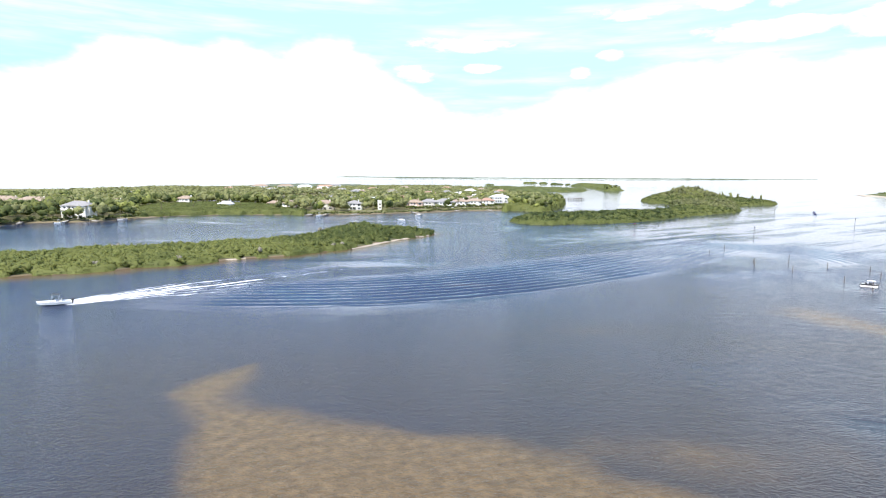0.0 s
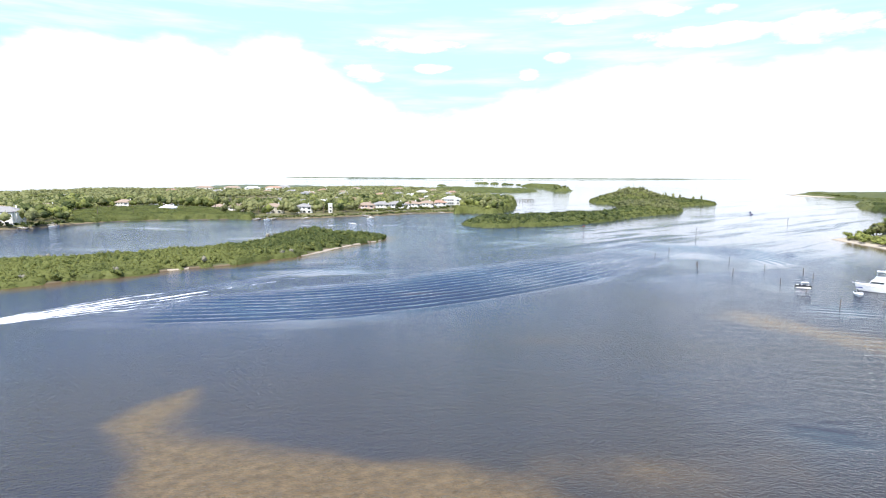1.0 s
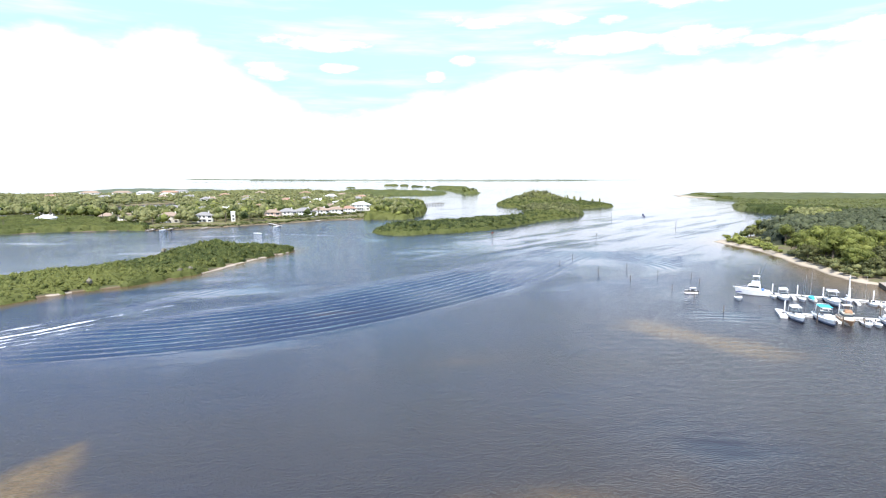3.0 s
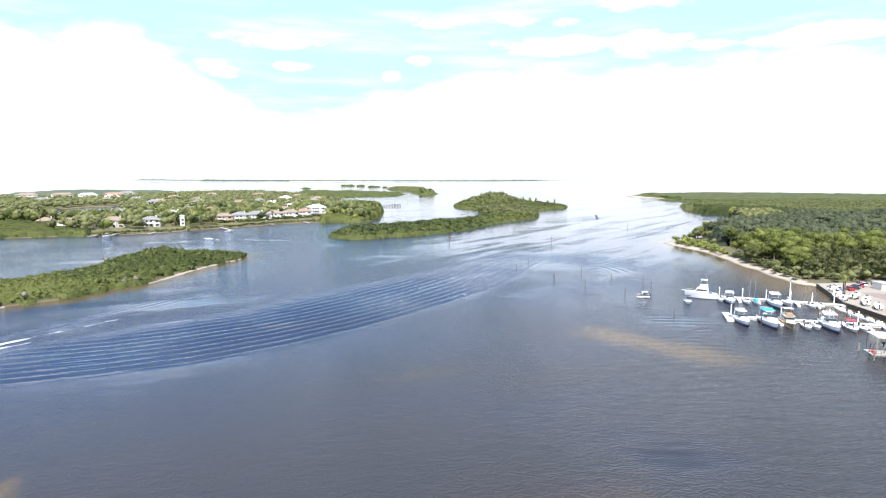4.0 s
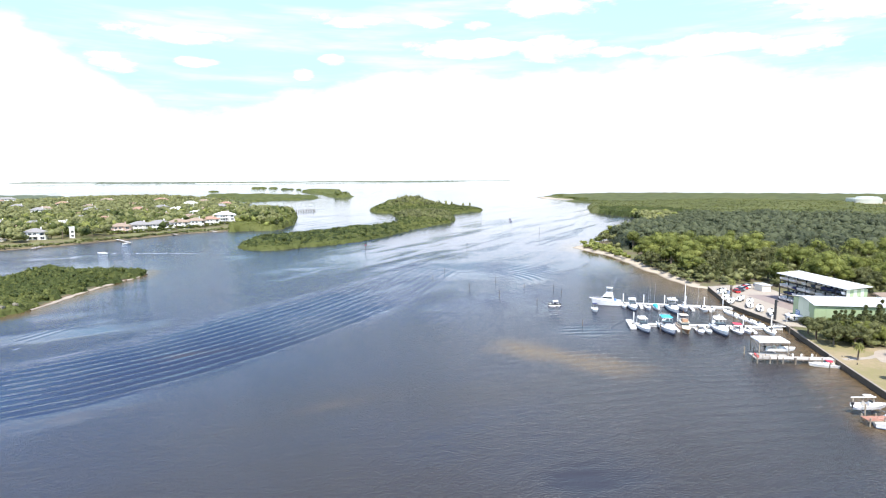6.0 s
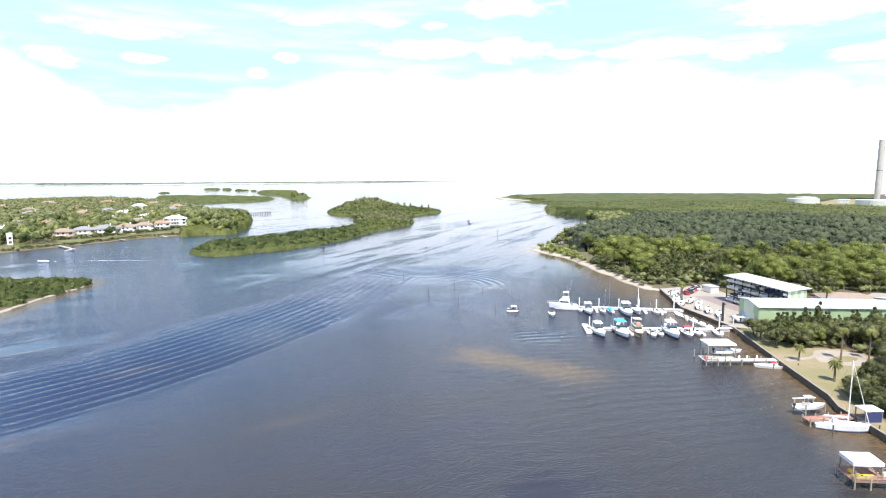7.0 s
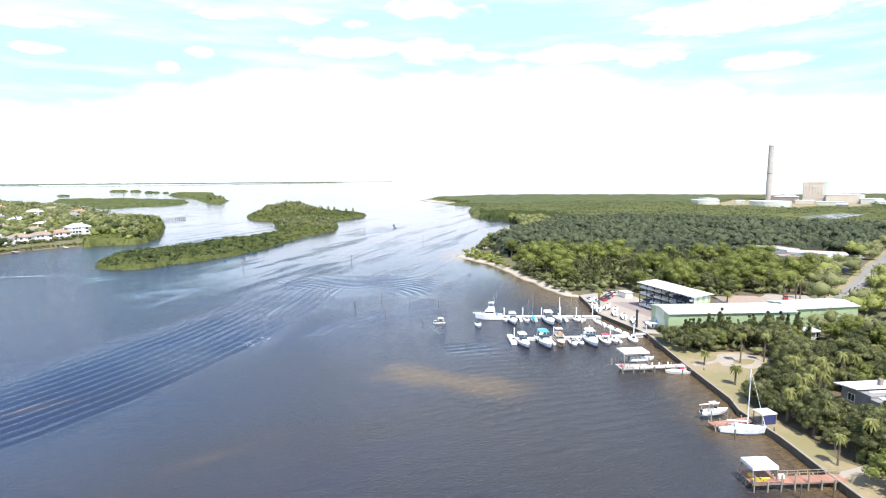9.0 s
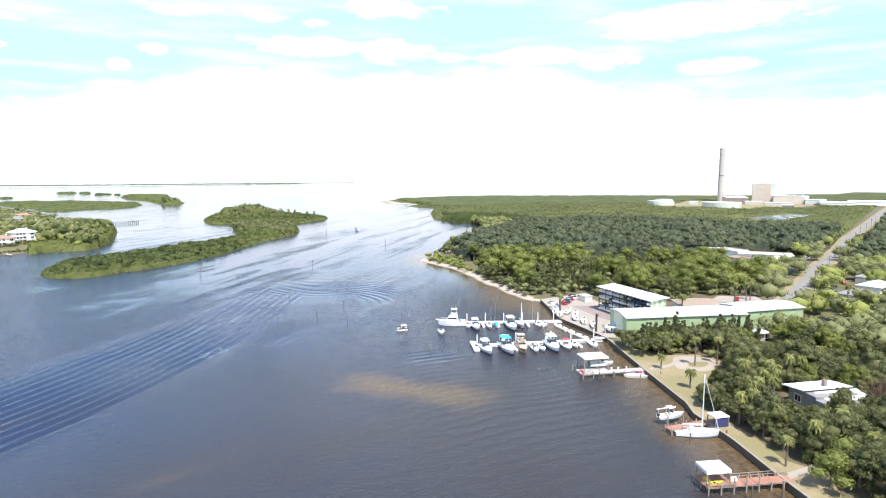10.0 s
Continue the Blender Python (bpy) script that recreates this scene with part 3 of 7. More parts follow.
for bx, by, r in ((195, 168, 16), (189, 157, 12), (236, 275, 9), (120, 40, 8), (148, 72, 8)):
    shoal = np.maximum(shoal, .85 * np.exp(-((X - bx + wob) ** 2 + (Y - by) ** 2) / r ** 2))
for ex, ey, r in ((10, 160, 3), (-10, 128, 3.5), (35, 110, 3)):
    shoal = np.maximum(shoal, .3 * np.exp(-((X - ex + wob) / (4 * r)) ** 2 - ((Y - ey) / r) ** 2))
slick = .5 * pale_patch
for C, hw in (([(100, 190), (150, 260), (220, 360), (330, 480)], 16), ([(140, 190), (200, 290), (330, 420)], 11),
              ([(160, 330), (260, 450), (420, 620)], 22), ([(60, 200), (130, 240), (210, 300)], 4), ([(115, 140), (125, 170), (150, 215)], 5), ([(42, 274), (102, 320), (183, 379), (278, 456), (470, 640)], 9), ([(96, 234), (137, 270), (226, 340), (330, 430)], 8),
              ([(40, 254), (99, 289), (183, 347), (265, 420)], 3.5), ([(107, 198), (101, 180), (92, 152)], 4), ([(193, 283), (198, 260), (197, 220)], 4)):
    dd, ss = along(C, X, Y)
    slick = np.maximum(slick, np.exp(-((dd + 1.3 * wob) / hw) ** 2) * smooth01(ss, 0, 20) * (.65 + .5 * soft_noise(X, Y, 14, 8)))
slick = np.clip(slick, 0, 1)
for P in (ISLE_A, PENINSULA):
    sd = -signed(P, X, Y)
    slick = np.maximum(slick, .9 * smooth01(-sd, -95, -15) * (Y > 210) * smooth01(-X, -60, 40) * (.75 + .4 * soft_noise(X / 3, Y, 9, 37)))
F = F[keep[F].all(1)]
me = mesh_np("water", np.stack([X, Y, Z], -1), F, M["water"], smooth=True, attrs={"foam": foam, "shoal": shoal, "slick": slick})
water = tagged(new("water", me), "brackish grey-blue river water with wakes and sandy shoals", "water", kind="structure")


# ---- land ----
def land(name, P, label, mat, height=1.2, fine=3.0, slope=.12, window=None, walled=None):
    """A land mass that rises from below the water along its shoreline."""
    P = np.asarray(P, float)
    lo, hi = P.min(0) - 12, P.max(0) + 12
    f = window or (lo[0], hi[0], lo[1], hi[1])
    X, Y, F = grid(steps(lo[0], hi[0], f[0], f[1], fine), steps(lo[1], hi[1], f[2], f[3], fine))
    sd = signed(P, X, Y) + .8 * soft_noise(X, Y, 7, 5)
    if walled is not None:
        slope = slope + 2.5 * smooth01(-np.abs(along(walled, X, Y)[0]), -7, -3)
        sd = sd - .9 * smooth01(-np.abs(along(walled, X, Y)[0]), -7, -3)
    Z = lift(X, Y) + np.clip(sd * slope, -1.2, height) + .10 * soft_noise(X, Y, 11, 6) * smooth01(sd, 2, 8)
    F = F[(sd[F] > -9).any(1)]
    used, inv = np.unique(F, return_inverse=True)
    me = mesh_np(name, np.stack([X, Y, Z], -1)[used], inv.reshape(F.shape), mat, smooth=True)
    return tagged(new(name, me), label, "ground", kind="structure")


land("ground", MAINLAND, "sandy wooded mainland with a narrow white beach", M["soil"], 1.25, 2.0, .16, (90, 330, -10, 310), SEAWALL)
land("ground", ISLE_A, "low mangrove island with a muddy sand edge", M["mud"], .55, 2.0, .32)
land("ground", ISLE_B, "low mangrove island in the channel", M["shademud"], .5, 4.0, .14)
land("ground", PENINSULA, "residential peninsula with lawns and trees", M["bank"], 1.4, 6.0, .2, (-285, 180, 340, 760))
land("ground", ISLE_D, "far low mangrove island", M["mud"], .5, 12.0, .1)
land("ground", ISLE_E, "far mangrove island with taller trees", M["mud"], .5, 12.0, .1)
land("ground", NORTH, "far low mangrove shore", M["mud"], .5, 25.0, .1)


# ---- trees ----
ICO = bmesh.new()
bmesh.ops.create_icosphere(ICO, subdivisions=1, radius=1.0)
ICO_V = np.array([v.co[:] for v in ICO.verts])
ICO_F = np.array([[v.index for v in f.verts] for f in ICO.faces])
ICO.free()


def cards(P, N, size, r):
    """Small leaf clusters: one irregular four-cornered blade at each point P, roughly facing N."""
    n = len(P)
    S = N * .75 + np.array([0, 0, .45]) + r.normal(0, .46, (n, 3))
    S /= np.linalg.norm(S, axis=1)[:, None]
    N = N * .75 + np.array([0, 0, .40]) + r.normal(0, .62, (n, 3))
    N /= np.linalg.norm(N, axis=1)[:, None]
    A = np.cross(N, r.normal(0, 1, (n, 3)))
    A /= np.linalg.norm(A, axis=1)[:, None]
    B = np.cross(N, A)
    s = size * r.uniform(.6, 1.35, (n, 1))
    q = [P + A * s * r.uniform(.5, .85, (n, 1)) + N * s * r.uniform(-.25, .1, (n, 1)), P + B * s * r.uniform(.15, .38, (n, 1)),
         P - A * s * r.uniform(.5, .85, (n, 1)) + N * s * r.uniform(-.25, .1, (n, 1)), P - B * s * r.uniform(.15, .38, (n, 1))]
    V = np.stack(q, 1).reshape(-1, 3)
    return V, np.arange(4 * n).reshape(n, 4), np.repeat(S, 4, axis=0)


def crown(r, lobes, per_lobe, size):
    """A crown out of lobes (x, y, z, radius, flattening): leaf clusters round each, none inside another."""
    L = np.asarray(lobes, float)
    P, N = [], []
    for x, y, z, rad, fl in L:
        D = r.normal(0, 1, (per_lobe, 3))
        D[:, 2] = D[:, 2] * .9 + .25
        D /= np.linalg.norm(D, axis=1)[:, None]
        p = np.array([x, y, z]) + D * np.array([rad, rad, rad * fl]) * r.uniform(.80, 1.08, (per_lobe, 1))
        ok = np.ones(per_lobe, bool)
        for x2, y2, z2, rad2, fl2 in L:
            q = (p - [x2, y2, z2]) / [rad2, rad2, rad2 * fl2]
            ok &= (q ** 2).sum(1) > .55
        P.append(p[ok])
        N.append(D[ok])
    return cards(np.concatenate(P), np.concatenate(N), size, r)


def cores(r, lobes, k=.84):
    """Dense inner foliage: a rough lump inside each lobe, as four-cornered faces."""
    V, F, S, o = [], [], [], 0
    for x, y, z, rad, fl in lobes:
        V.append(ICO_V * r.uniform(.75, 1.05, (len(ICO_V), 1)) * [rad * k, rad * k, rad * k * fl] + [x, y, z])
        F.append(ICO_F + o)
        S.append(ICO_V)
        o += len(ICO_V)
    return np.concatenate(V), np.concatenate(F), np.concatenate(S)


def tri_quads(F):
    """Triangles as three-cornered faces padded for joining: each quad is cut in two instead."""
    return np.concatenate([F[:, [0, 1, 2]], F[:, [0, 2, 3]]])


def oak_lobes(r, h, rad):
    """A broad crown: a few large inner lobes with many small ones set unevenly round and over them."""
    out = [(0, 0, h * .60, rad * .62, .72)]
    for i in range(4):
        a = 1.57 * i + r.uniform(-.5, .5)
        out.append((rad * .42 * math.cos(a), rad * .42 * math.sin(a), h * r.uniform(.48, .62), rad * r.uniform(.40, .50), .75))
    for i in range(int(r.integers(15, 20))):
        a, t = r.uniform(0, 6.28), r.uniform(0, 1) ** .7
        k = rad * (.25 + .62 * t)
        out.append((k * math.cos(a), k * math.sin(a), h * (.84 - .36 * t ** 1.6) + r.uniform(-.06, .06) * h, rad * r.uniform(.16, .30), r.uniform(.7, 1.0)))
    return out


def pine_lobes(r, h, rad):
    out = []
    for i in range(int(r.integers(7, 10))):
        a, t = r.uniform(0, 6.28), r.uniform(0, 1)
        k = rad * r.uniform(.2, .8) * (1.1 - .7 * t)
        out.append((k * math.cos(a), k * math.sin(a), h * (.42 + .40 * t), rad * r.uniform(.36, .52), r.uniform(.6, .8)))
    return out + [(0, 0, h * .80, rad * .50, .75)]


def cedar_lobes(r, h, rad):
    return [(r.uniform(-.2, .2) * rad, r.uniform(-.2, .2) * rad, h * t, rad * (1.05 - t) * r.uniform(.75, 1.0), 1.25) for t in (.18, .32, .46, .60, .74, .88)]


def tree_mesh(kind, seed, h, rad):
    """Trunk with limbs, and crown, as two meshes that many trees share."""
    r = np.random.default_rng(seed)
    lobes = (cedar_lobes if kind == "cedar" else pine_lobes if kind == "pine" else oak_lobes)(r, h, rad)
    V1, F1, S1 = crown(r, lobes, {"oak": 165, "pine": 190, "cedar": 190, "broad": 160}[kind], {"oak": .34, "pine": .48, "cedar": .36, "broad": .35}[kind])
    V2, F2, S2 = cores(r, lobes, .80)
    V, F = np.concatenate([V1, V2]), np.concatenate([tri_quads(F1), F2 + len(V1)])
    crown_me = mesh_np("crown", V, F, M["pine" if kind == "broad" else kind], smooth=True, normals=np.concatenate([S1, S2]))
    bm = rodm((0, 0, -.4), (0, 0, h * .5), rad * .075 + .06, rad * .04 + .03, 7)
    for x, y, z, k, _ in lobes[1:9]:
        rod(bm, (0, 0, h * r.uniform(.25, .5)), (x * .85, y * .85, z - k * .2), rad * .035 + .02, .03, 5)
    joined(bm)
    trunk_me = bpy.data.meshes.new("trunk")
    bm.to_mesh(trunk_me)
    bm.free()
    trunk_me.materials.append(M["bark"])
    return trunk_me, crown_me


TREES = {"oak": [tree_mesh("oak", i, h, rd) for i, (h, rd) in enumerate(((8.5, 4.6), (9.5, 5.0), (7.5, 4.4), (10, 4.6)))],
         "pine": [tree_mesh("pine", 20 + i, h, rd) for i, (h, rd) in enumerate(((11, 5.6), (10, 5.2), (11.5, 6.0), (13, 4.6)))],
         "broad": [tree_mesh("broad", 70 + i, h, rd) for i, (h, rd) in enumerate(((8, 4.0), (9, 4.4), (7, 3.4)))],
         "cedar": [tree_mesh("cedar", 40 + i, h, rd) for i, (h, rd) in enumerate(((10, 2.9), (9, 2.6), (11, 2.7)))]}
LABELS = {"oak": ("live_oak", "grey-green live oak with a broad rounded crown", "tree"),
          "pine": ("pine_tree", "tall yellow-green pine with clumped needles", "tree"),
          "broad": ("broadleaf_tree", "bright green broadleaf tree with a full rounded crown", "tree"),
          "cedar": ("red_cedar", "dark green pointed cedar beside the metal building", "tree")}


def tree(kind, x, y, z=1.1, scale=1.0):
    i = int(rng.integers(len(TREES[kind])))
    name, label, cat = LABELS[kind]
    ob = thing(name, (x, y, z), float(rng.uniform(0, 360)), label, cat, name + " trees")
    ob.scale = (scale, scale, scale * float(rng.uniform(.9, 1.12)))
    child("trunk", TREES[kind][i][0], ob)
    child("crown", TREES[kind][i][1], ob)
    return ob


def scatter(P, gap, r, inset=2.0, spots=None):
    """Jittered places inside a polygon."""
    P = np.asarray(P, float)
    lo, hi = P.min(0), P.max(0)
    X, Y = np.meshgrid(np.arange(lo[0], hi[0], gap), np.arange(lo[1], hi[1], gap))
    X, Y = X.ravel() + r.uniform(-.48, .48, X.size) * gap, Y.ravel() + r.uniform(-.48, .48, X.size) * gap
    ok = signed(P, X, Y) > inset
    return X[ok], Y[ok]


def woods(name, X, Y, H, R, label, mat, base=.4, leaves=30, size=1.2, lobes=3, cat="trees", seed=1, flat=.75, shade=None):
    """Many trees or shrubs in one object: each a few lumps of foliage with loose leaf clusters."""
    r = np.random.default_rng(seed)
    Vs, Fs, Ts, Ss, o = [], [], [], [], 0
    shade = r.uniform(0, 1, len(X)) if shade is None else np.clip(shade, 0, 1)
    for x, y, h, rad, tone in zip(X, Y, H, R, shade):
        ls = [(x, y, base + h * .62, rad * .8, min(2.6, .38 * h / (rad * .8)))]
        for _ in range(lobes - 1):
            a, k = r.uniform(0, 6.28), rad * r.uniform(.3, .7)
            ls.append((x + k * math.cos(a), y + k * math.sin(a), base + h * r.uniform(.42, .78), rad * r.uniform(.4, .6), flat))
        V1, F1, S1 = crown(r, ls, max(4, leaves // lobes), size)
        V2, F2, S2 = cores(r, ls, .80)
        Vs += [V1, V2]
        Ss += [S1, S2]
        Fs += [tri_quads(F1) + o, F2 + o + len(V1)]
        o += len(V1) + len(V2)
        Ts.append(np.full(len(V1) + len(V2), tone))
    me = mesh_np(name, np.concatenate(Vs), np.concatenate(Fs), mat, tint=np.concatenate(Ts), smooth=True, normals=np.concatenate(Ss))
    return tagged(new(name, me), label, cat, kind="stuff")


def canopy(name, P, gap, h, label, mat, seed=1, cat="mangroves", hills=(), rough=.5):
    """A closed leaf canopy seen from far off: one bumpy sheet that falls to the ground at its edge."""
    P = np.asarray(P, float)
    X, Y, F = grid(np.arange(P[:, 0].min() - gap, P[:, 0].max() + gap, gap), np.arange(P[:, 1].min() - gap, P[:, 1].max() + gap, gap))
    q = np.random.default_rng(seed)
    X, Y = X + q.uniform(-.4, .4, X.size) * gap, Y + q.uniform(-.4, .4, X.size) * gap
    sd = signed(P, X, Y)
    ok, free = sd > -gap * .3, clear(X, Y)
    for hx, hy, hh, hr in hills:
        h = h + hh * np.exp(-((X - hx) ** 2 + (Y - hy) ** 2) / hr ** 2)
    rise = smooth01(sd, -gap * .3, gap * .9)
    Z = lift(X, Y) - .3 + h * rise * (.75 + .25 * soft_noise(X, Y, gap * 6, seed)) + q.uniform(-.35, .35, X.size) * np.minimum(h, 7) * rough * rise
    F = tri_quads(F[ok[F].any(1) & free[F].all(1)])
    used, inv = np.unique(F, return_inverse=True)
    me = mesh_np(name, np.stack([X, Y, Z], -1)[used], inv.reshape(F.shape), mat, tint=q.uniform(0, 1, len(used)))
    return tagged(new(name, me), label, cat, kind="stuff")


def domes(X, Y, cell, seed, spread=(.55, .95)):
    """Overlapping rounded crowns on a jittered grid: height 0 to 1, a shade for each crown, and the crown's size."""
    g = np.random.default_rng(seed)
    jx, jy, rad, tone, tall = (g.uniform(0, 1, (128, 128)) for _ in range(5))
    u, v = X / cell, Y / cell
    i, j = np.floor(u).astype(int), np.floor(v).astype(int)
    best, shade = np.full(X.shape, -1.0), np.zeros(X.shape)
    for a in (-1, 0, 1):
        for b in (-1, 0, 1):
            p, q = (i + a) % 128, (j + b) % 128
            R = spread[0] + (spread[1] - spread[0]) * rad[p, q]
            d2 = ((u - i - a - .15 - .7 * jx[p, q]) ** 2 + (v - j - b - .15 - .7 * jy[p, q]) ** 2) / R ** 2
            h = np.sqrt(np.clip(1 - d2, 0, 1)) * (.62 + .38 * tall[p, q])
            m = h > best
            best, shade = np.where(m, h, best), np.where(m, tone[p, q], shade)
    return best, shade


def thicket(name, P, height, cell, label, mat, seed=1, cat="mangroves", base=0.0, grid_step=None, per_m2=1.5, size=.6, relief=.4, shade=None, keep=None, hem=1.2, rough=.12):
    """A closed stand of rounded crowns: one sheet of overlapping domes that falls to the ground at its edge, set all over with leaf clusters."""
    P, q = np.asarray(P, float), np.random.default_rng(seed)
    g = grid_step or cell / 4

    def top_of(X, Y):
        sd = signed(P, X, Y) + .35 * cell * soft_noise(X, Y, cell * .8, seed + 200)
        d, t = domes(X, Y, cell, seed)
        fine, _ = domes(X, Y, cell * .36, seed + 1)
        h = height(X, Y) if callable(height) else height + 0 * X
        return base + h * smooth01(sd, -hem, hem) ** .7 * (1 - relief + relief * d + rough * (fine - .5)), sd, t

    X, Y, F = grid(np.arange(P[:, 0].min() - g - hem, P[:, 0].max() + g + hem, g), np.arange(P[:, 1].min() - g - hem, P[:, 1].max() + g + hem, g))
    X, Y = X + q.uniform(-.3, .3, X.size) * g, Y + q.uniform(-.3, .3, X.size) * g
    Z, sd, T = top_of(X, Y)
    good = sd > -hem
    if keep is not None:
        good &= keep(X, Y)
    Z = np.where(good, Z, base - 1.5)
    F = F[good[F].any(1)]
    tone = T if shade is None else np.clip(shade(X, Y) + .55 * (T - .5), 0, 1)
    used, inv = np.unique(F, return_inverse=True)
    V0, F0, T0 = np.stack([X, Y, Z], -1)[used], tri_quads(inv.reshape(F.shape)), tone[used]
    # leaf clusters over the sheet
    A, B, C = V0[F0[:, 0]], V0[F0[:, 1]], V0[F0[:, 2]]
    N = np.cross(B - A, C - A)
    area = np.linalg.norm(N, axis=1) / 2
    N = N / np.maximum(np.linalg.norm(N, axis=1)[:, None], 1e-9)
    pick = np.repeat(np.arange(len(F0)), q.poisson(area * per_m2))
    a, b = q.uniform(0, 1, (2, len(pick), 1))
    a, b = np.where(a + b > 1, 1 - a, a), np.where(a + b > 1, 1 - b, b)
    Pc = A[pick] + a * (B - A)[pick] + b * (C - A)[pick] + N[pick] * q.uniform(-.1, .45, (len(pick), 1)) * size
    V1, F1, S1 = cards(Pc, N[pick], size, q)
    SN = np.zeros_like(V0)
    for k in range(3):
        np.add.at(SN, F0[:, k], N)
    SN /= np.maximum(np.linalg.norm(SN, axis=1)[:, None], 1e-9)
    me = mesh_np(name, np.concatenate([V0, V1]), np.concatenate([F0, tri_quads(F1) + len(V0)]), mat,
                 tint=np.concatenate([T0, np.repeat(np.clip(T0[F0[pick, 0]] + q.uniform(-.18, .18, len(pick)), 0, 1), 4)]), smooth=True, normals=np.concatenate([SN, S1]))
    return tagged(new(name, me), label, cat, kind="stuff")


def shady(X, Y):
    """Where a cloud's shadow lies on the wood, given by darker leaf colour."""
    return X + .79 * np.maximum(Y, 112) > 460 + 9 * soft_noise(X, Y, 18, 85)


def near_poly(P, X, Y, gap):
    return signed(P, X, Y) > -gap


# ---- mangroves on the islands ----
r = np.random.default_rng(11)
SANDY = ((-77, 206, 4.5), (-71, 212, 3.5), (-62, 217, 4), (-32, 250, 5), (-27, 262, 5), (-20, 275, 5), (-8, 291, 4), (-104, 185, 3), (-128, 172, 4))


def off_sand(X, Y):
    ok = X > -240
    for sx, sy, rad in SANDY:
        ok &= (X - sx) ** 2 + (Y - sy) ** 2 > (rad * .8) ** 2
    return ok


def isle_a_height(X, Y):
    return 2.7 + 2.0 * smooth01(signed(ISLE_A, X, Y), 1, 10) + 2.9 * np.exp(-((X + 47) ** 2 + (Y - 314) ** 2) / 24 ** 2) + .8 * soft_noise(X, Y, 10, 81)


# leaf tint drops towards the tip: a cloud's shadow put into the colour
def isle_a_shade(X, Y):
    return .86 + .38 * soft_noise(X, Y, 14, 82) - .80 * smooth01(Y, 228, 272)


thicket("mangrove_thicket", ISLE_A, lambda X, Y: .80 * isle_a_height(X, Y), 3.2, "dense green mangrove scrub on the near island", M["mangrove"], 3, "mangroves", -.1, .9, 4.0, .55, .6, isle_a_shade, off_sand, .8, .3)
X, Y = scatter(ISLE_A, 2.5, r, .6)
ok = off_sand(X, Y) & (X > -225)
X, Y = X[ok], Y[ok]
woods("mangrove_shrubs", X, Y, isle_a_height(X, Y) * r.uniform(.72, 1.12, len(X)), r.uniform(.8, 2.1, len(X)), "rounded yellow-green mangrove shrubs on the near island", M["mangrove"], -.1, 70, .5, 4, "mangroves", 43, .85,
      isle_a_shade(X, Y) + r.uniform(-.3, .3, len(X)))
bare = np.array([(-58, 300), (-55, 298), (-61, 296), (-128, 226), (-131, 227), (-112, 184), (-40, 240), (-43, 237), (-90, 196), (-68, 216)], float)
woods("bare_shrubs", bare[:, 0], bare[:, 1], r.uniform(3.0, 4.8, len(bare)), r.uniform(1.3, 2.0, len(bare)), "greyish half-bare shrubs among the mangroves", M["greytwig"], .2, 90, .34, 4, "bushes", 39)


def isle_b_height(X, Y):
    bulge = np.exp(-((X - 282) / 42) ** 2 - ((Y - 575) / 58) ** 2)
    hill = np.exp(-((X - 352) ** 2 + (Y - 772) ** 2) / 36 ** 2)
    return 4.0 + 2.6 * smooth01(signed(ISLE_B, X, Y), 2, 12) + 6.5 * bulge + 18.0 * hill + 1.0 * soft_noise(X, Y, 16, 83)


def on_rise(X, Y):
    return (np.exp(-((X - 282) / 42) ** 2 - ((Y - 575) / 58) ** 2) > .32) | ((X - 352) ** 2 + (Y - 772) ** 2 < 42 ** 2)


# low tint at the small-x end paints the cloud shadow lying there
def isle_b_shade(X, Y):
    return -.22 + .60 * smooth01(X, 150, 225) + .22 * soft_noise(X, Y, 20, 84)


thicket("mangrove_thicket", ISLE_B, lambda X, Y: .80 * isle_b_height(X, Y), 5.0, "dense green mangroves on the channel island", M["mangrove"], 4, "mangroves", -.3, 1.4, 1.2, .9, .6, lambda X, Y: isle_b_shade(X, Y) - .12, None, 1.4, .3)
X, Y = scatter(ISLE_B, 4.6, r, 1.6)
q, hgt = on_rise(X, Y), isle_b_height(X, Y) * r.uniform(.74, 1.1, len(X))
woods("mangrove_shrubs", X[~q], Y[~q], hgt[~q], r.uniform(1.6, 4.2, (~q).sum()), "rounded green mangroves on the channel island", M["mangrove"], -.3, 56, .85, 4, "mangroves", 44, .8, isle_b_shade(X, Y)[~q] + r.uniform(-.28, .28, (~q).sum()))
woods("casuarina_grove", X[q], Y[q], hgt[q], r.uniform(2.6, 5.6, q.sum()), "shaggy grey-green trees on the island's rise", M["oak"], -.2, 70, .85, 5, "trees", 35, .9, r.uniform(0, .55, q.sum()))
spare = np.array([(385, 752), (392, 758), (398, 748), (404, 742), (378, 764), (416, 728), (420, 715), (340, 745), (330, 760)], float)
woods("casuarina_grove", spare[:, 0], spare[:, 1], r.uniform(11, 17, len(spare)), r.uniform(1.8, 3.2, len(spare)), "thin pale straggly trees standing above the mangroves", M["oak"], 0, 70, .8, 5, "trees", 40, .8)
for P, gap, h, hill in ((ISLE_D, 11, 3.2, 0), (ISLE_E, 8, 6.0, 12)):
    X, Y = scatter(P, gap * 2.4, r, 3)
    hill = hill * np.exp(-((X - 440) ** 2 + (Y - 1393) ** 2) / 45 ** 2)
    woods("mangrove_thicket", X, Y, h + hill + r.uniform(-.8, 1.2, len(X)), r.uniform(.5, .7, len(X)) * gap, "far low mangroves on an island", M["mangrove"], .0, 24, 2.2, 3, "mangroves", 5, .3)

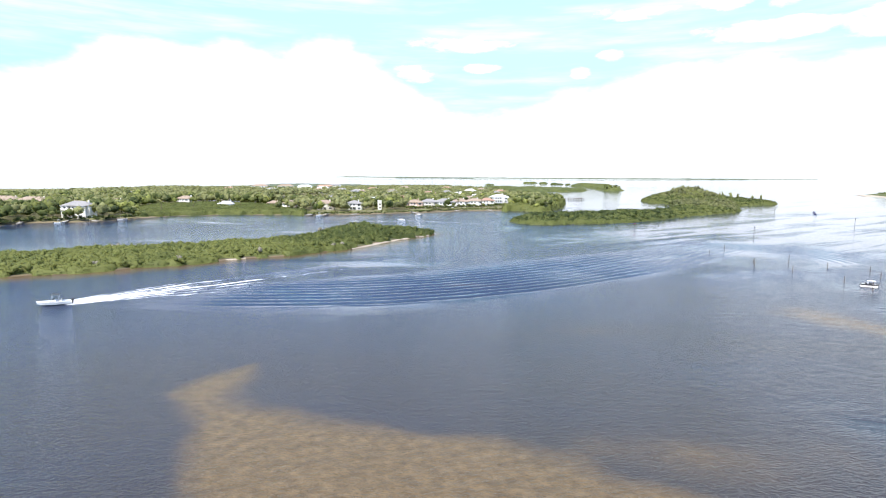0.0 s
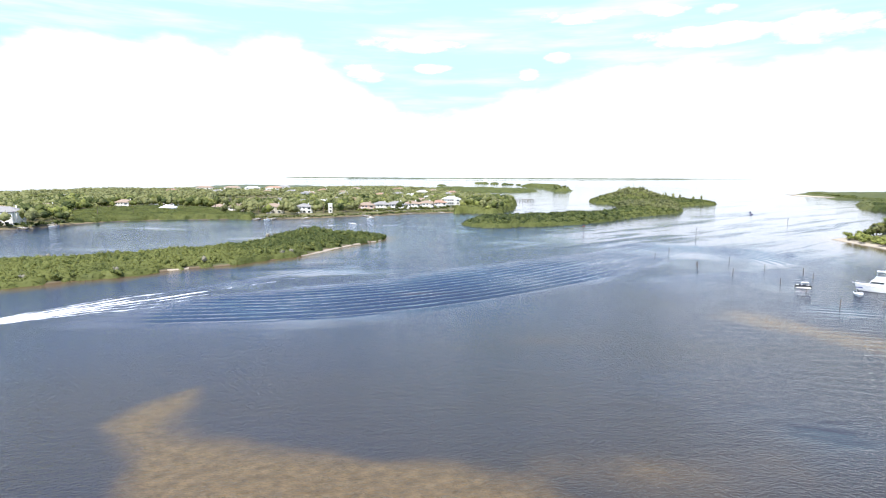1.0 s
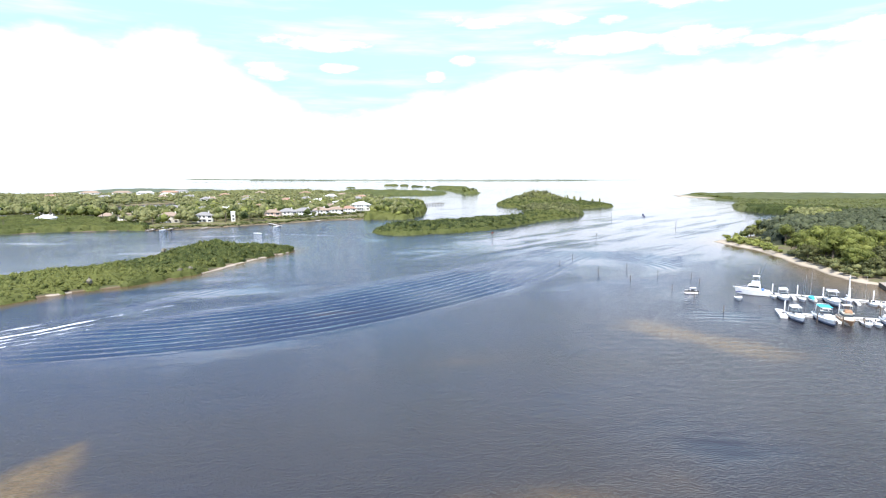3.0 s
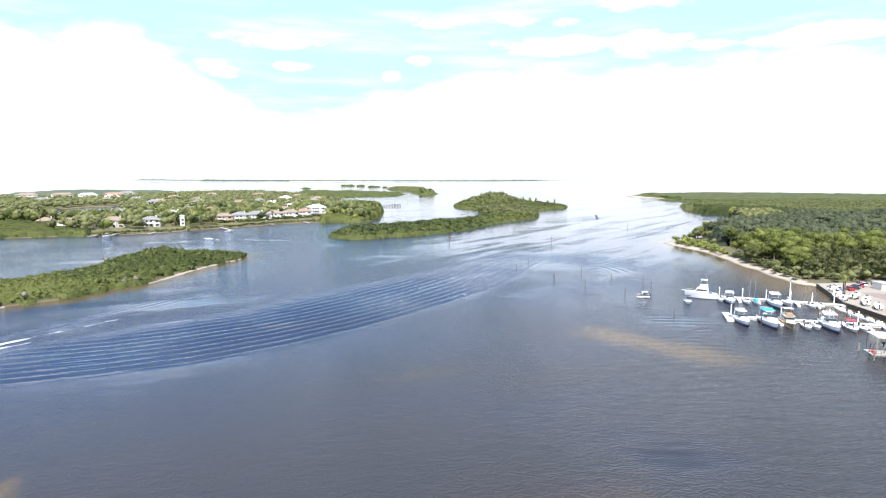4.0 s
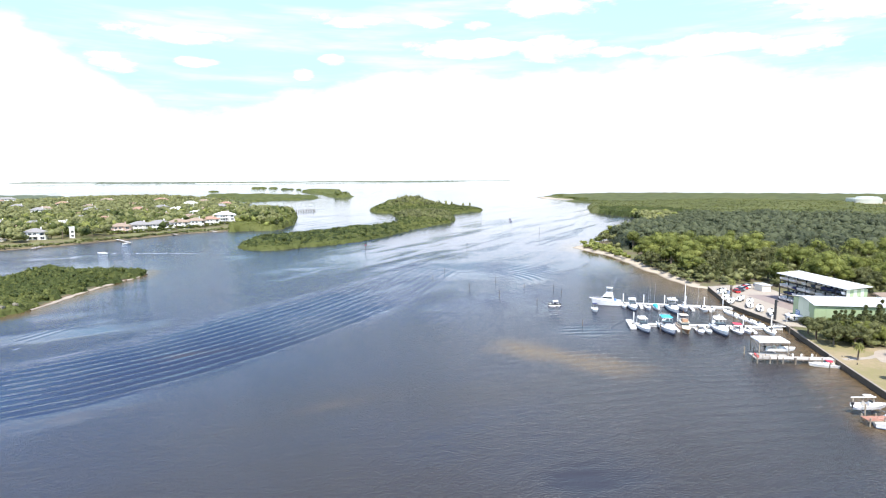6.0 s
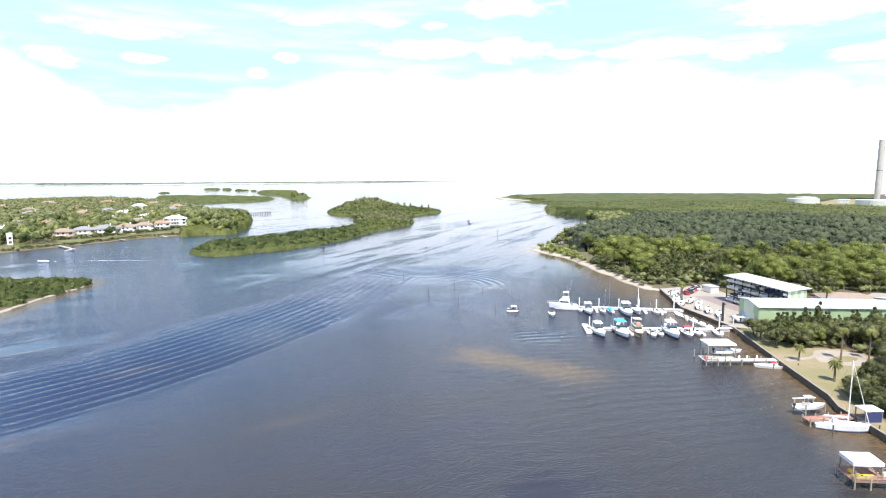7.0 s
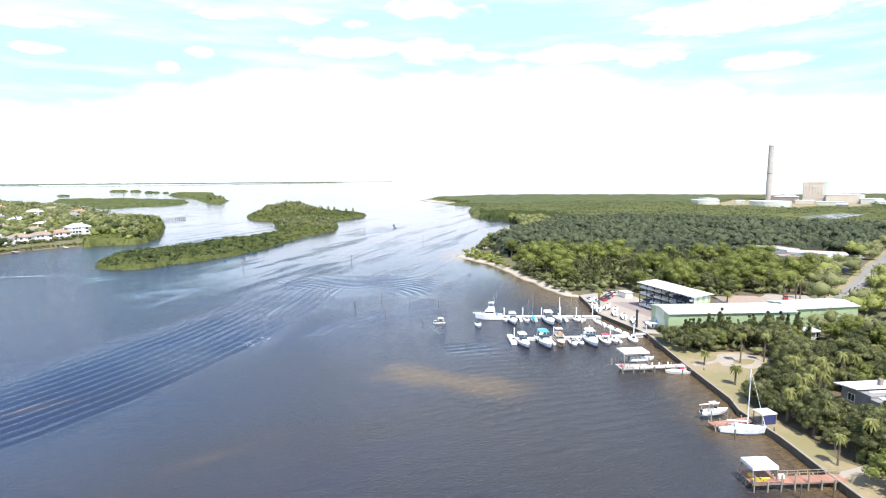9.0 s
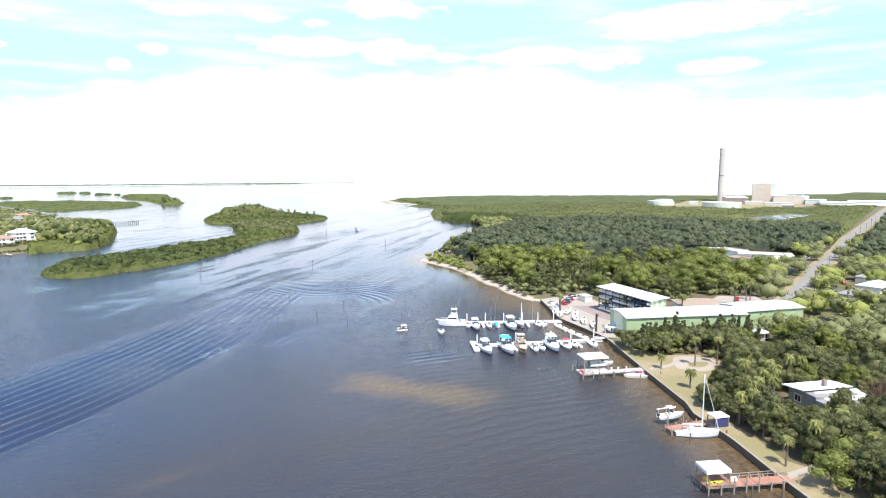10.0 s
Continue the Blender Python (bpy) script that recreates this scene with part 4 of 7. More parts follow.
# a ridge of pale sand along the near island's edge
for C, wd in (([(-36, 241), (-31.5, 249), (-28, 258), (-24, 267), (-17, 279), (-9, 290.5)], 1.1), ([(-78, 207), (-75, 209), (-72, 211.5)], .8), ([(-8, 291), (-3, 299)], .9)):
    C = np.array(C, float)
    t_ = np.linspace(0, len(C) - 1, 60)
    px, py = np.interp(t_, range(len(C)), C[:, 0]), np.interp(t_, range(len(C)), C[:, 1])
    nx, ny = np.gradient(py), -np.gradient(px)
    ln_ = np.hypot(nx, ny)
    wd_ = wd * np.sin(np.pi * np.linspace(.03, .97, 60)) ** .5 * (1 + .5 * soft_noise(px, py, 4, 61))
    V = np.stack([np.stack([px + nx / ln_ * wd_ * u, py + ny / ln_ * wd_ * u, -.12 + .5 * np.cos(u * 1.45) * (1 + .3 * soft_noise(px + 9 * u, py, 3, 62))], -1) for u in (-1.0, -.6, -.2, .2, .6, 1.0)], 1).reshape(-1, 3)
    i_ = np.arange(360).reshape(60, 6)
    me = mesh_np("sand_bank", V, np.stack([i_[:-1, :-1], i_[1:, :-1], i_[1:, 1:], i_[:-1, 1:]], -1).reshape(-1, 4)[:, ::-1], M["mound"], smooth=True)
    tagged(new("sand_bank", me), "narrow pale sand bank at the island's edge", "sand", kind="structure")

# ---- clearings on the mainland: x, y, half length, half width, turn ----
ROAD = [(262, 74), (302, 79), (350, 85), (378, 89), (503, 103), (574, 113), (803, 136), (1093, 167), (1600, 215)]
SIDE = [(378, 92), (383, 107), (392, 110), (430, 125)]
QUAY = [(167.5, 100.5), (178, 126), (200, 151.5), (222, 146), (206, 118), (196, 96), (180, 96), (172, 94)]
LAWN = [(112, 34), (120, 43.5), (127, 54.4), (132, 58), (136, 63), (147, 76.6), (160, 92), (164, 84), (163, 78), (170, 72), (171, 65), (160, 62), (147, 57), (139, 60),
        (131, 53), (125, 42), (118, 34), (118, 27), (108, 22), (104, 24)]
BLOCKS = [(191, 87, 22, 7, -36), (219, 69, 14, 7, -30), (203, 108, 17, 6, 68), (228, 95, 11, 7, -50), (149, 34, 10, 8, -33), (298, 55, 8, 6, -12), (326, 53, 9, 6, -10),
          (400, 137, 34, 13, 118), (386, 130, 36, 14, 118), (374, 122, 30, 10, 118), (330, 117, 9, 7, 20), (309, 139, 9, 7, 20), (288, 53, 9, 6, -12), (316, 50, 10, 6, -10), (192, 61, 5, 5, 0), (384, 160, 16, 16, 0), (254, 92, 14, 7, -40), (338, 121, 8, 6, 20), (316, 143, 9, 6, 20), (838, 237, 100, 28, -5), (1200, 400, 150, 110, 20), (1060, 420, 80, 90, 0),
          (198, 66, 4, 4, 0), (232, 228, 10, 8, 30), (240, 205, 8, 5, 0), (250, 240, 9, 4, 40), (262, 300, 8, 5, 0), (312, 66, 9, 4, 7), (338, 66, 8, 4, 5)]


def clear(X, Y):
    """Where trees may stand on the mainland."""
    ok = (np.abs(along(ROAD, X, Y)[0]) > 5.4 + .016 * np.maximum(X - 380, 0)) & (np.abs(along(SIDE, X, Y)[0]) > 6)
    ok &= ~near_poly(QUAY, X, Y, 3) & ~near_poly(LAWN, X, Y, 2.0)
    for cx, cy, a, b, t in BLOCKS:
        c, s_ = math.cos(radians(t)), math.sin(radians(t))
        u, v = (X - cx) * c + (Y - cy) * s_, -(X - cx) * s_ + (Y - cy) * c
        ok &= ~((np.abs(u) < a + 2) & (np.abs(v) < b + 2))
    return ok


def oval(cx, cy, a, b, n=24):
    return [(cx + a * math.cos(6.283 * i / n) * (1 + .12 * math.sin(5 * i)), cy + b * math.sin(6.283 * i / n) * (1 + .12 * math.cos(3 * i))) for i in range(n)]


for P, gap_, h_, sd_, hills in ((ISLE_D, 6, 6.0, 53, ()), (ISLE_E, 6, 7.0, 54, ((525, 1890, 11, 75), (450, 1400, 5, 45))), (NORTH, 8, 6.0, 55, ())):
    canopy("mangrove_canopy", P, gap_, h_, "closed green mangrove canopy on an island", M["haze" if P is NORTH else "mangrove"], sd_, hills=hills)
for i, (cx, cy, a_, b_, h_) in enumerate(((410, 985, 15, 12, 7), (461, 2714, 34, 18, 9), (512, 2645, 20, 14, 9), (525, 2412, 28, 14, 8), (550, 2316, 12, 10, 7), (215, 2204, 18, 14, 8))):
    canopy("mangrove_islet", oval(cx, cy, a_, b_), 5, h_, "tiny far mangrove islet in open water", M["mangrove"], 70 + i)

# ---- the barrier island on the horizon ----
t_ = np.linspace(0, 1, 700)
bx, by = -826 + 3567 * t_, 4779 - 779 * t_ + 60 * np.sin(t_ * 3.0)
bh = 1.5 + np.minimum(smooth01(t_, 0, .03), smooth01(1 - t_, 0, .22)) * (5.0 + 1.5 * soft_noise(bx, by, 90, 71) + 1.2 * soft_noise(bx, by, 22, 72)) + r.uniform(-.8, .8, 700)
prof = ((-26, 0, -.5), (-12, 0, .75), (8, 0, 1.0), (40, 0, .8), (60, 0, -.5))
V = np.stack([np.stack([bx, by + o_, np.where(k_ > 0, bh * k_, -1.0) + lift(bx, by)], -1) for o_, _, k_ in prof], 1).reshape(-1, 3)
i_ = np.arange(3500).reshape(700, 5)
me = mesh_np("barrier_island", V, np.stack([i_[:-1, :-1], i_[1:, :-1], i_[1:, 1:], i_[:-1, 1:]], -1).reshape(-1, 4), M["haze"], smooth=True, tint=np.repeat(r.uniform(0, 1, 700), 5))
tagged(new("barrier_island", me), "low dark wooded barrier island on the horizon", "island", kind="stuff")

# near woods: single trees
NEAR = [(112, 20), (128, 42), (140, 54), (158, 60), (171, 61), (170, 74), (164, 79), (163, 90), (168, 92), (180, 88), (206, 68), (235, 45), (235, -20), (160, -30), (112, -12)]
X, Y = scatter(NEAR, 5.2, r, 1.0)
ok = clear(X, Y)
for x, y in zip(X[ok], Y[ok]):
    if x > 205 or y < -8 or (x - 157) ** 2 + (y - 25) ** 2 < 36:
        continue
    k_ = rng.uniform() + .35 * float(soft_noise(np.array([x]), np.array([y]), 14, 64)[0])
    tree("oak" if k_ < .72 else "broad" if k_ < .97 else "cedar", x, y, 1.0, float(rng.uniform(.62, 1.12)))
for i in range(30):
    u = i / 29
    off = 3.2 if i % 2 else 6.5
    tree("cedar", 168 + 34 * u - .58 * off + float(rng.uniform(-.7, .7)), 90 - 21.5 * u - .8 * off + float(rng.uniform(-.7, .7)), 1.0, float(rng.uniform(.72, 1.0)))
tree("oak", 160.5, 88.5, 1.0, .80)
tree("oak", 164, 92.5, 1.0, .62)
for x, y, sc in ((158.5, 83.0, .72), (161.5, 79.5, .68), (166.5, 79.0, .78), (172.5, 76.5, .74)):
    tree("oak", x, y, 1.0, sc)
tree("oak", 133, 52.5, 1.0, .66)
tree("oak", 136, 56, 1.0, .55)
for x, y, sc in ((132, 50.5, .68), (129.2, 46, .7), (125.8, 40, .6), (122.6, 35.5, .55), (134.5, 54, .6)):
    tree("oak", x, y, 1.0, sc)
for x, y, sc in ((142, 31, .62), (146, 25.5, .72), (152.5, 23.5, .78), (140, 38.5, .55), (158, 31, .7)):
    tree("oak", x, y, 1.0, sc)
tree("pine", 113.0, 25.6, 1.0, .72)
tree("pine", 119.5, 25.5, 1.0, .62)

ok &= (X > 205) | (Y < -8)
woods("woodland", X[ok], Y[ok], r.uniform(6, 9.5, ok.sum()), r.uniform(3.2, 5.2, ok.sum()), "grey-green oak woodland behind the shore houses", M["oak"], 1.0, 110, .95, 5, "trees", 17)
SOUTH = [(84, -10), (100, 14), (111, 19), (112, -8), (205, -8), (205, -45), (80, -45)]
X, Y = scatter(SOUTH, 5.6, r, 1.0)
woods("woodland", X, Y, r.uniform(5, 9, len(X)), r.uniform(3, 4.8, len(X)), "grey-green oaks along the shore", M["oak"], 1.0, 90, .8, 5, "trees", 27)
edge_ = np.array([(128, 43), (133, 49), (140, 54.5), (149, 57.5), (158, 60.5), (165, 61.5), (171, 62), (170.5, 68), (170, 74), (166, 78.5), (164, 82), (163.5, 88), (126, 38), (121, 31), (119, 26), (114, 20)], float)
hx, hy = np.repeat(edge_[:, 0], 4) + r.uniform(-1.5, 2.8, 64), np.repeat(edge_[:, 1], 4) + r.uniform(-3.0, 1.0, 64)
woods("hedge_scrub", hx, hy, r.uniform(1.2, 3.4, 64), r.uniform(1.0, 1.9, 64), "low grey-green bushes under the oaks", M["oak"], 1.1, 90, .42, 3, "bushes", 28)
TIP = [(228, 222), (239, 246), (242, 264), (246, 282), (256, 290), (272, 298), (262, 272), (248, 248), (238, 228)]
X, Y = scatter(TIP, 4.0, r, 1.0)
woods("beach_scrub", X, Y, r.uniform(1.8, 4.2, len(X)), r.uniform(1.6, 2.8, len(X)), "pale olive scrub on the sandy point", M["pine"], .7, 60, .7, 3, "bushes", 18)
EDGE = [(202, 160), (207, 174), (215, 190), (221, 204), (231, 219), (240, 222), (232, 196), (222, 172), (212, 150)]
X, Y = scatter(EDGE, 3.6, r, .3)
woods("beach_scrub", X, Y, r.uniform(1.6, 4.0, len(X)), r.uniform(1.4, 2.6, len(X)), "grey-green scrub behind the narrow beach", M["oak"], 1.0, 60, .55, 4, "bushes", 49)
tree("oak", 278, 292, 1.0, .85)
tree("pine", 300, 309, 1.0, .9)
tree("pine", 306, 305, 1.0, .8)

# the wood behind the beach: pines over scrub
WOOD = [(205, 158), (219, 200), (234, 222), (246, 246), (262, 268), (300, 250), (340, 180), (360, 120), (300, 92), (262, 90), (240, 108), (226, 130), (224, 148)]
X, Y = scatter(WOOD, 7.8, r, 2.0)
ok = clear(X, Y) & ~shady(X, Y)
inland = along([(199, 159), (215, 200), (237, 246), (252, 291)], X, Y)[0]
for x, y, k_ in zip(X[ok], Y[ok], inland[ok]):
    if k_ < 9 and y > 200 and rng.uniform() < .6:
        continue
    lit = soft_noise(np.array([x]), np.array([y]), 16, 9)[0] + .5 * smooth01(x + .79 * y, 395, 440) + float(rng.uniform(-.3, .3))
    if lit > .1 and k_ > 10:
        tree("pine", x, y, 1.1, float(rng.uniform(.72, 1.2)))
    elif lit > -.35:
        tree("oak", x, y, 1.1, float(rng.uniform(.65, 1.05)))
    else:
        tree("cedar", x, y, 1.1, float(rng.uniform(.8, 1.15)))
X, Y = scatter(WOOD, 5.0, r, -2.0)
inland = along([(199, 159), (215, 200), (237, 246), (252, 291)], X, Y)[0]
ok = clear(X, Y) & (signed(MAINLAND, X, Y) > 5) & ((soft_noise(X, Y, 12, 63) > -.15) | (inland > 16) | (Y < 205))
woods("undergrowth", X[ok], Y[ok], r.uniform(2.2, 5.0, ok.sum()), r.uniform(2.0, 3.2, ok.sum()), "grey-green scrub under the pines", M["oak"], 1.0, 44, .85, 3, "bushes", 12)

# the wood beyond it, cloud-shadow dark in colour, and mixed trees round the road
MID = [(300, 312), (380, 355), (440, 402), (482, 452), (514, 500), (512, 330), (512, -200), (240, -200), (240, 60), (262, 88), (300, 92), (362, 118), (340, 182), (300, 250), (275, 285)]
X, Y = scatter(MID, 8.4, r, .5)
X2, Y2 = scatter(WOOD, 8.4, r, .5)
DEEP = [(262, 262), (300, 308), (380, 352), (428, 372), (470, 396), (512, 424), (548, 430), (600, 372), (640, 300), (622, 205), (690, 168), (690, 142), (600, 126), (503, 112),
        (415, 118), (400, 104), (372, 108), (345, 96), (330, 120), (300, 190), (262, 240)]
EAST = [(405, 76), (470, 86), (560, 97), (700, 112), (900, 134), (900, 30), (640, -20), (470, 10), (410, 40)]
q = shady(X2, Y2)
X, Y = np.concatenate([X, X2[q]]), np.concatenate([Y, Y2[q]])
ok = clear(X, Y) & (Y > -130) & ~(shady(X, Y) & (signed(DEEP, X, Y) > 0)) & ~(signed(EAST, X, Y) > 0)
X, Y = X[ok], Y[ok]


def deep_height(X, Y):
    return 10.0 + 2.4 * soft_noise(X, Y, 26, 87)


thicket("woodland", DEEP, lambda X, Y: .68 * deep_height(X, Y), 7.0, "dense evergreen woodland coloured dark as under a cloud shadow", M["evergreen"], 19, "trees", .8, 2.2, .5, 1.2, .6, lambda X, Y: .35 + .25 * soft_noise(X, Y, 30, 89), lambda X, Y: clear(X, Y) & shady(X, Y), 2.0, .3)
DX, DY = scatter(DEEP, 7.2, r, 1.0)
EX, EY = scatter(EAST, 7.2, r, 1.0)
DX, DY = np.concatenate([DX, EX]), np.concatenate([DY, EY])
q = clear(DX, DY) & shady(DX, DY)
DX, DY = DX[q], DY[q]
thicket("woodland", EAST, lambda X, Y: .68 * deep_height(X, Y), 7.0, "evergreen woodland beside the road, coloured dark as under a cloud shadow", M["evergreen"], 46, "trees", .8, 2.4, .4, 1.3, .6, None, clear, 2.0, .3)
woods("woodland_crowns", DX, DY, deep_height(DX, DY) * r.uniform(.82, 1.22, len(DX)), r.uniform(2.6, 6.2, len(DX)), "rounded evergreen crowns of the wood, coloured dark as under a cloud shadow", M["evergreen"], .8, 80, 1.05, 5, "trees", 45, .75, .45 + .3 * soft_noise(DX, DY, 30, 89) + r.uniform(-.3, .3, len(DX)))
Hm, kind_of = r.uniform(6, 11, len(X)), soft_noise(X, Y, 30, 44) + r.uniform(-.6, .6, len(X))
for q, mat_, words_, sd_ in ((kind_of < .2, "oak", "grey-green oaks round the road", 33), (kind_of >= .2, "pine", "yellow-green rounded pines round the road", 34)):
    woods("woodland", X[q], Y[q], Hm[q], r.uniform(3.8, 6.4, q.sum()), words_, M[mat_], 1.0, 150, .9, 5, "trees", sd_)
COVE = MAINLAND[21:37]
hem = np.array([(x0 + (x1 - x0) * t, y0 + (y1 - y0) * t) for (x0, y0), (x1, y1) in zip(COVE, COVE[1:]) for t in np.arange(0, 1, 4.0 / math.hypot(x1 - x0, y1 - y0))])
hem = np.concatenate([hem + [1.5, -1.5], hem + [5, -4]]) + r.uniform(-1.2, 1.2, (2 * len(hem), 2))
hem = hem[hem[:, 1] > 300]
woods("mangrove_fringe", hem[:, 0], hem[:, 1], r.uniform(3, 5.5, len(hem)), r.uniform(3.0, 5.0, len(hem)), "dark mangrove fringe along the cove", M["mangrove"], 0, 34, 1.4, 3, "mangroves", 20)
FAR1 = [(518, 503), (526, 553), (610, 650), (731, 768), (1000, 700), (1250, 200), (1250, -300), (512, -300), (512, 330)]
X, Y = scatter(FAR1, 15.0, r, 1.0)
ok = clear(X, Y) & ((X < 600) | (r.uniform(0, 1, len(X)) < .16))
X, Y = X[ok], Y[ok]
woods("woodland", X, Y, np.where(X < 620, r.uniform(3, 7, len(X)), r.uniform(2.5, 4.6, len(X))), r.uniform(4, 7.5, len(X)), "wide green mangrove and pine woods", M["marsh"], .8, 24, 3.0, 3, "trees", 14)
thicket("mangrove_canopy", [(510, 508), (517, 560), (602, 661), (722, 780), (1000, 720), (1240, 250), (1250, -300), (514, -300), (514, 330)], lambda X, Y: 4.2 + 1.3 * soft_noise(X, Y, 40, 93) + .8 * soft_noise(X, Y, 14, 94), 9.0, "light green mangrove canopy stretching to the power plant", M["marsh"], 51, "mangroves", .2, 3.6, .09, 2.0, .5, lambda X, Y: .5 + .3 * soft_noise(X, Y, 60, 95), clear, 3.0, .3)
HEADLAND = [(503, 452), (500, 478), (500, 506), (513, 545), (560, 595), (600, 560), (600, 470), (560, 432)]
thicket("mangrove_thicket", HEADLAND, lambda X, Y: 6.5 + 1.5 * soft_noise(X, Y, 20, 99), 7.0, "dark green mangroves on the headland beyond the inlet", M["mangrove"], 47, "mangroves", .3, 2.0, .8, 1.1, .6, lambda X, Y: .15 + .2 * soft_noise(X, Y, 22, 99), None, 1.6, .3)
FAR2 = [(722, 776), (724, 866), (789, 912), (817, 1007), (884, 1133), (975, 1196), (1150, 1227), (1276, 1217), (1420, 1050), (1600, 800), (1800, 560), (2300, 300), (2300, -400), (1250, -400), (1250, 200), (1000, 700)]
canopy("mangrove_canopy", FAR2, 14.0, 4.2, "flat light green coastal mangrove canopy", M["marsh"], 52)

# ---- trees of the peninsula ----
# street grid of homes: x, y, width, depth, floors, turn, wall, roof
HOMES = [(-252, 400, 17, 12, 3, 10, "stuccowhite", "shingle"), (-100, 513, 15, 11, 2, 18, "stucco", "tiletan"), (-73, 513, 12, 10, 2, 16, "stuccowhite", "roofwhite"),
         (-19, 540, 13, 10, 2, 16, "stuccopink", "tiletan"), (-5, 552, 14, 11, 2, 20, "stucco", "shingle"), (10, 555, 16, 12, 2, 20, "stuccowhite", "shingle"),
         (26, 566, 14, 11, 2, 20, "stuccowhite", "tiletan"), (41, 577, 14, 10, 2, 20, "stuccowhite", "tiletan"), (55, 592, 13, 10, 2, 20, "stuccowhite", "tile"),
         (70, 608, 16, 12, 3, 20, "stuccowhite", "roofwhite"), (-101, 588, 13, 10, 1, 15, "stuccopink", "tile"), (-88, 615, 14, 10, 2, 18, "stuccowhite", "roofwhite"),
         (-122, 653, 13, 10, 2, 10, "stucco", "shingle"), (-115, 827, 14, 12, 3, 10, "stuccowhite", "roofwhite"), (-132, 959, 18, 12, 1, 10, "stucco", "tile"),
         (-75, 978, 16, 12, 2, 12, "stuccowhite", "tiletan"), (-122, 1111, 20, 14, 2, 0, "stuccowhite", "tile"), (-40.3, 796, 14, 11, 2, 20, "stucco", "shingle"),
         (-21.6, 1073, 20, 14, 1, 10, "stucco", "tile"), (15.9, 691, 17, 12, 2, 26, "stuccowhite", "tiletan"), (89, 1084, 20, 14, 2, 10, "stucco", "tiletan"),
         (64, 1012, 18, 14, 2, 14, "stuccowhite", "roofwhite"), (-2.6, 762, 14, 11, 2, 20, "stuccopink", "tiletan"), (18.8, 893, 16, 12, 2, 18, "stuccowhite", "shingle"),
         (-297, 523, 16, 11, 2, 8, "stuccowhite", "tiletan"), (-366, 572, 20, 13, 2, 4, "stucco", "tiletan"), (-408, 758, 18, 12, 2, 0, "stuccowhite", "roofwhite"),
         (-206, 556, 13, 10, 1, 8, "stuccowhite", "roofwhite"), (-164, 574, 12, 10, 1, 10, "stucco", "tiletan"), (-132, 513, 12, 10, 2, 10, "stucco", "tiletan"),
         (-369, 486, 24, 13, 3, 4, "stucco", "tiletan"), (-333, 470, 22, 13, 3, 4, "stucco", "tiletan"), (-301, 477, 18, 12, 2, 4, "stuccowhite", "tiletan"),
         (-239, 642, 15, 11, 2, 6, "stucco", "tile"), (-212, 1032, 16, 12, 2, 6, "stuccowhite", "tiletan"), (-305, 1056, 18, 12, 2, 0, "stuccowhite", "roofwhite"),
         (-402, 1107, 20, 13, 2, 0, "stucco", "tile"), (-67, 1259, 22, 14, 2, 0, "stuccowhite", "tiletan"), (25.5, 1221, 22, 14, 2, 8, "stucco", "tile"), (-233, 1177, 24, 14, 2, 0, "stuccowhite", "roofwhite"),
         (68, 791, 15, 11, 2, 20, "stuccowhite", "tiletan"), (96, 885, 15, 11, 2, 18, "stucco", "shingle"), (-58.8, 683, 13, 10, 2, 18, "stuccowhite", "shingle")]
HOMES = [(x, y, w_ * 1.08, d_ * 1.05, fl, tn, wl, rf) for x, y, w_, d_, fl, tn, wl, rf in HOMES]
HOMES = [(x, y, w_, d_, fl, tn, wl, "shingle" if rf == "roofwhite" and i % 3 else rf) for i, (x, y, w_, d_, fl, tn, wl, rf) in enumerate(HOMES)]
HOMES += [(x, y, w_, d_, fl, tn, wl, rf) for (x, y, w_, d_, fl, tn), (wl, rf) in zip(
    ((-164, 621, 15, 12, 1, 8), (-66, 596, 15, 12, 2, 15), (-36.7, 646, 16, 12, 2, 20), (-20.2, 680, 15, 12, 1, 22), (39.5, 640, 17, 12, 2, 24), (50.7, 709, 17, 12, 2, 22), (-65, 732, 15, 12, 2, 16),
     (-93, 758, 16, 12, 1, 12), (88, 694, 15, 12, 2, 20), (35.0, 818, 17, 12, 2, 20), (-9.2, 847, 17, 12, 2, 16), (-65, 877, 17, 12, 2, 10), (-123, 933, 18, 12, 2, 8), (106, 787, 15, 12, 2, 16), (113, 969, 18, 12, 2, 14), (-171, 1040, 19, 13, 2, 5),
     (-267, 606, 16, 12, 2, 5), (-327, 659, 18, 12, 2, 4), (-434, 644, 20, 13, 2, 2), (-449, 538, 22, 13, 3, 4), (-327, 1242, 34, 14, 3, 4), (-277, 1206, 30, 14, 3, 8), (-240, 1237, 34, 14, 3, -6), (-236, 1336, 30, 14, 3, 10), (-381, 1236, 34, 14, 3, 0)),
    (("stuccowhite", "tiletan"), ("stuccowhite", "roofwhite"), ("stucco", "tile"), ("stuccowhite", "shingle")) * 7)]
SHORE = [(-218, 418), (-203, 440), (-171, 452), (-124, 458), (-106, 452), (-108, 472), (-128, 486), (-141, 560), (-180, 580), (-235, 600), (-270, 588), (-272, 520), (-250, 462)]
X, Y = scatter(PENINSULA, 7.2, r, 2.5)
ok = (X > -520) & (Y < 775) & (Y > 270)
ok &= ~((X > -175) & (X < -118) & (Y > 615) & (Y < 735))
for hx, hy, hw, hd, fl, tn, _, _ in HOMES:
    ok &= ~((np.abs(X - hx) < hw * .5 + (2 if hy < 600 else 1)) & (Y > hy - hd * .6 - (9 if hy < 600 else 2)) & (Y < hy + hd * .6))
front = signed(PENINSULA, X, Y)
open_lawn = (front < 40) & (X > -118) & (Y < 600) & (soft_noise(X, Y, 12, 21) < .25)
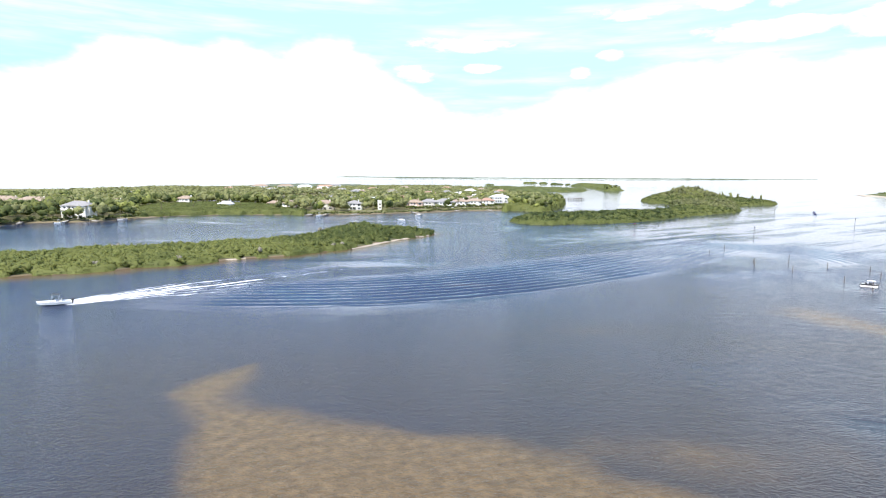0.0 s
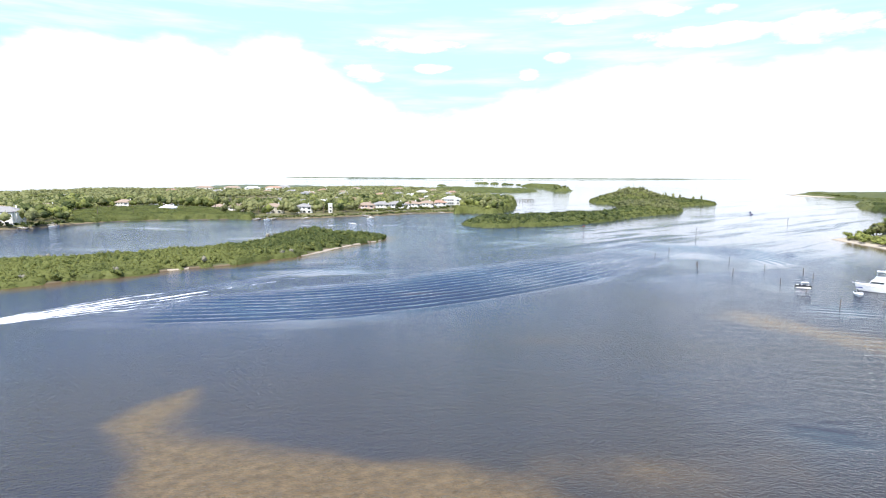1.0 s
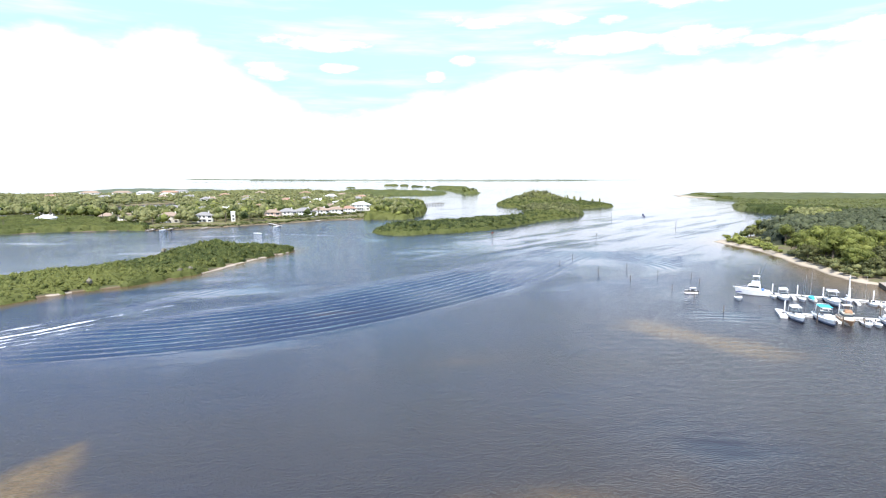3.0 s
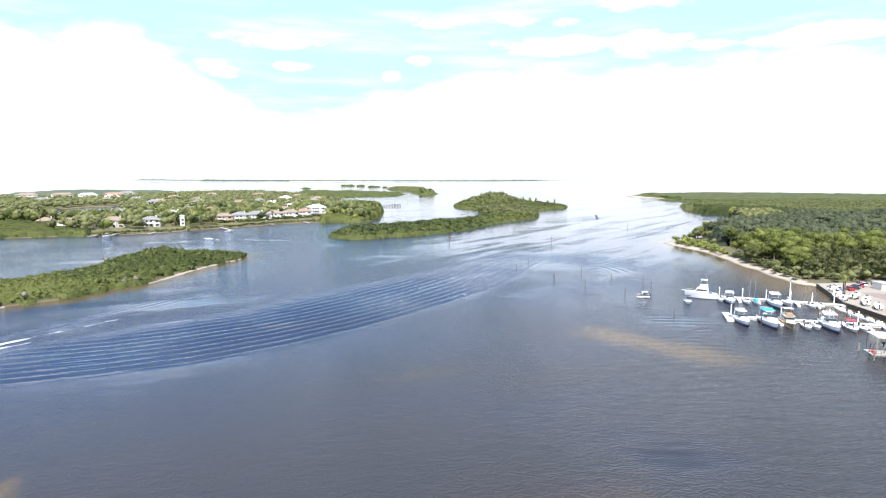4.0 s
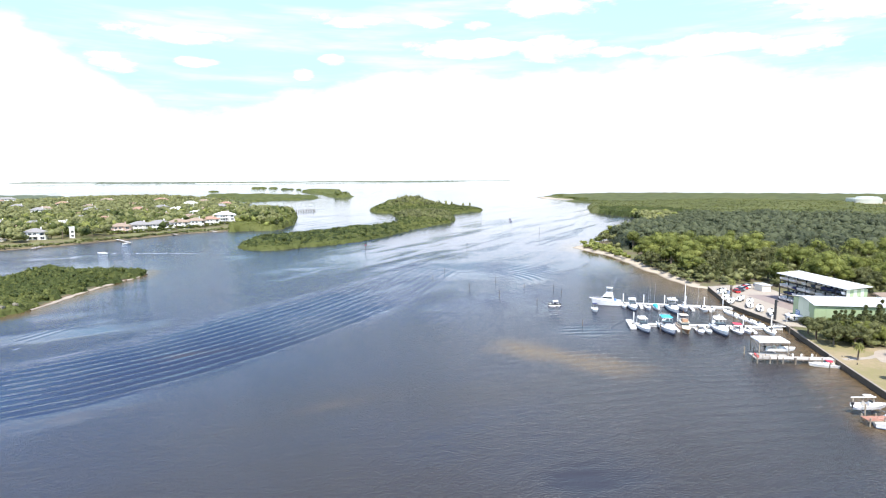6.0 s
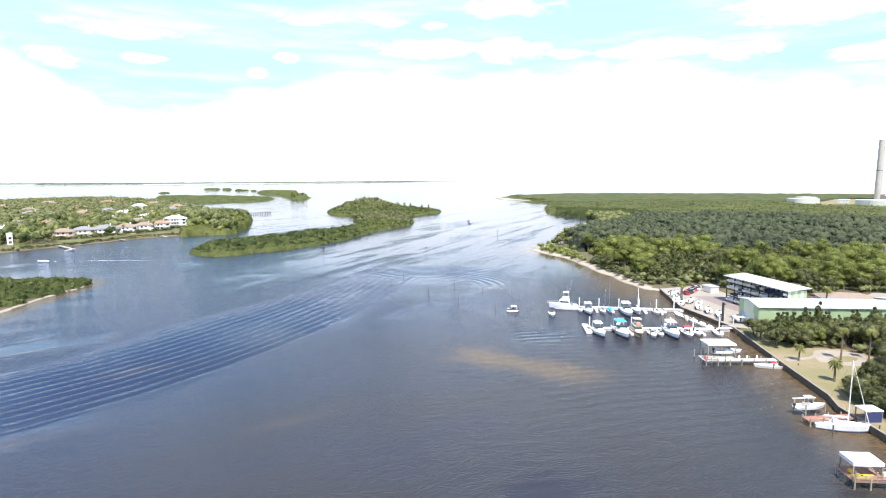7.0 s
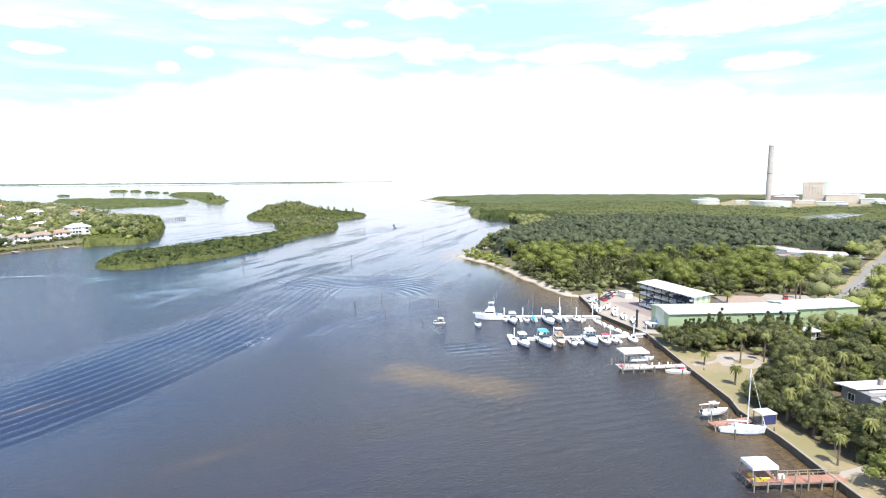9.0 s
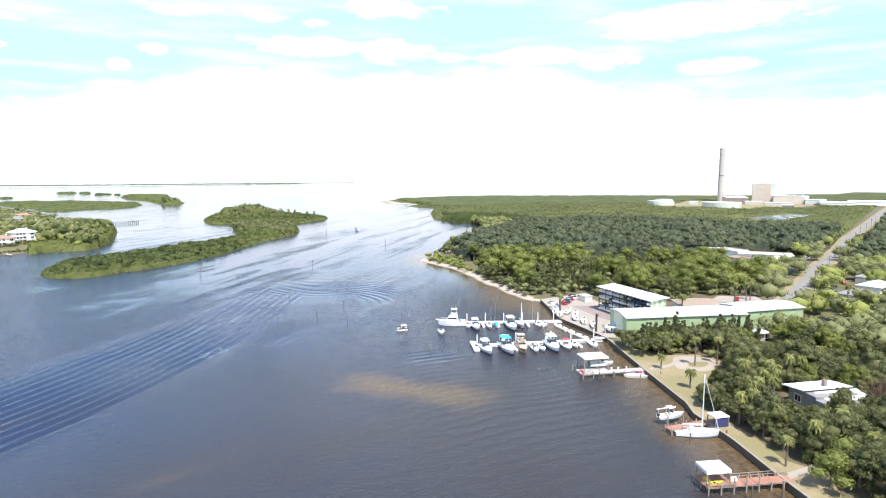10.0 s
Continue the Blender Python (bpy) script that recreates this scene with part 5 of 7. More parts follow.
ok &= ~((X > -30) & (X < 82) & (Y < 548 + .75 * np.maximum(X, 0)) & (soft_noise(X, Y, 9, 97) < .55)) & ~open_lawn & ~near_poly(SHORE, X, Y, 0)
X, Y = X[ok], Y[ok]
low = (signed(PENINSULA, X, Y) < 32) & (X < -108) & (X > -222)
Hg, Rg = np.where(low, r.uniform(3, 5, len(X)), r.uniform(6.5, 12.5, len(X)) + np.where(X < -118, r.uniform(0, 3, len(X)), 0)), r.uniform(3.0, 6.6, len(X))
mix_ = soft_noise(X, Y, 16, 65) + r.uniform(-.7, .7, len(X))
for q, mat_, words_, sd_ in ((mix_ < -.1, "oak", "grey-green oaks among the waterfront homes", 21), ((mix_ >= -.1) & (mix_ < .8), "mangrove", "deep green garden trees among the waterfront homes", 37), (mix_ >= .8, "pine", "bright green garden trees among the waterfront homes", 38)):
    woods("garden_trees", X[q], Y[q], Hg[q], Rg[q], words_, M[mat_], 1.2, 48, 1.2, 4, "trees", sd_)
def off_homes(X, Y):
    ok = np.ones(X.shape, bool)
    for hx, hy, hw, hd, fl, tn, _, _ in HOMES:
        ok &= ~((np.abs(X - hx) < hw * .6 + 2) & (Y > hy - hd * .6 - 3) & (Y < hy + hd * .7))
    return ok


thicket("mangrove_thicket", SHORE, lambda X, Y: 4.0 + .8 * soft_noise(X, Y, 15, 90), 5.0, "bright green mangrove fringe along the peninsula", M["mangrove"], 22, "mangroves", .5, 1.3, 2.0, .8, .6, lambda X, Y: .72 + .2 * soft_noise(X, Y, 18, 98), off_homes, 1.2, .2)
SPIT = [(65, 518), (79, 522), (97, 513), (110, 526), (127, 564), (140, 617), (163, 702), (153, 759), (120, 691), (96, 635), (87, 578), (68, 548)]
thicket("mangrove_thicket", SPIT, lambda X, Y: 6.2 + 1.2 * soft_noise(X, Y, 20, 91), 7.0, "tall green mangroves on the spit", M["mangrove"], 23, "mangroves", .4, 1.6, 1.4, 1.0, .65, lambda X, Y: .62 + .2 * soft_noise(X, Y, 22, 92), off_homes, 1.4, .2)
hem = np.array([(x0 + (x1 - x0) * t, y0 + (y1 - y0) * t + 2.5) for (x0, y0), (x1, y1) in zip(PENINSULA[10:19], PENINSULA[11:20]) for t in np.arange(0, 1, 3.0 / math.hypot(x1 - x0, y1 - y0))])
woods("shore_scrub", hem[:, 0], hem[:, 1] + r.uniform(0, 3, len(hem)), r.uniform(1.2, 3.0, len(hem)), r.uniform(1.4, 2.6, len(hem)), "low green scrub along the bank", M["mangrove"], .6, 26, .9, 2, "bushes", 24)
hem = np.array([(x0 + (x1 - x0) * t, y0 + (y1 - y0) * t + 3) for (x0, y0), (x1, y1) in zip(PENINSULA[2:7], PENINSULA[3:8]) for t in np.arange(0, 1, 3.0 / math.hypot(x1 - x0, y1 - y0))])
woods("shore_scrub", hem[:, 0], hem[:, 1] + r.uniform(0, 4, len(hem)), r.uniform(2, 4.5, len(hem)), r.uniform(1.8, 3, len(hem)), "dark green scrub along the bank", M["mangrove"], .6, 26, 1.0, 2, "bushes", 25)
X, Y = scatter(PENINSULA, 13.0, r, 3)
ok = (Y >= 770) & (X > -620)
for hx, hy, hw, hd, fl, tn, _, _ in HOMES:
    ok &= ~((np.abs(X - hx) < hw * .55 + 2) & (Y > hy - hd * .6 - 3) & (Y < hy + hd * .6))
X, Y = X[ok], Y[ok]
FRONT = [(-132, 478), (-122, 482), (-114, 488), (-90, 500), (-84, 503), (-82, 497), (-62, 506), (-57, 512), (-44, 508), (-38, 514), (-33, 506), (-30, 520), (-27, 512), (3, 541), (18, 549), (49, 573), (34, 558), (63, 588), (-12, 541)]
bx_ = np.linspace(-28, 82, 56)
by_ = 533 + .72 * np.maximum(bx_, 0) + r.uniform(-5, 4, 56)
woods("garden_shrubs", bx_, by_, r.uniform(1.5, 4.2, 56), r.uniform(1.6, 3.0, 56), "clipped green garden shrubs before the waterfront homes", M["mangrove"], 1.2, 40, .8, 3, "bushes", 48)
fx, fy = np.array(FRONT, float).T
woods("shore_oaks", fx, fy, np.where(fx > -20, r.uniform(4, 6.5, len(fx)), r.uniform(8, 11, len(fx))), np.where(fx > -20, r.uniform(2, 3, len(fx)), r.uniform(4.2, 6, len(fx))), "dark round oaks standing on the waterfront lawns", M["oak"], 1.2, 150, 1.0, 5, "trees", 36)
woods("suburb_trees", X, Y, r.uniform(5, 10, len(X)), r.uniform(5.5, 9, len(X)), "trees between the far suburban homes", M["oak"], 1.2, 16, 2.8, 2, "trees", 26)


# ---- palms ----
def palm_mesh(seed, h, spread, n):
    """Trunk and a head of arching fronds, each a folded blade."""
    q = np.random.default_rng(seed)
    V, F = [], []
    for i in range(n):
        a, lift = 2.4 * i + q.uniform(-.2, .2), q.uniform(-.9, 1.3)
        d, sd_ = np.array([math.cos(a), math.sin(a), 0]), np.array([-math.sin(a), math.cos(a), 0])
        ln, o = spread * q.uniform(.8, 1.1), len(V)
        for t in np.linspace(0, 1, 6):
            c = np.array([0, 0, h]) + d * ln * t * (1 - .18 * t) + np.array([0, 0, ln * (lift * t - (.75 + .5 * lift) * t * t)])
            wd = ln * .12 * math.sin(math.pi * min(1, t * .85 + .12)) * q.uniform(.8, 1.15)
            V += [c - sd_ * wd - [0, 0, wd * .55], c, c + sd_ * wd - [0, 0, wd * .55]]
        for j in range(5):
            b = o + 3 * j
            F += [(b, b + 1, b + 4, b + 3), (b + 1, b + 2, b + 5, b + 4)]
    head = mesh_np("fronds", V, F, M["palmleaf"])
    bm = rodm((0, 0, -.4), (q.uniform(-.15, .15), q.uniform(-.15, .15), h), .22, .17, 8)
    bmesh.ops.create_icosphere(bm, subdivisions=1, radius=.42, matrix=Matrix.Translation((0, 0, h - .2)))
    me = bpy.data.meshes.new("trunk")
    bm.to_mesh(me)
    bm.free()
    me.materials.append(M["bark"])
    return me, head


PALMS = [palm_mesh(60, 7.2, 1.6, 60), palm_mesh(61, 4.2, 1.7, 44), palm_mesh(62, 8.2, 1.6, 56), palm_mesh(63, 6.6, 1.65, 64)]


def palm(i, x, y, z=1.2, scale=1.0, label="cabbage palm with a round head of fan fronds"):
    ob = thing("palm_tree", (x, y, z), float(rng.uniform(0, 360)), label, "palm", "palm trees")
    ob.scale = (scale,) * 3
    child("trunk", PALMS[i][0], ob)
    child("fronds", PALMS[i][1], ob)


for i, x, y, sc in ((2, 159.5, 67.9, 1.0), (2, 165.5, 64.2, .95), (1, 141.6, 61.6, 1.15), (1, 150.4, 73.4, .95), (3, 115.6, 33.2, .85), (3, 189.1, 133.5, .95), (0, 190.4, 135.0, .9),
                    (3, 128.5, 45.5, 1.05), (3, 131.0, 43.8, 1.1), (0, 133.5, 45.0, 1.15), (3, 139, 45.5, 1.25), (3, 142, 43.5, 1.3), (0, 144, 46, 1.35), (3, 151, 45.5, 1.4), (3, 154, 47.5, 1.4), (0, 160, 45, 1.4),
                    (3, 163, 43, 1.4), (3, 172, 45.5, 1.5), (3, 176, 42, 1.5), (0, 126.5, 38.5, 1.0), (3, 150, 52, 1.5), (3, 157, 54, 1.5), (0, 174, 49, 1.6), (3, 122.5, 30.5, 1.1), (3, 124, 22, 1.1), (3, 131, 28, 1.2),
                    (2, 247, 88, 1.3), (2, 251, 85, 1.2), (2, 262, 87, 1.3), (0, 214, 95.5, 1.2), (3, 217, 97, 1.2), (2, 285, 62, 1.1), (3, 290, 66, 1.2), (3, 300, 64, 1.2), (0, 280, 56, 1.3), (3, 320, 76, 1.3), (0, 272, 92, 1.3)):
    palm(i, x, y, 1.2, min(sc, 1.15))
for x, y in ((-105, 477), (-118, 480), (-127, 484), (-63, 509), (-54.7, 499), (-36.4, 502), (-154, 527), (-130, 548), (-258, 425), (-224, 462), (-207, 484), (22.8, 537), (46.4, 553), (-197, 518), (-180, 523)):
    palm(2, x, y, 1.3, float(rng.uniform(.9, 1.35)), "tall palm beside a waterfront home")
# bare brush beside the white-roofed house
r2 = np.random.default_rng(31)
o = thing("dead_tree", (157, 25, 1.0), 0, "leafless reddish-brown dead tree with many thin twigs", "tree")
bm = bmesh.new()
for _ in range(190):
    a, h = r2.uniform(0, 6.28), r2.uniform(4, 9.5)
    k = r2.uniform(.5, 5.5)
    rod(bm, (k * .35 * math.cos(a), k * .35 * math.sin(a), .2), (k * math.cos(a), k * math.sin(a), h), .07, .02, 4)
part("branch_mass", bm, M["dead"], o)


# ---- roads, quay, lawn: flat sheets on the ground ----
def ribbon(name, C, width, z, mat, label, thick=.12):
    """A paved strip along a curve, with edges."""
    C = [Vector((*p, z)) for p in C]
    rings = []
    for i, p in enumerate(C):
        d = (C[min(i + 1, len(C) - 1)] - C[max(i - 1, 0)]).normalized()
        n = Vector((-d.y, d.x, 0)) * width / 2
        rings.append([p - n, p + n, p + n - Vector((0, 0, thick)), p - n - Vector((0, 0, thick))])
    return tagged(part(name, loft(rings), mat, None), label, "road", kind="structure")


def slab(name, P, z, mat, label, cat="ground", thick=.25):
    """A flat slab over a polygon."""
    bm = bmesh.new()
    f = bm.faces.new([bm.verts.new((x, y, z)) for x, y in P])
    if f.normal.z < 0:
        bmesh.ops.reverse_faces(bm, faces=[f])
    g = bmesh.ops.extrude_face_region(bm, geom=[f])
    bmesh.ops.translate(bm, verts=[v for v in g["geom"] if isinstance(v, bmesh.types.BMVert)], vec=(0, 0, -thick))
    bmesh.ops.triangulate(bm, faces=bm.faces)
    bmesh.ops.recalc_face_normals(bm, faces=bm.faces)
    return tagged(part(name, bm, mat, None), label, cat, kind="structure")


def arc(C, n=6):
    """A curve through the given points, rounded."""
    out = []
    P = [C[0]] + list(C) + [C[-1]]
    for a, b, c, d in zip(P, P[1:], P[2:], P[3:]):
        for t in np.linspace(0, 1, n, endpoint=False):
            out.append(tuple(.5 * (2 * b[i] + (c[i] - a[i]) * t + (2 * a[i] - 5 * b[i] + 4 * c[i] - d[i]) * t * t + (3 * b[i] - a[i] - 3 * c[i] + d[i]) * t ** 3) for i in (0, 1)))
    return out + [tuple(C[-1])]


ribbon("road_verge", arc(ROAD), 12.0, 1.40, M["lawn"], "mown grass verge beside the road")
ribbon("road", arc(ROAD), 6.4, 1.47, M["road"], "pale sunlit asphalt road running inland")
ribbon("road", arc(SIDE), 6.5, 1.50, M["road"], "short side road at the junction")
ribbon("road_line", arc([(x, y) for x, y in ROAD[:6]]), .25, 1.485, M["shell"], "worn centre line of the road", .012)
ribbon("verge", [(x, y + 12 + .012 * (x - 380)) for x, y in arc(ROAD[3:])], 4.0, 1.43, M["shell"], "pale sandy strip beside the road")
slab("quay", QUAY, 1.42, M["shell"], "pale crushed-shell boatyard quay with boats", "pavement")
slab("yard", [(184, 100), (190, 117), (198, 134), (207, 128), (200, 112), (196, 96), (188, 94)], 1.446, M["concrete"], "grey-brown paved yard before the boat racks", "pavement")
slab("lawn", LAWN, 1.40, M["lawn"], "dry yellow-green lawn behind the seawall")
slab("sand_path", arc([(148.5, 76.0), (152, 74.5), (156, 73.6), (160, 74.0)]) + arc([(159.5, 72.6), (156, 72.2), (152, 73.0), (147.6, 74.6)]), 1.43, M["shell"], "pale sand path across the lawn", "path", .05)
slab("sand_patio", arc([(153.7, 70.1), (158, 73.5), (163.4, 75), (168, 71), (168.5, 66.5), (164, 64), (157.5, 63.6), (153.7, 70.1)]), 1.45, M["mound"], "white sand patio in the garden", "patio", .06)
slab("garden_bed", arc([(157.5, 68.8), (160.5, 69.8), (164, 68.5), (165, 66.4), (162, 65.6), (159, 66.4), (157.5, 68.8)]), 1.462, M["lawn"], "kidney-shaped grassy bed in the sand patio", "garden bed", .05)
slab("sand_path", arc([(112.5, 32.5), (116, 31.2), (121, 29.6), (127, 27.5)]) + arc([(126.5, 25.8), (120, 28), (115, 29.8), (111.2, 31.2)]), 1.43, M["shell"], "pale sand path from the dock", "path", .05)
slab("pond", arc([(735, 232), (760, 250), (830, 256), (900, 250), (930, 232), (890, 220), (800, 216), (735, 232)]), 1.55, M["water"], "still pond near the power plant", "water", .2)
slab("plant_yard", [(930, 330), (960, 560), (1150, 590), (1330, 560), (1400, 380), (1250, 290), (1000, 300)], 1.5, M["lawn"], "pale dry open yard of the power plant", "pavement")
slab("shop_yard", [(352, 96), (348, 118), (366, 150), (380, 178), (410, 186), (404, 150), (394, 118), (376, 98)], 1.44, M["asphalt"], "asphalt parking yard of the shops", "pavement")
slab("drive", [(240, 84), (238, 98), (262, 100), (272, 88), (262, 80)], 1.43, M["shell"], "pale sandy drive", "pavement")


# ---- seawall ----
wall = tagged(thing("seawall", (0, 0, 0)), "weathered concrete seawall with a pale cap along the shore", "wall", kind="structure")
n = 0
for (x0, y0), (x1, y1) in zip(SEAWALL, SEAWALL[1:]):
    ln, a = math.hypot(x1 - x0, y1 - y0), math.degrees(math.atan2(y1 - y0, x1 - x0))
    k = max(1, round(ln / 2.6))
    for i in range(k):
        t = (i + .5) / k
        cx, cy = x0 + (x1 - x0) * t, y0 + (y1 - y0) * t
        p = part("panel", boxm((0, 0, .1), (ln / k - .04, .30, 2.6), .02), M["seawall"], wall)
        p.matrix_basis = pose(cx, cy, 0, 0, 0, a)
        c = part("cap", boxm((0, 0, 1.46), (ln / k + .01, .46, .18), .03), M["cap"], wall, "pale concrete cap")
        c.matrix_basis = pose(cx, cy, 0, 0, 0, a)


# ---- boats: bow along +x, waterline at z = 0 ----
def hull_bm(L, B, fb, draft=.4, deck_from=.45, sole=.5, rake=.10):
    rings = []
    for s in np.linspace(0, 1, 15):
        hb = B / 2 * (.90 + .10 * min(1, s * 3)) * (1 - max(0, (s - .42) / .58) ** 2.5)
        hb = max(hb, .03)
        sh = fb * (1 + .38 * s * s)
        kz = -draft * (1 - max(0, (s - .72) / .28) ** 2) + (sh * .55 * max(0, (s - .86) / .14) ** 2)
        x0 = L * (s - .5)
        xg = x0 + rake * L * max(0, s - .55) * 1.2
        fl = sh + .06 if s > deck_from else sh - sole
        ch = hb * (.86 - .35 * max(0, s - .5))
        half = [(x0, 0, kz), (x0 + .3 * (xg - x0), ch, kz * .15 + .10 * sh), (xg, hb, sh), (xg, hb * .90, sh + .03), (xg, hb * .86, fl)]
        rings.append(half + [(xg, 0, fl + (.05 if s > deck_from else 0))] + [(x, -y, z) for x, y, z in half[:0:-1]])
    return loft(rings)


def shell(L0, L1, W0, W1, H0, z0, nose=.5, tumble=.86, tail=.1):
    """A cabin-like form from x = L0 to L1 with a sloping front."""
    b = [(L0, -W0 / 2, z0), (L1, -W1 / 2, z0), (L1, W1 / 2, z0), (L0, W0 / 2, z0)]
    m = [(L0 + tail * .5, -W0 / 2 * .95, z0 + H0 * .55), (L1 - nose * .5, -W1 / 2 * .95, z0 + H0 * .55), (L1 - nose * .5, W1 / 2 * .95, z0 + H0 * .55), (L0 + tail * .5, W0 / 2 * .95, z0 + H0 * .55)]
    t = [(L0 + tail, -W0 / 2 * tumble, z0 + H0), (L1 - nose, -W1 / 2 * tumble, z0 + H0), (L1 - nose, W1 / 2 * tumble, z0 + H0), (L0 + tail, W0 / 2 * tumble, z0 + H0)]
    bm = loft([b, m, t])
    bmesh.ops.bevel(bm, geom=list(bm.edges), offset=min(.06, H0 * .08), segments=1, affect="EDGES")
    return bm


def rail_bm(L, B, fb, x0=-.05, h=.55):
    """A bow rail with stanchions."""
    bm = bmesh.new()
    pts = []
    for s in np.linspace(.5 + x0, .98, 7):
        hb = B / 2 * .88 * (1 - max(0, (s - .42) / .58) ** 2.5)
        pts.append((L * (s - .5) + .10 * L * max(0, s - .55) * 1.2, hb, fb * (1 + .38 * s * s)))
    for sgn in (1, -1):
        q = [(x, y * sgn, z) for x, y, z in pts]
        for a, b in zip(q, q[1:]):
            rod(bm, (a[0], a[1], a[2] + h), (b[0], b[1], b[2] + h), .025, seg=5)
        for a in q:
            rod(bm, a, (a[0], a[1], a[2] + h), .02, seg=5)
    return bm


def outboard(par, x, y, z):
    bm = box(bmesh.new(), (x - .25, y, z + .45), (.62, .42, .55), .10)
    box(bm, (x - .22, y, z - .1), (.28, .18, .75), .04)
    part("outboard_motor", bm, M["black"], par, "black outboard motor")


def sport_fisher(x, y, rot):
    o = thing("sport_fishing_boat", (x, y, 0), rot, "white sport-fishing boat with a flybridge moored at the dock", "boat", "marina boats")
    o.scale = (.87, 1.0, 1.10)
    part("hull", hull_bm(11.2, 4.0, 1.45, .6, .40), M["white"], o)
    part("cabin", shell(-2.4, 2.6, 3.1, 2.4, 1.7, 1.5, 1.3), M["white"], o)
    part("cabin_window", shell(-1.9, 2.1, 3.06, 2.4, .5, 2.25, .5, .95), M["glass"], o, "dark tinted window band")
    part("flybridge", shell(-2.2, .9, 2.6, 2.2, .9, 3.15, .3, 1.04), M["white"], o)
    part("bridge_seat", boxm((-.9, 0, 3.8), (.6, 1.2, .7), .08), M["white"], o)
    top = part("hardtop", boxm((-.8, 0, 5.6), (2.4, 2.3, .12), .05), M["white"], o)
    for sx in (-1.8, .3):
        for sy in (-.95, .95):
            part("post", rodm((sx, sy, 3.8), (sx, sy * .95, 5.6), .035, seg=6), M["alu"], o)
    for sy in (-1, 1):
        part("outrigger", rodm((-.6, sy * 1.4, 2.6), (-3.4, sy * 2.6, 9.6), .035, .015, 5), M["alu"], o)
    part("antenna", rodm((-1.2, .6, 5.6), (-1.6, .6, 8.4), .02, seg=5), M["white"], o)
    part("bow_rail", rail_bm(11.2, 4.0, 1.45), M["alu"], o)
    part("bow_pulpit", boxm((6.4, 0, 2.02), (1.2, .5, .1), .03), M["white"], o)
    part("fighting_chair", box(boxm((-4.0, 0, 1.2), (.55, .6, .14), .03), (-4.25, 0, 1.55), (.1, .6, .6), .03), M["navy"], o, "blue padded chair")
    for ax, ay in ((-3.2, -1.3), (-3.2, 1.3)):
        part("canvas", boxm((ax, ay, 1.55), (1.0, .7, .5), .1), M["bluepaint"], o, "blue canvas cover")


def cruiser(x, y, rot, L=9.0, top="white", label="white cabin cruiser moored bow-out at the dock", arch=True, cover=None):
    B = L * .34
    o = thing("cabin_cruiser", (x, y, 0), rot, label, "boat", "marina boats")
    fb = .10 * L + .1
    part("hull", hull_bm(L, B, fb, .45, .38), M["white"], o)
    part("hull_stripe", hull_bm(L * 1.003, B * 1.008, fb * .30, .42, 2, -.2), M["boot"], o, "dark waterline stripe")
    part("cabin", shell(-.06 * L, .34 * L, B * .74, B * .42, .075 * L, fb * 1.12, .12 * L, .8), M["white"], o)
    part("windshield", shell(-.10 * L, .12 * L, B * .76, B * .66, .052 * L, fb * 1.12 + .055 * L, .07 * L, .9), M["glass"], o, "dark raked windshield")
    zt = fb * 1.1 + .21 * L
    part("hardtop", boxm((-.14 * L, 0, zt), (.32 * L, B * .78, .12), .05), M[top], o, "" if top == "white" else "coloured canvas top")
    for sx in (-.28, -.01):
        for sy in (-.36, .36):
            part("post", rodm((sx * L, sy * B, fb), (sx * L, sy * B * .97, zt), .03, seg=6), M["alu"], o)
    part("seat", boxm((-.26 * L, 0, fb * .78), (.09 * L, B * .6, .45), .06), M["cream"], o)
    part("console", boxm((-.08 * L, -.2 * B, fb * 1.0), (.08 * L, B * .3, .7), .06), M["white"], o)
    part("swim_platform", boxm((-.53 * L, 0, .28), (.08 * L, B * .8, .08), .02), M["white"], o)
    part("bow_rail", rail_bm(L, B, fb), M["alu"], o)
    part("hatch", boxm((.34 * L, 0, fb * 1.12 + .14), (.5, .5, .05), .015), M["glass"], o)
    if arch:
        bm = bmesh.new()
        for sy in (-1, 1):
            rod(bm, (-.3 * L, sy * B * .42, fb), (-.26 * L, sy * B * .36, zt + .35), .06, seg=6)
        rod(bm, (-.26 * L, -B * .36, zt + .35), (-.26 * L, B * .36, zt + .35), .06, seg=6)
        part("radar_arch", bm, M["white"], o)
    return o


def trawler(x, y, rot):
    o = thing("trawler_yacht", (x, y, 0), rot, "cream trawler yacht with brown wooden trim moored at the dock", "boat", "marina boats")
    part("hull", hull_bm(9.5, 3.4, 1.15, .6, .30), M["cream"], o)
    part("rub_rail", hull_bm(9.53, 3.46, 1.12, -.95, 2, -.1), M["tan"], o, "brown wooden rubbing strake")
    part("cabin", shell(-3.0, 1.6, 2.5, 2.2, 1.5, 1.25, .4), M["cream"], o)
    part("cabin_window", shell(-2.8, 1.5, 2.52, 2.22, .5, 1.9, .15, .97), M["glass"], o, "dark cabin window band")
    part("cabin_roof", boxm((-.9, 0, 2.85), (4.9, 2.6, .12), .05), M["cream"], o)
    part("wheelhouse", shell(-.2, 1.6, 1.9, 1.7, .7, 2.9, .3), M["tan"], o, "brown varnished flybridge screen")
    part("bimini", boxm((-.9, 0, 4.6), (2.4, 2.3, .1), .04), M["cream"], o)
    for sx in (-1.9, .1):
        for sy in (-1.0, 1.0):
            part("post", rodm((sx, sy, 2.8), (sx, sy, 4.6), .03, seg=6), M["alu"], o)
    part("bow_rail", rail_bm(9.5, 3.4, 1.15), M["tan"], o, "varnished wooden bow rail")
    part("mast", rodm((-1.5, 0, 2.9), (-1.5, 0, 6.4), .06, .04, 6), M["tan"], o)


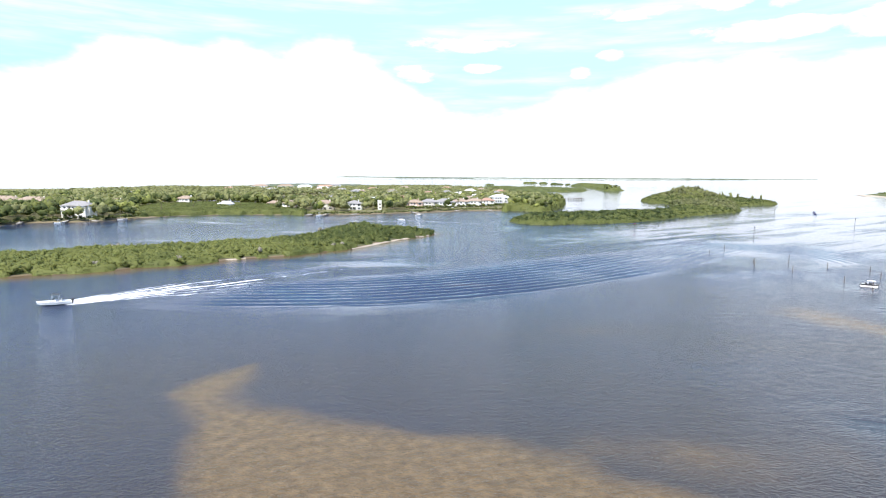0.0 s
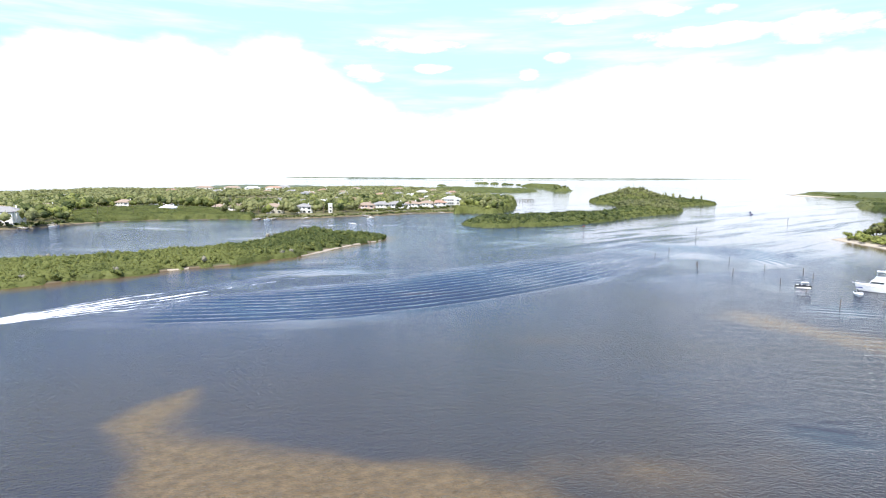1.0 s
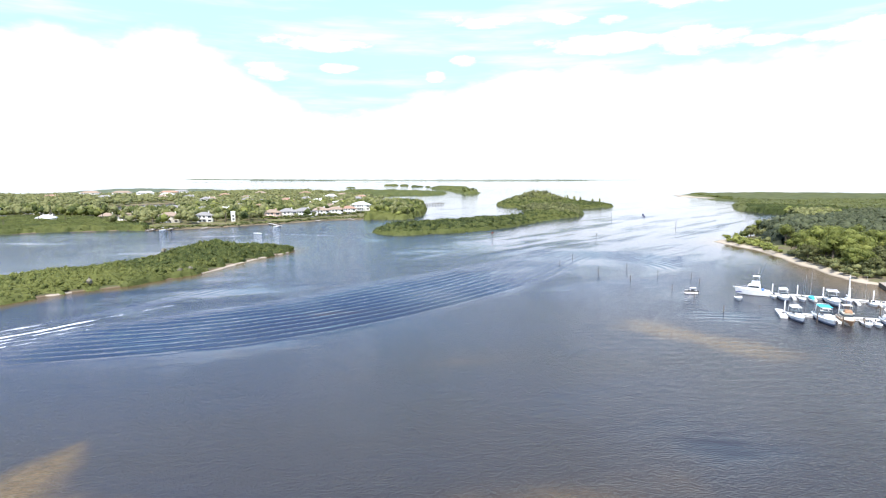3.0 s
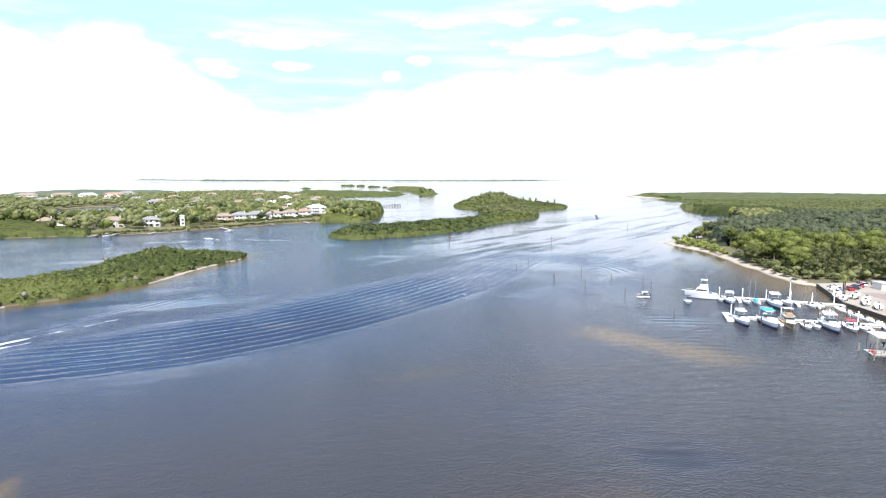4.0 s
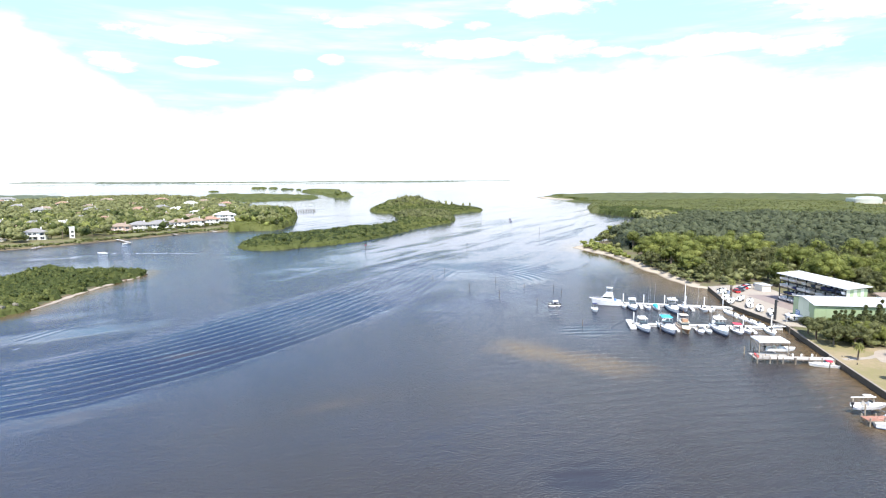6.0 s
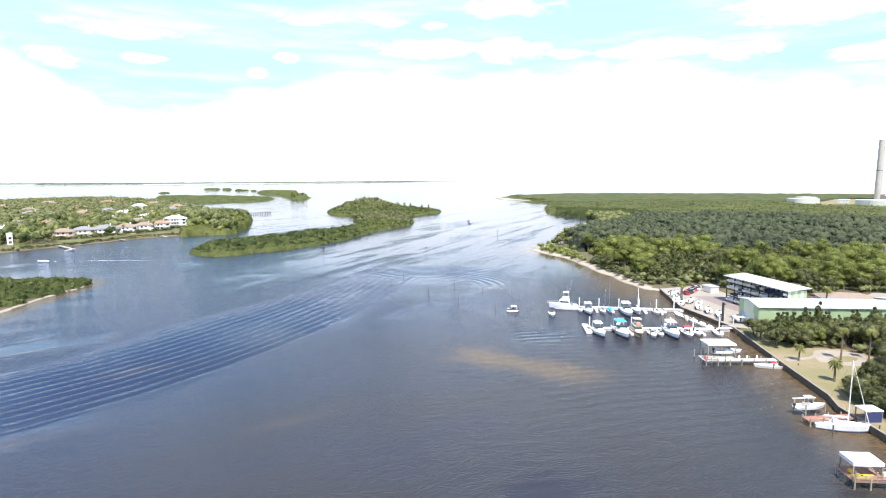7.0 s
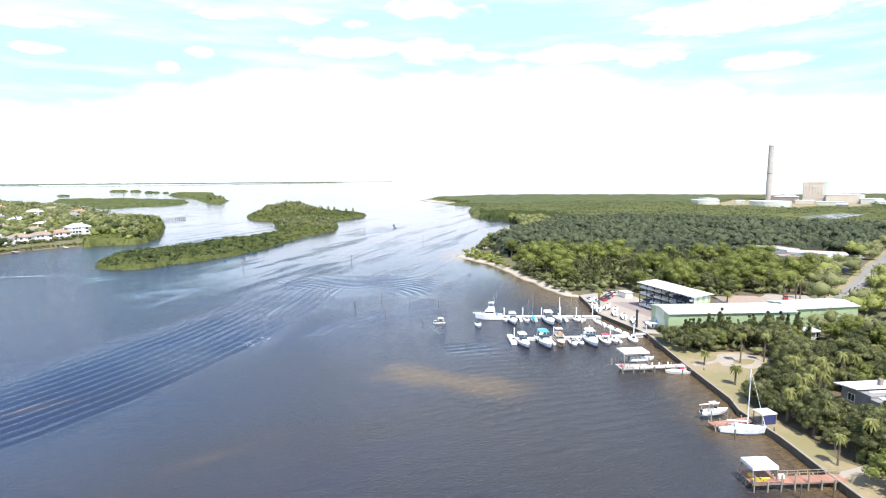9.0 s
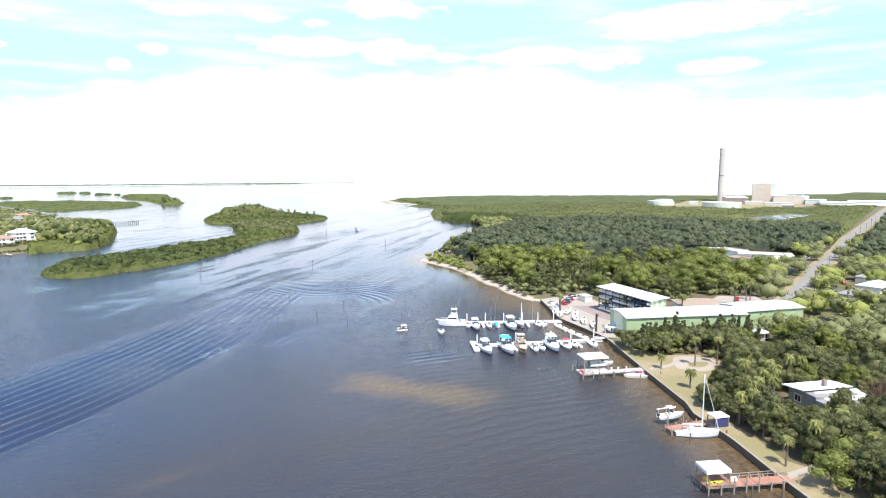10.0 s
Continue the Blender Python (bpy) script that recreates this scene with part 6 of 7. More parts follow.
def console_boat(x, y, rot, L=6.5, z=0.0, top=None, label="white open motor boat with a centre console", mat="white", group="marina boats", motors=1, pole=0):
    B = L * .37
    o = thing("motor_boat", (x, y, z), rot, label, "boat", group)
    fb = .62
    part("hull", hull_bm(L, B, fb, .32, .62, .38), M[mat], o)
    part("console", shell(-.05 * L, .10 * L, B * .36, B * .32, .85, fb - .3, .25), M["white"], o)
    part("windshield", shell(.0 * L, .09 * L, B * .36, B * .3, .35, fb + .5, .2, .9), M["glass"], o, "tinted windshield")
    part("seat", box(boxm((-.17 * L, 0, fb), (.5, B * .36, .5), .05), (-.20 * L, 0, fb + .45), (.1, B * .36, .4), .03), M["cream"], o)
    part("bow_cushion", boxm((.28 * L, 0, fb * 1.1 + .06), (.16 * L, B * .4, .1), .03), M["cream"], o)
    if top:
        part("t_top", boxm((-.04 * L, 0, fb + 1.75), (.26 * L, B * .68, .08), .03), M[top], o, "" if top == "white" else "coloured canvas top")
        for sx in (-.12, .07):
            for sy in (-.2, .2):
                part("post", rodm((sx * L, sy * B, fb - .2), (sx * L * 1.1, sy * B * 1.3, fb + 1.75), .025, seg=5), M["alu"], o)
    for i in range(motors):
        outboard(o, -.5 * L, (i - (motors - 1) / 2) * .6, .45)
    if pole:
        part("mast", rodm((-.1 * L, .2, fb), (-.1 * L, .2, pole), .035, .02, 6), M["alu"], o)
    return o


def covered_boat(x, y, rot, L=6.0, z=0.0, mat="teal", label="small boat under a turquoise canvas cover"):
    B = L * .37
    o = thing("covered_boat", (x, y, z), rot, label, "boat", "marina boats")
    part("hull", hull_bm(L, B, .62, .3, 2, .3), M["white"], o)
    part("cover", shell(-.46 * L, .44 * L, B * .92, B * .3, .75, .62, .9, .35, .3), M[mat], o)
    outboard(o, -.5 * L, 0, .45)


def pontoon(x, y, rot):
    o = thing("pontoon_boat", (x, y, 0), rot, "small pontoon boat with a pale canopy anchored in the channel", "boat", "boats at anchor")
    o.scale = (.66,) * 3
    for sy in (-.95, .95):
        part("float", rodm((-3.2, sy, .1), (3.0, sy, .1), .32, .26, 10), M["alu"], o)
    part("deck", boxm((-.1, 0, .48), (6.4, 2.5, .12), .02), M["steel"], o)
    bm = bmesh.new()
    for sy in (-1.22, 1.22):
        box(bm, (-.1, sy, .9), (5.8, .05, .7), .01)
    for sx in (-3.0, 2.8):
        box(bm, (sx, 0, .9), (.05, 2.4, .7), .01)
    part("fence", bm, M["steel"], o, "dark side panels")
    for sx, sy in ((-2.2, -.8), (-2.2, .8), (1.9, -.8), (1.9, .8)):
        part("seat", boxm((sx, sy, .85), (1.4, .65, .6), .06), M["white"], o)
    part("console", boxm((.2, -.6, 1.05), (.6, .6, 1.0), .06), M["white"], o)
    part("canopy", boxm((-.9, 0, 2.55), (2.9, 2.3, .10), .04), M["white"], o)
    for sx in (-2.2, .4):
        for sy in (-1.1, 1.1):
            part("post", rodm((sx, sy, .6), (sx, sy, 2.55), .025, seg=5), M["alu"], o)
    outboard(o, -3.3, 0, .45)


def sailboat(x, y, rot, L=8.8, mast=11.5, label="white sailboat with a furled mainsail beside the dock", group="", L2=True):
    B = L * .34
    o = thing("sailboat", (x, y, 0), rot, label, "sailboat", group)
    part("hull", hull_bm(L, B, 1.15, .5, .30, .35, .12), M["white"], o)
    part("hull_stripe", hull_bm(L * 1.002, B * 1.006, .16, .48, 2, -.1, .12), M["boot"], o, "dark waterline stripe")
    part("cabin", shell(-.08 * L, .28 * L, B * .58, B * .36, .42, 1.05, .5, .82), M["white"], o)
    part("cabin_window", shell(-.04 * L, .20 * L, B * .585, B * .43, .16, 1.18, .1, .97), M["glass"], o, "dark narrow window")
    part("cockpit_seat", box(boxm((-.30 * L, -.28 * B, .85), (.25 * L, .3, .3), .03), (-.30 * L, .28 * B, .85), (.25 * L, .3, .3), .03), M["cream"], o)
    mz = .14 * L
    part("mast", rodm((mz, 0, 1.0), (mz, 0, mast), .13, .10, 8), M["white"], o)
    part("boom", rodm((mz, 0, 2.3), (-.36 * L, 0, 2.2), .06, seg=8), M["alu"], o)
    part("furled_sail", rodm((mz - .1, 0, 2.5), (-.33 * L, 0, 2.4), .17, .10, 8), M["white"], o, "white furled sail")
    part("furled_jib", rodm((.54 * L, 0, 1.4), (mz + .15, 0, mast * .95), .07, .03, 6), M["white"], o)
    part("backstay", rodm((-.49 * L, 0, 1.0), (mz, 0, mast), .014, seg=4), M["steel"], o)
    for sy in (-1, 1):
        part("shroud", rodm((mz - .2, sy * B * .44, 1.05), (mz, 0, mast * .93), .014, seg=4), M["steel"], o)
        part("spreader", rodm((mz, 0, mast * .55), (mz, sy * .8, mast * .55), .03, seg=5), M["alu"], o)
    part("pulpit", joined(rail_bm(L, B, .95, .32)), M["alu"], o)
    part("dodger", shell(-.16 * L, -.02 * L, B * .5, B * .44, .5, 1.4, .3, .8), M["white"], o)
    part("rudder", boxm((-.49 * L, 0, .2), (.25, .06, 1.1), .02), M["white"], o)
    return o


# ---- pilings and channel markers ----
def piling(x, y, h=2.6, lean=0.0, cap=None, rad=.12, label="dark weathered timber piling in the water", name="piling"):
    o = thing(name, (x, y, 0), 0, label, "piling", "pilings")
    part("post", rodm((0, 0, -1.2), (lean, lean * .5, h), rad, rad * .85, 9), M["pile"], o)
    if cap:
        part("cap", rodm((lean, lean * .5, h), (lean, lean * .5, h + .25), rad * 1.1, .03, 9), M[cap], o, "pointed cap")
    return o


for x, y, h in ((114, 227, 3.0), (126, 238, 4.0), (115.5, 196.5, 4.4), (133, 204.5, 4.6), (119, 180.5, 4.2), (137.5, 190, 3.6), (124, 163.5, 3.4), (144, 179, 4.2), (142, 172, 3.0), (124.5, 153, 4.0), (118, 133, 3.2),
                (119.2, 203.5, 2.2), (131.5, 134.0, 1.6)):
    piling(x, y, h * .65, float(rng.uniform(-.2, .2)))


def marker(x, y, h, board, label, pts=4):
    o = thing("channel_marker", (x, y, 0), 20, label, "channel marker", "channel markers")
    part("post", rodm((0, 0, -1.2), (0, 0, h), .13, .11, 10), M["pile"], o)
    if board:
        bm = bmesh.new()
        rod(bm, (0, -.19, h - .4), (0, -.14, h - .4), .6, .6, pts)
        part("board", bm, M[board], o, board + " day board")


marker(121.5, 336, 4.2, "red", "channel marker post with a red triangular board", 3)
marker(180, 310, 4.4, "steel", "channel marker post with a dark square board")
marker(298, 485, 5.0, "steel", "channel marker post far out in the channel")
marker(285, 373, 5.0, "steel", "channel marker post in the bright water")
marker(343, 581, 5.0, "steel", "channel marker post far out in the channel")

# ---- marina docks ----


def float_dock(ax, ay, bx, by, width, label):
    """A row of white floats with a gap between each."""
    ln, a = math.hypot(bx - ax, by - ay), math.degrees(math.atan2(by - ay, bx - ax))
    o = thing("floating_dock", (ax, ay, 0), a, label, "dock", "marina docks")
    k = round(ln / 3.0)
    for i in range(k):
        part("float", boxm(((i + .5) * ln / k, 0, .28), (ln / k - .05, width, .62), .05), M["floatdock"], o)
    part("side_board", box(boxm((ln / 2, width / 2 + .05, .5), (ln, .08, .2), .02), (ln / 2, -width / 2 - .05, .5), (ln, .08, .2), .02), M["greywood"], o, "grey timber edge")
    return o


def dock_post(x, y, h=3.2, mat="floatdock"):
    o = thing("dock_piling", (x, y, 0), 0, "white sleeved dock piling standing beside the floating dock", "piling", "dock pilings")
    part("post", rodm((0, 0, -1.2), (0, 0, h), .17, seg=10), M[mat], o)
    part("cap", rodm((0, 0, h), (0, 0, h + .28), .2, .03, 10), M[mat], o)


float_dock(149.5, 150.0, 178.0, 125.2, 2.2, "white floating marina dock with moored boats")
float_dock(131.5, 126.4, 167.0, 101.8, 2.2, "white floating marina dock with moored boats")
float_dock(134.6, 130.4, 128.6, 122.6, 1.8, "white floating T-head at the dock's end")
D1, D2 = Vector((24.8, -21.6, 0)).normalized(), Vector((35.5, -24.6, 0)).normalized()
for t in (2, 9, 16, 23, 29, 35):
    p = Vector((149.5, 150, 0)) + D1 * t + Vector((.9, 1.1, 0))
    dock_post(p.x, p.y, 3.4)
for t in (1, 14, 26, 33, 41):
    p = Vector((131.5, 126.4, 0)) + D2 * t + Vector((.9, 1.2, 0))
    dock_post(p.x, p.y, 3.6)
for x, y in ((133.5, 117), (137, 112.6), (141.5, 110.5), (149, 106), (151.5, 104.5), (158.5, 99.5), (162.5, 96.8), (146, 127), (152, 123.5), (158, 119), (164, 115)):
    piling(x, y, 2.4, 0, None, .14)
for t in (7.5, 13.0, 18.2, 24.0, 29.5):
    p = Vector((149.5, 150, 0)) + D1 * t
    a = p + Vector((-.655, -.755, 0)) * 1.0
    b = p + Vector((-.655, -.755, 0)) * 6.5
    float_dock(a.x, a.y, b.x, b.y, .9, "narrow white finger dock between boats")
for t in (12.2, 21.0, 33.5):
    p = Vector((131.5, 126.4, 0)) + D2 * t
    a = p + Vector((-.57, -.82, 0)) * 1.0
    b = p + Vector((-.57, -.82, 0)) * 6.5
    float_dock(a.x, a.y, b.x, b.y, .9, "narrow white finger dock between boats")

OUT1, OUT2 = math.degrees(math.atan2(-.755, -.655)), math.degrees(math.atan2(-.82, -.57))
sport_fisher(145.6, 151.2, 137)
console_boat(147.9, 145.2, OUT1, 5.2)
cruiser(148.9, 142.4, OUT1 + 2, 9.2, label="white fishing cruiser with tall outriggers at the dock")
console_boat(153.2, 139.6, OUT1, 5.6, pole=6.5)
covered_boat(155.6, 138.2, OUT1, 5.2)
cruiser(158.4, 133.6, OUT1 + 3, 11.0, label="large white flybridge cruiser moored at the dock")
sailboat(162.4, 132.4, OUT1, 7.2, 9.0, "small white sailboat with a bare mast at the dock", "marina boats")
console_boat(167.6, 128.4, OUT1 + 4, 6.0)
console_boat(169.6, 127.0, OUT1 - 3, 5.6)
for t, h in ((12.0, 8.5), (10.5, 8.0), (26.0, 8.8)):
    p = Vector((149.5, 150, 0)) + D1 * t + Vector((-2.2, -2.4, 0))
    o = thing("outrigger_pole", (p.x, p.y, 0), 0, "thin tall whip pole standing by a moored boat", "pole", "whip poles")
    part("pole", rodm((0, 0, -.8), (.3, .1, h), .05, .02, 5), M["alu"], o)
cruiser(131.2, 121.2, OUT2 + 4, 9.6, label="white cabin cruiser with a hardtop at the dock's end")
cruiser(136.6, 117.2, OUT2 + 2, 11.6, "teal", "large white cruiser with a turquoise canvas top")
trawler(140.6, 114.6, OUT2 - 3)
cruiser(148.8, 108.6, OUT2 - 3, 11.2, "white", "large white cruiser with a long clean foredeck")
console_boat(143.2, 111.2, OUT2 - 6, 6.8)
console_boat(145.2, 109.8, OUT2 - 8, 5.4)
console_boat(153.0, 106.2, OUT2 - 5, 8.6, top="redcanvas", label="white motor boat with a red canvas top")
console_boat(155.3, 104.6, OUT2 - 5, 6.0)
console_boat(160.6, 101.0, OUT2 - 10, 7.6, label="white runabout moored near the seawall")
console_boat(141.5, 121.5, OUT2 + 180, 7.8, top="white")
console_boat(145.5, 118.8, OUT2 + 180, 6.4)
console_boat(153.5, 113.2, OUT2 + 178, 6.8, top="white", pole=5)
console_boat(135.6, 146.6, -128, 6.4, top="navy", label="open motor boat with a navy blue canopy at anchor", group="boats at anchor")
pontoon(127.9, 159.0, 150)
for x, y, a in ((171.5, 118.5, 60), (173.0, 121.8, 62), (169.8, 114.5, 64), (168.2, 110.6, 66), (166.6, 106.8, 66)):
    console_boat(x - 2.0, y, a, 6.2, label="white motor boat tied to the boatyard quay")
for x, y, a in ((181, 128, 30), (184.5, 132.5, 25), (180.5, 121, 40), (178.5, 116, 38), (187, 128.5, 20), (176, 110.5, 40), (190, 136, 20), (185.5, 124, 30), (193, 140, 15), (175.5, 104, 45)):
    console_boat(x, y, a, 6.0, 2.0, label="white motor boat stored on a trailer ashore", group="boats ashore")
    o = thing("boat_trailer", (x, y, 1.42), a, "galvanised boat trailer on the quay", "trailer", "boat trailers")
    part("frame", box(boxm((0, -.5, .42), (5.5, .12, .14), .02), (0, .5, .42), (5.5, .12, .14), .02), M["alu"], o)
    for sy in (-.95, .95):
        part("wheel", rodm((-.8, sy - .1, .34), (-.8, sy + .1, .34), .34, seg=14), M["rubber"], o)
    part("tongue", boxm((3.3, 0, .40), (1.6, .1, .12), .02), M["alu"], o)
# the running boat
o = console_boat(-92, 133.2, 205, 6.8, .25, "black", "white speedboat under way with a dark canopy", group="boats under way", motors=2)
console_boat(-24, 404, 153, 6.0, .05, None, "distant white motor boat drawing a wake", group="boats under way")
console_boat(339, 492, 60, 6.0, 0, None, "distant dark boat far out in the channel", "navy", "boats under way")
console_boat(356, 519, 60, 6.0, 0, None, "distant dark boat far out in the channel", "navy", "boats under way")
console_boat(-213, 441, 20, 6.0, 0, None, "distant white motor boat near the peninsula", group="boats at anchor")


# ---- private docks ----
def deck_dock(name, ax, ay, bx, by, width, z, mat, label, rail=True, posts=6, post_h=.3, plank=.30, tall=()):
    """A timber pier: planks, stringers, piles and rails, from the water end to the shore."""
    ln, a = math.hypot(bx - ax, by - ay), math.degrees(math.atan2(by - ay, bx - ax))
    o = thing(name, (ax, ay, 0), a, label, "dock")
    k = int(ln / plank)
    me = bpy.data.meshes.new("plank")
    bm = boxm((0, 0, 0), (plank - .02, width, .05), .006)
    bm.to_mesh(me)
    bm.free()
    me.materials.append(M[mat])
    for i in range(k):
        child("plank", me, o, pose((i + .5) * plank, 0, z))
    for sy in (-width / 2 + .12, width / 2 - .12):
        part("stringer", boxm((ln / 2, sy, z - .15), (ln, .1, .24), .01), M["wood"], o)
    for i in range(posts):
        x = .3 + (ln - .6) * i / (posts - 1)
        for sy in (-1, 1):
            h = post_h + (1.2 if (i, sy) in tall else 0)
            part("post", rodm((x, sy * (width / 2 + .02), -1.2), (x, sy * (width / 2 + .02), z + h), .13, seg=9), M["wood"], o)
    return o


def railing(o, x0, x1, y, z, h=.95, n=4):
    part("handrail", boxm(((x0 + x1) / 2, y, z + h), (x1 - x0, .12, .06), .01), M["wood"], o)
    part("midrail", boxm(((x0 + x1) / 2, y, z + h * .5), (x1 - x0, .05, .12), .01), M["wood"], o)
    for i in range(n):
        x = x0 + (x1 - x0) * i / (n - 1)
        part("baluster_post", boxm((x, y, z + h / 2), (.1, .1, h), .01), M["wood"], o)


def roof_on_posts(o, cx, cy, sx, sy, z0, z1, fascia, mat="roofwhite", ribs=8):
    """A boat-shelter roof with a fascia, standing on four posts."""
    bm = boxm((cx, cy, z1), (sx, sy, .08), .01)
    part("roof", bm, M[mat], o, "white metal roof")
    for i in range(ribs):
        part("rib", boxm((cx - sx / 2 + (i + .5) * sx / ribs, cy, z1 + .06), (.05, sy, .05)), M[mat], o)
    if fascia:
        f = bmesh.new()
        for s in (-1, 1):
            box(f, (cx, cy + s * sy / 2, z1 - fascia / 2), (sx, .06, fascia))
            box(f, (cx + s * sx / 2, cy, z1 - fascia / 2), (.06, sy - .13, fascia))
        part("fascia", f, M["roofwhite"], o, "pale fascia boards")
    for ax in (-1, 1):
        for ay in (-1, 1):
            part("roof_post", boxm((cx + ax * (sx / 2 - .15), cy + ay * (sy / 2 - .15), (z0 + z1) / 2), (.18, .18, z1 - z0), .015), M["wood"], o)


# dock with the red deck and yellow chairs
A = deck_dock("timber_dock", 98.4, 41.0, 112.0, 31.0, 2.2, 1.4, "deck", "red-stained timber dock with a white-roofed shelter", posts=8, post_h=.35, tall={(2, -1), (3, -1), (4, -1), (0, -1)})
me = bpy.data.meshes.new("plank")
bm = boxm((0, 0, 0), (.28, 2.4, .05), .006)
bm.to_mesh(me)
bm.free()
me.materials.append(M["deck"])
for i in range(17):
    child("plank", me, A, pose(.15 + .30 * i, 2.32, 1.4))
for x in (.3, 2.6, 5.0):
    part("post", rodm((x, 3.4, -1.2), (x, 3.4, 1.7), .13, seg=9), M["wood"], A)
part("stringer", boxm((2.6, 3.4, 1.25), (5.2, .1, .24), .01), M["wood"], A)
roof_on_posts(A, 2.6, 1.4, 4.5, 3.5, 1.4, 3.95, .55)
railing(A, 5.6, 16.4, 1.12, 1.42, .95, 7)
railing(A, .1, 5.2, -1.12, 1.42, .8, 4)
part("bench", box(boxm((4.2, 2.6, 1.85), (1.2, .45, .08), .02), (4.2, 2.85, 2.15), (1.2, .06, .5), .02), M["greywood"], A)
for x, y, a in ((98.8, 40.3, 140), (99.7, 41.3, 110)):
    c = thing("garden_chair", (x, y, 1.43), a, "bright yellow plastic garden chair on the dock", "chair", "yellow chairs")
    part("seat", boxm((0, 0, .36), (.6, .62, .06), .02), M["yellow"], c)
    b = part("backrest", boxm((0, 0, .35), (.58, .06, .8), .02), M["yellow"], c)
    b.matrix_basis = pose(0, .33, .38, -18)
    for sx in (-.32, .32):
        part("armrest", boxm((sx, 0, .58), (.12, .7, .04), .015), M["yellow"], c)
        for sy in (-.26, .26):
            part("leg", boxm((sx * .9, sy, .17), (.07, .07, .34), .01), M["yellow"], c)
k_ = thing("kayak", (100.0, 39.7, 1.45), -35, "yellow plastic kayak lying on the dock", "kayak")
part("hull", hull_bm(2.8, .75, .3, .05, .6, .12), M["yellow"], k_)
part("seat", boxm((-.1, 0, .3), (.4, .4, .12), .04), M["black"], k_)
o = thing("dock_box", (103.4, 37.9, 1.43), -37, "white dock box beside the shelter", "box")
part("body", boxm((0, 0, .28), (1.1, .55, .56), .03), M["white"], o)
part("lid", boxm((0, 0, .60), (1.16, .6, .08), .03), M["white"], o)
o = thing("dock_boat_lift", (104.4, 41.3, 0), -37, "grey covered boat hanging in the shelter's lift", "boat lift")
part("cradle", box(boxm((-.9, 0, 1.2), (.14, 2.4, .14)), (.9, 0, 1.2), (.14, 2.4, .14)), M["alu"], o)
for x, y, h in ((101.6, 34.3, 2.6), (106.1, 31.0, 2.5)):
    piling(x, y, h, 0, None, .15, "grey mooring piling beside the timber dock")

# dock with the boat lift
Bk = deck_dock("boathouse_dock", 131.6, 87.0, 149.6, 75.4, 2.4, 1.2, "greywood", "pale grey dock with an open white-roofed boathouse", posts=8, post_h=.5)
roof_on_posts(Bk, 5.2, 3.6, 7.2, 5.0, 1.2, 4.85, .30)
part("side_walk", boxm((4.4, 2.4, 1.18), (8.6, 2.2, .08), .01), M["greywood"], Bk)
for x in (.3, 2.6, 7.8):
    part("post", rodm((x, 5.9, -1.2), (x, 5.9, 2.0), .14, seg=9), M["wood"], Bk)
for x in (9.5, 11.5, 14.0):
    part("dock_post", boxm((x, .9, 1.6), (.35, .35, .8), .04), M["white"], Bk, "white power pedestal")
railing(Bk, 0.1, 3.0, -1.2, 1.2, .9, 3)
lift = console_boat(139.6, 85.6, -34, 6.6, 2.1, None, "white motor boat raised on a lift under the roof", group="boats on lifts")
o = thing("boat_lift", (139.6, 85.6, 0), -34, "steel boat-lift cradle under the boathouse", "boat lift", "boat lifts")
for sx in (-1.6, 1.6):
    part("beam", boxm((sx, 0, 1.85), (.16, 3.0, .16), .02), M["alu"], o)
    for sy in (-1.5, 1.5):
        part("cable", rodm((sx, sy, 1.9), (sx, sy, 4.6), .02, seg=5), M["steel"], o)
o = thing("kayak", (132.8, 87.2, 1.25), 50, "red kayak stored on the dock's end", "kayak")
part("hull", hull_bm(2.6, .7, .3, .05, .6, .12), M["red"], o)
part("seat", boxm((-.1, 0, .3), (.4, .4, .12), .04), M["black"], o)
console_boat(143.6, 76.6, -34 + 180, 7.4, 0, None, "white open motor boat tied beside the boathouse dock", group="boats at docks")
o = thing("cover", (143.9, 76.4, 1.1), -34, "red canvas cover on the boat's console", "cover")
part("cloth", boxm((0, 0, .2), (1.4, .9, .45), .1), M["redcanvas"], o)
for x, y in ((134.6, 83.0), (137.5, 80.6), (141, 74.6), (146.5, 71.6)):
    piling(x, y, 1.9, 0, None, .14, "dark mooring piling beside the boathouse dock")

# dock with the sailboat
deck_dock("small_dock", 115.8, 55.4, 128.6, 49.4, 2.0, 1.15, "deck", "small red timber dock beside a sailboat", posts=6, post_h=.5)
sailboat(119.3, 50.9, -52, 8.4, 13.4)
console_boat(121.6, 57.4, -27, 6.0, 1.3, "white", "white motor boat raised on a lift beside the dock", group="boats on lifts")
o = thing("boat_lift", (121.6, 57.4, 0), -27, "timber and steel boat lift holding a motor boat", "boat lift", "boat lifts")
for sx in (-2.0, 2.0):
    part("beam", boxm((sx, 0, 1.0), (.16, 3.2, .16), .02), M["alu"], o)
    for sy in (-1.6, 1.6):
        part("post", rodm((sx, sy, -1.2), (sx, sy, 2.7), .13, seg=8), M["wood"], o)
part("top_beam", boxm((0, 1.6, 2.75), (5.0, .16, .2), .02), M["floatdock"], o, "white lift beam")
o = thing("curtained_shelter", (124.8, 48.6, 0), -30, "small shelter with a white roof and navy blue curtain", "shelter")
roof_on_posts(o, 0, 0, 3.4, 2.8, 1.15, 3.7, .2, ribs=5)
part("curtain", box(boxm((0, -1.3, 2.3), (3.1, .08, 1.9), .02), (1.6, 0, 2.3), (.08, 2.5, 1.9), .02), M["navy"], o, "navy blue canvas curtain")
part("floor", boxm((0, 0, 1.1), (3.4, 2.8, .1), .01), M["wood"], o)
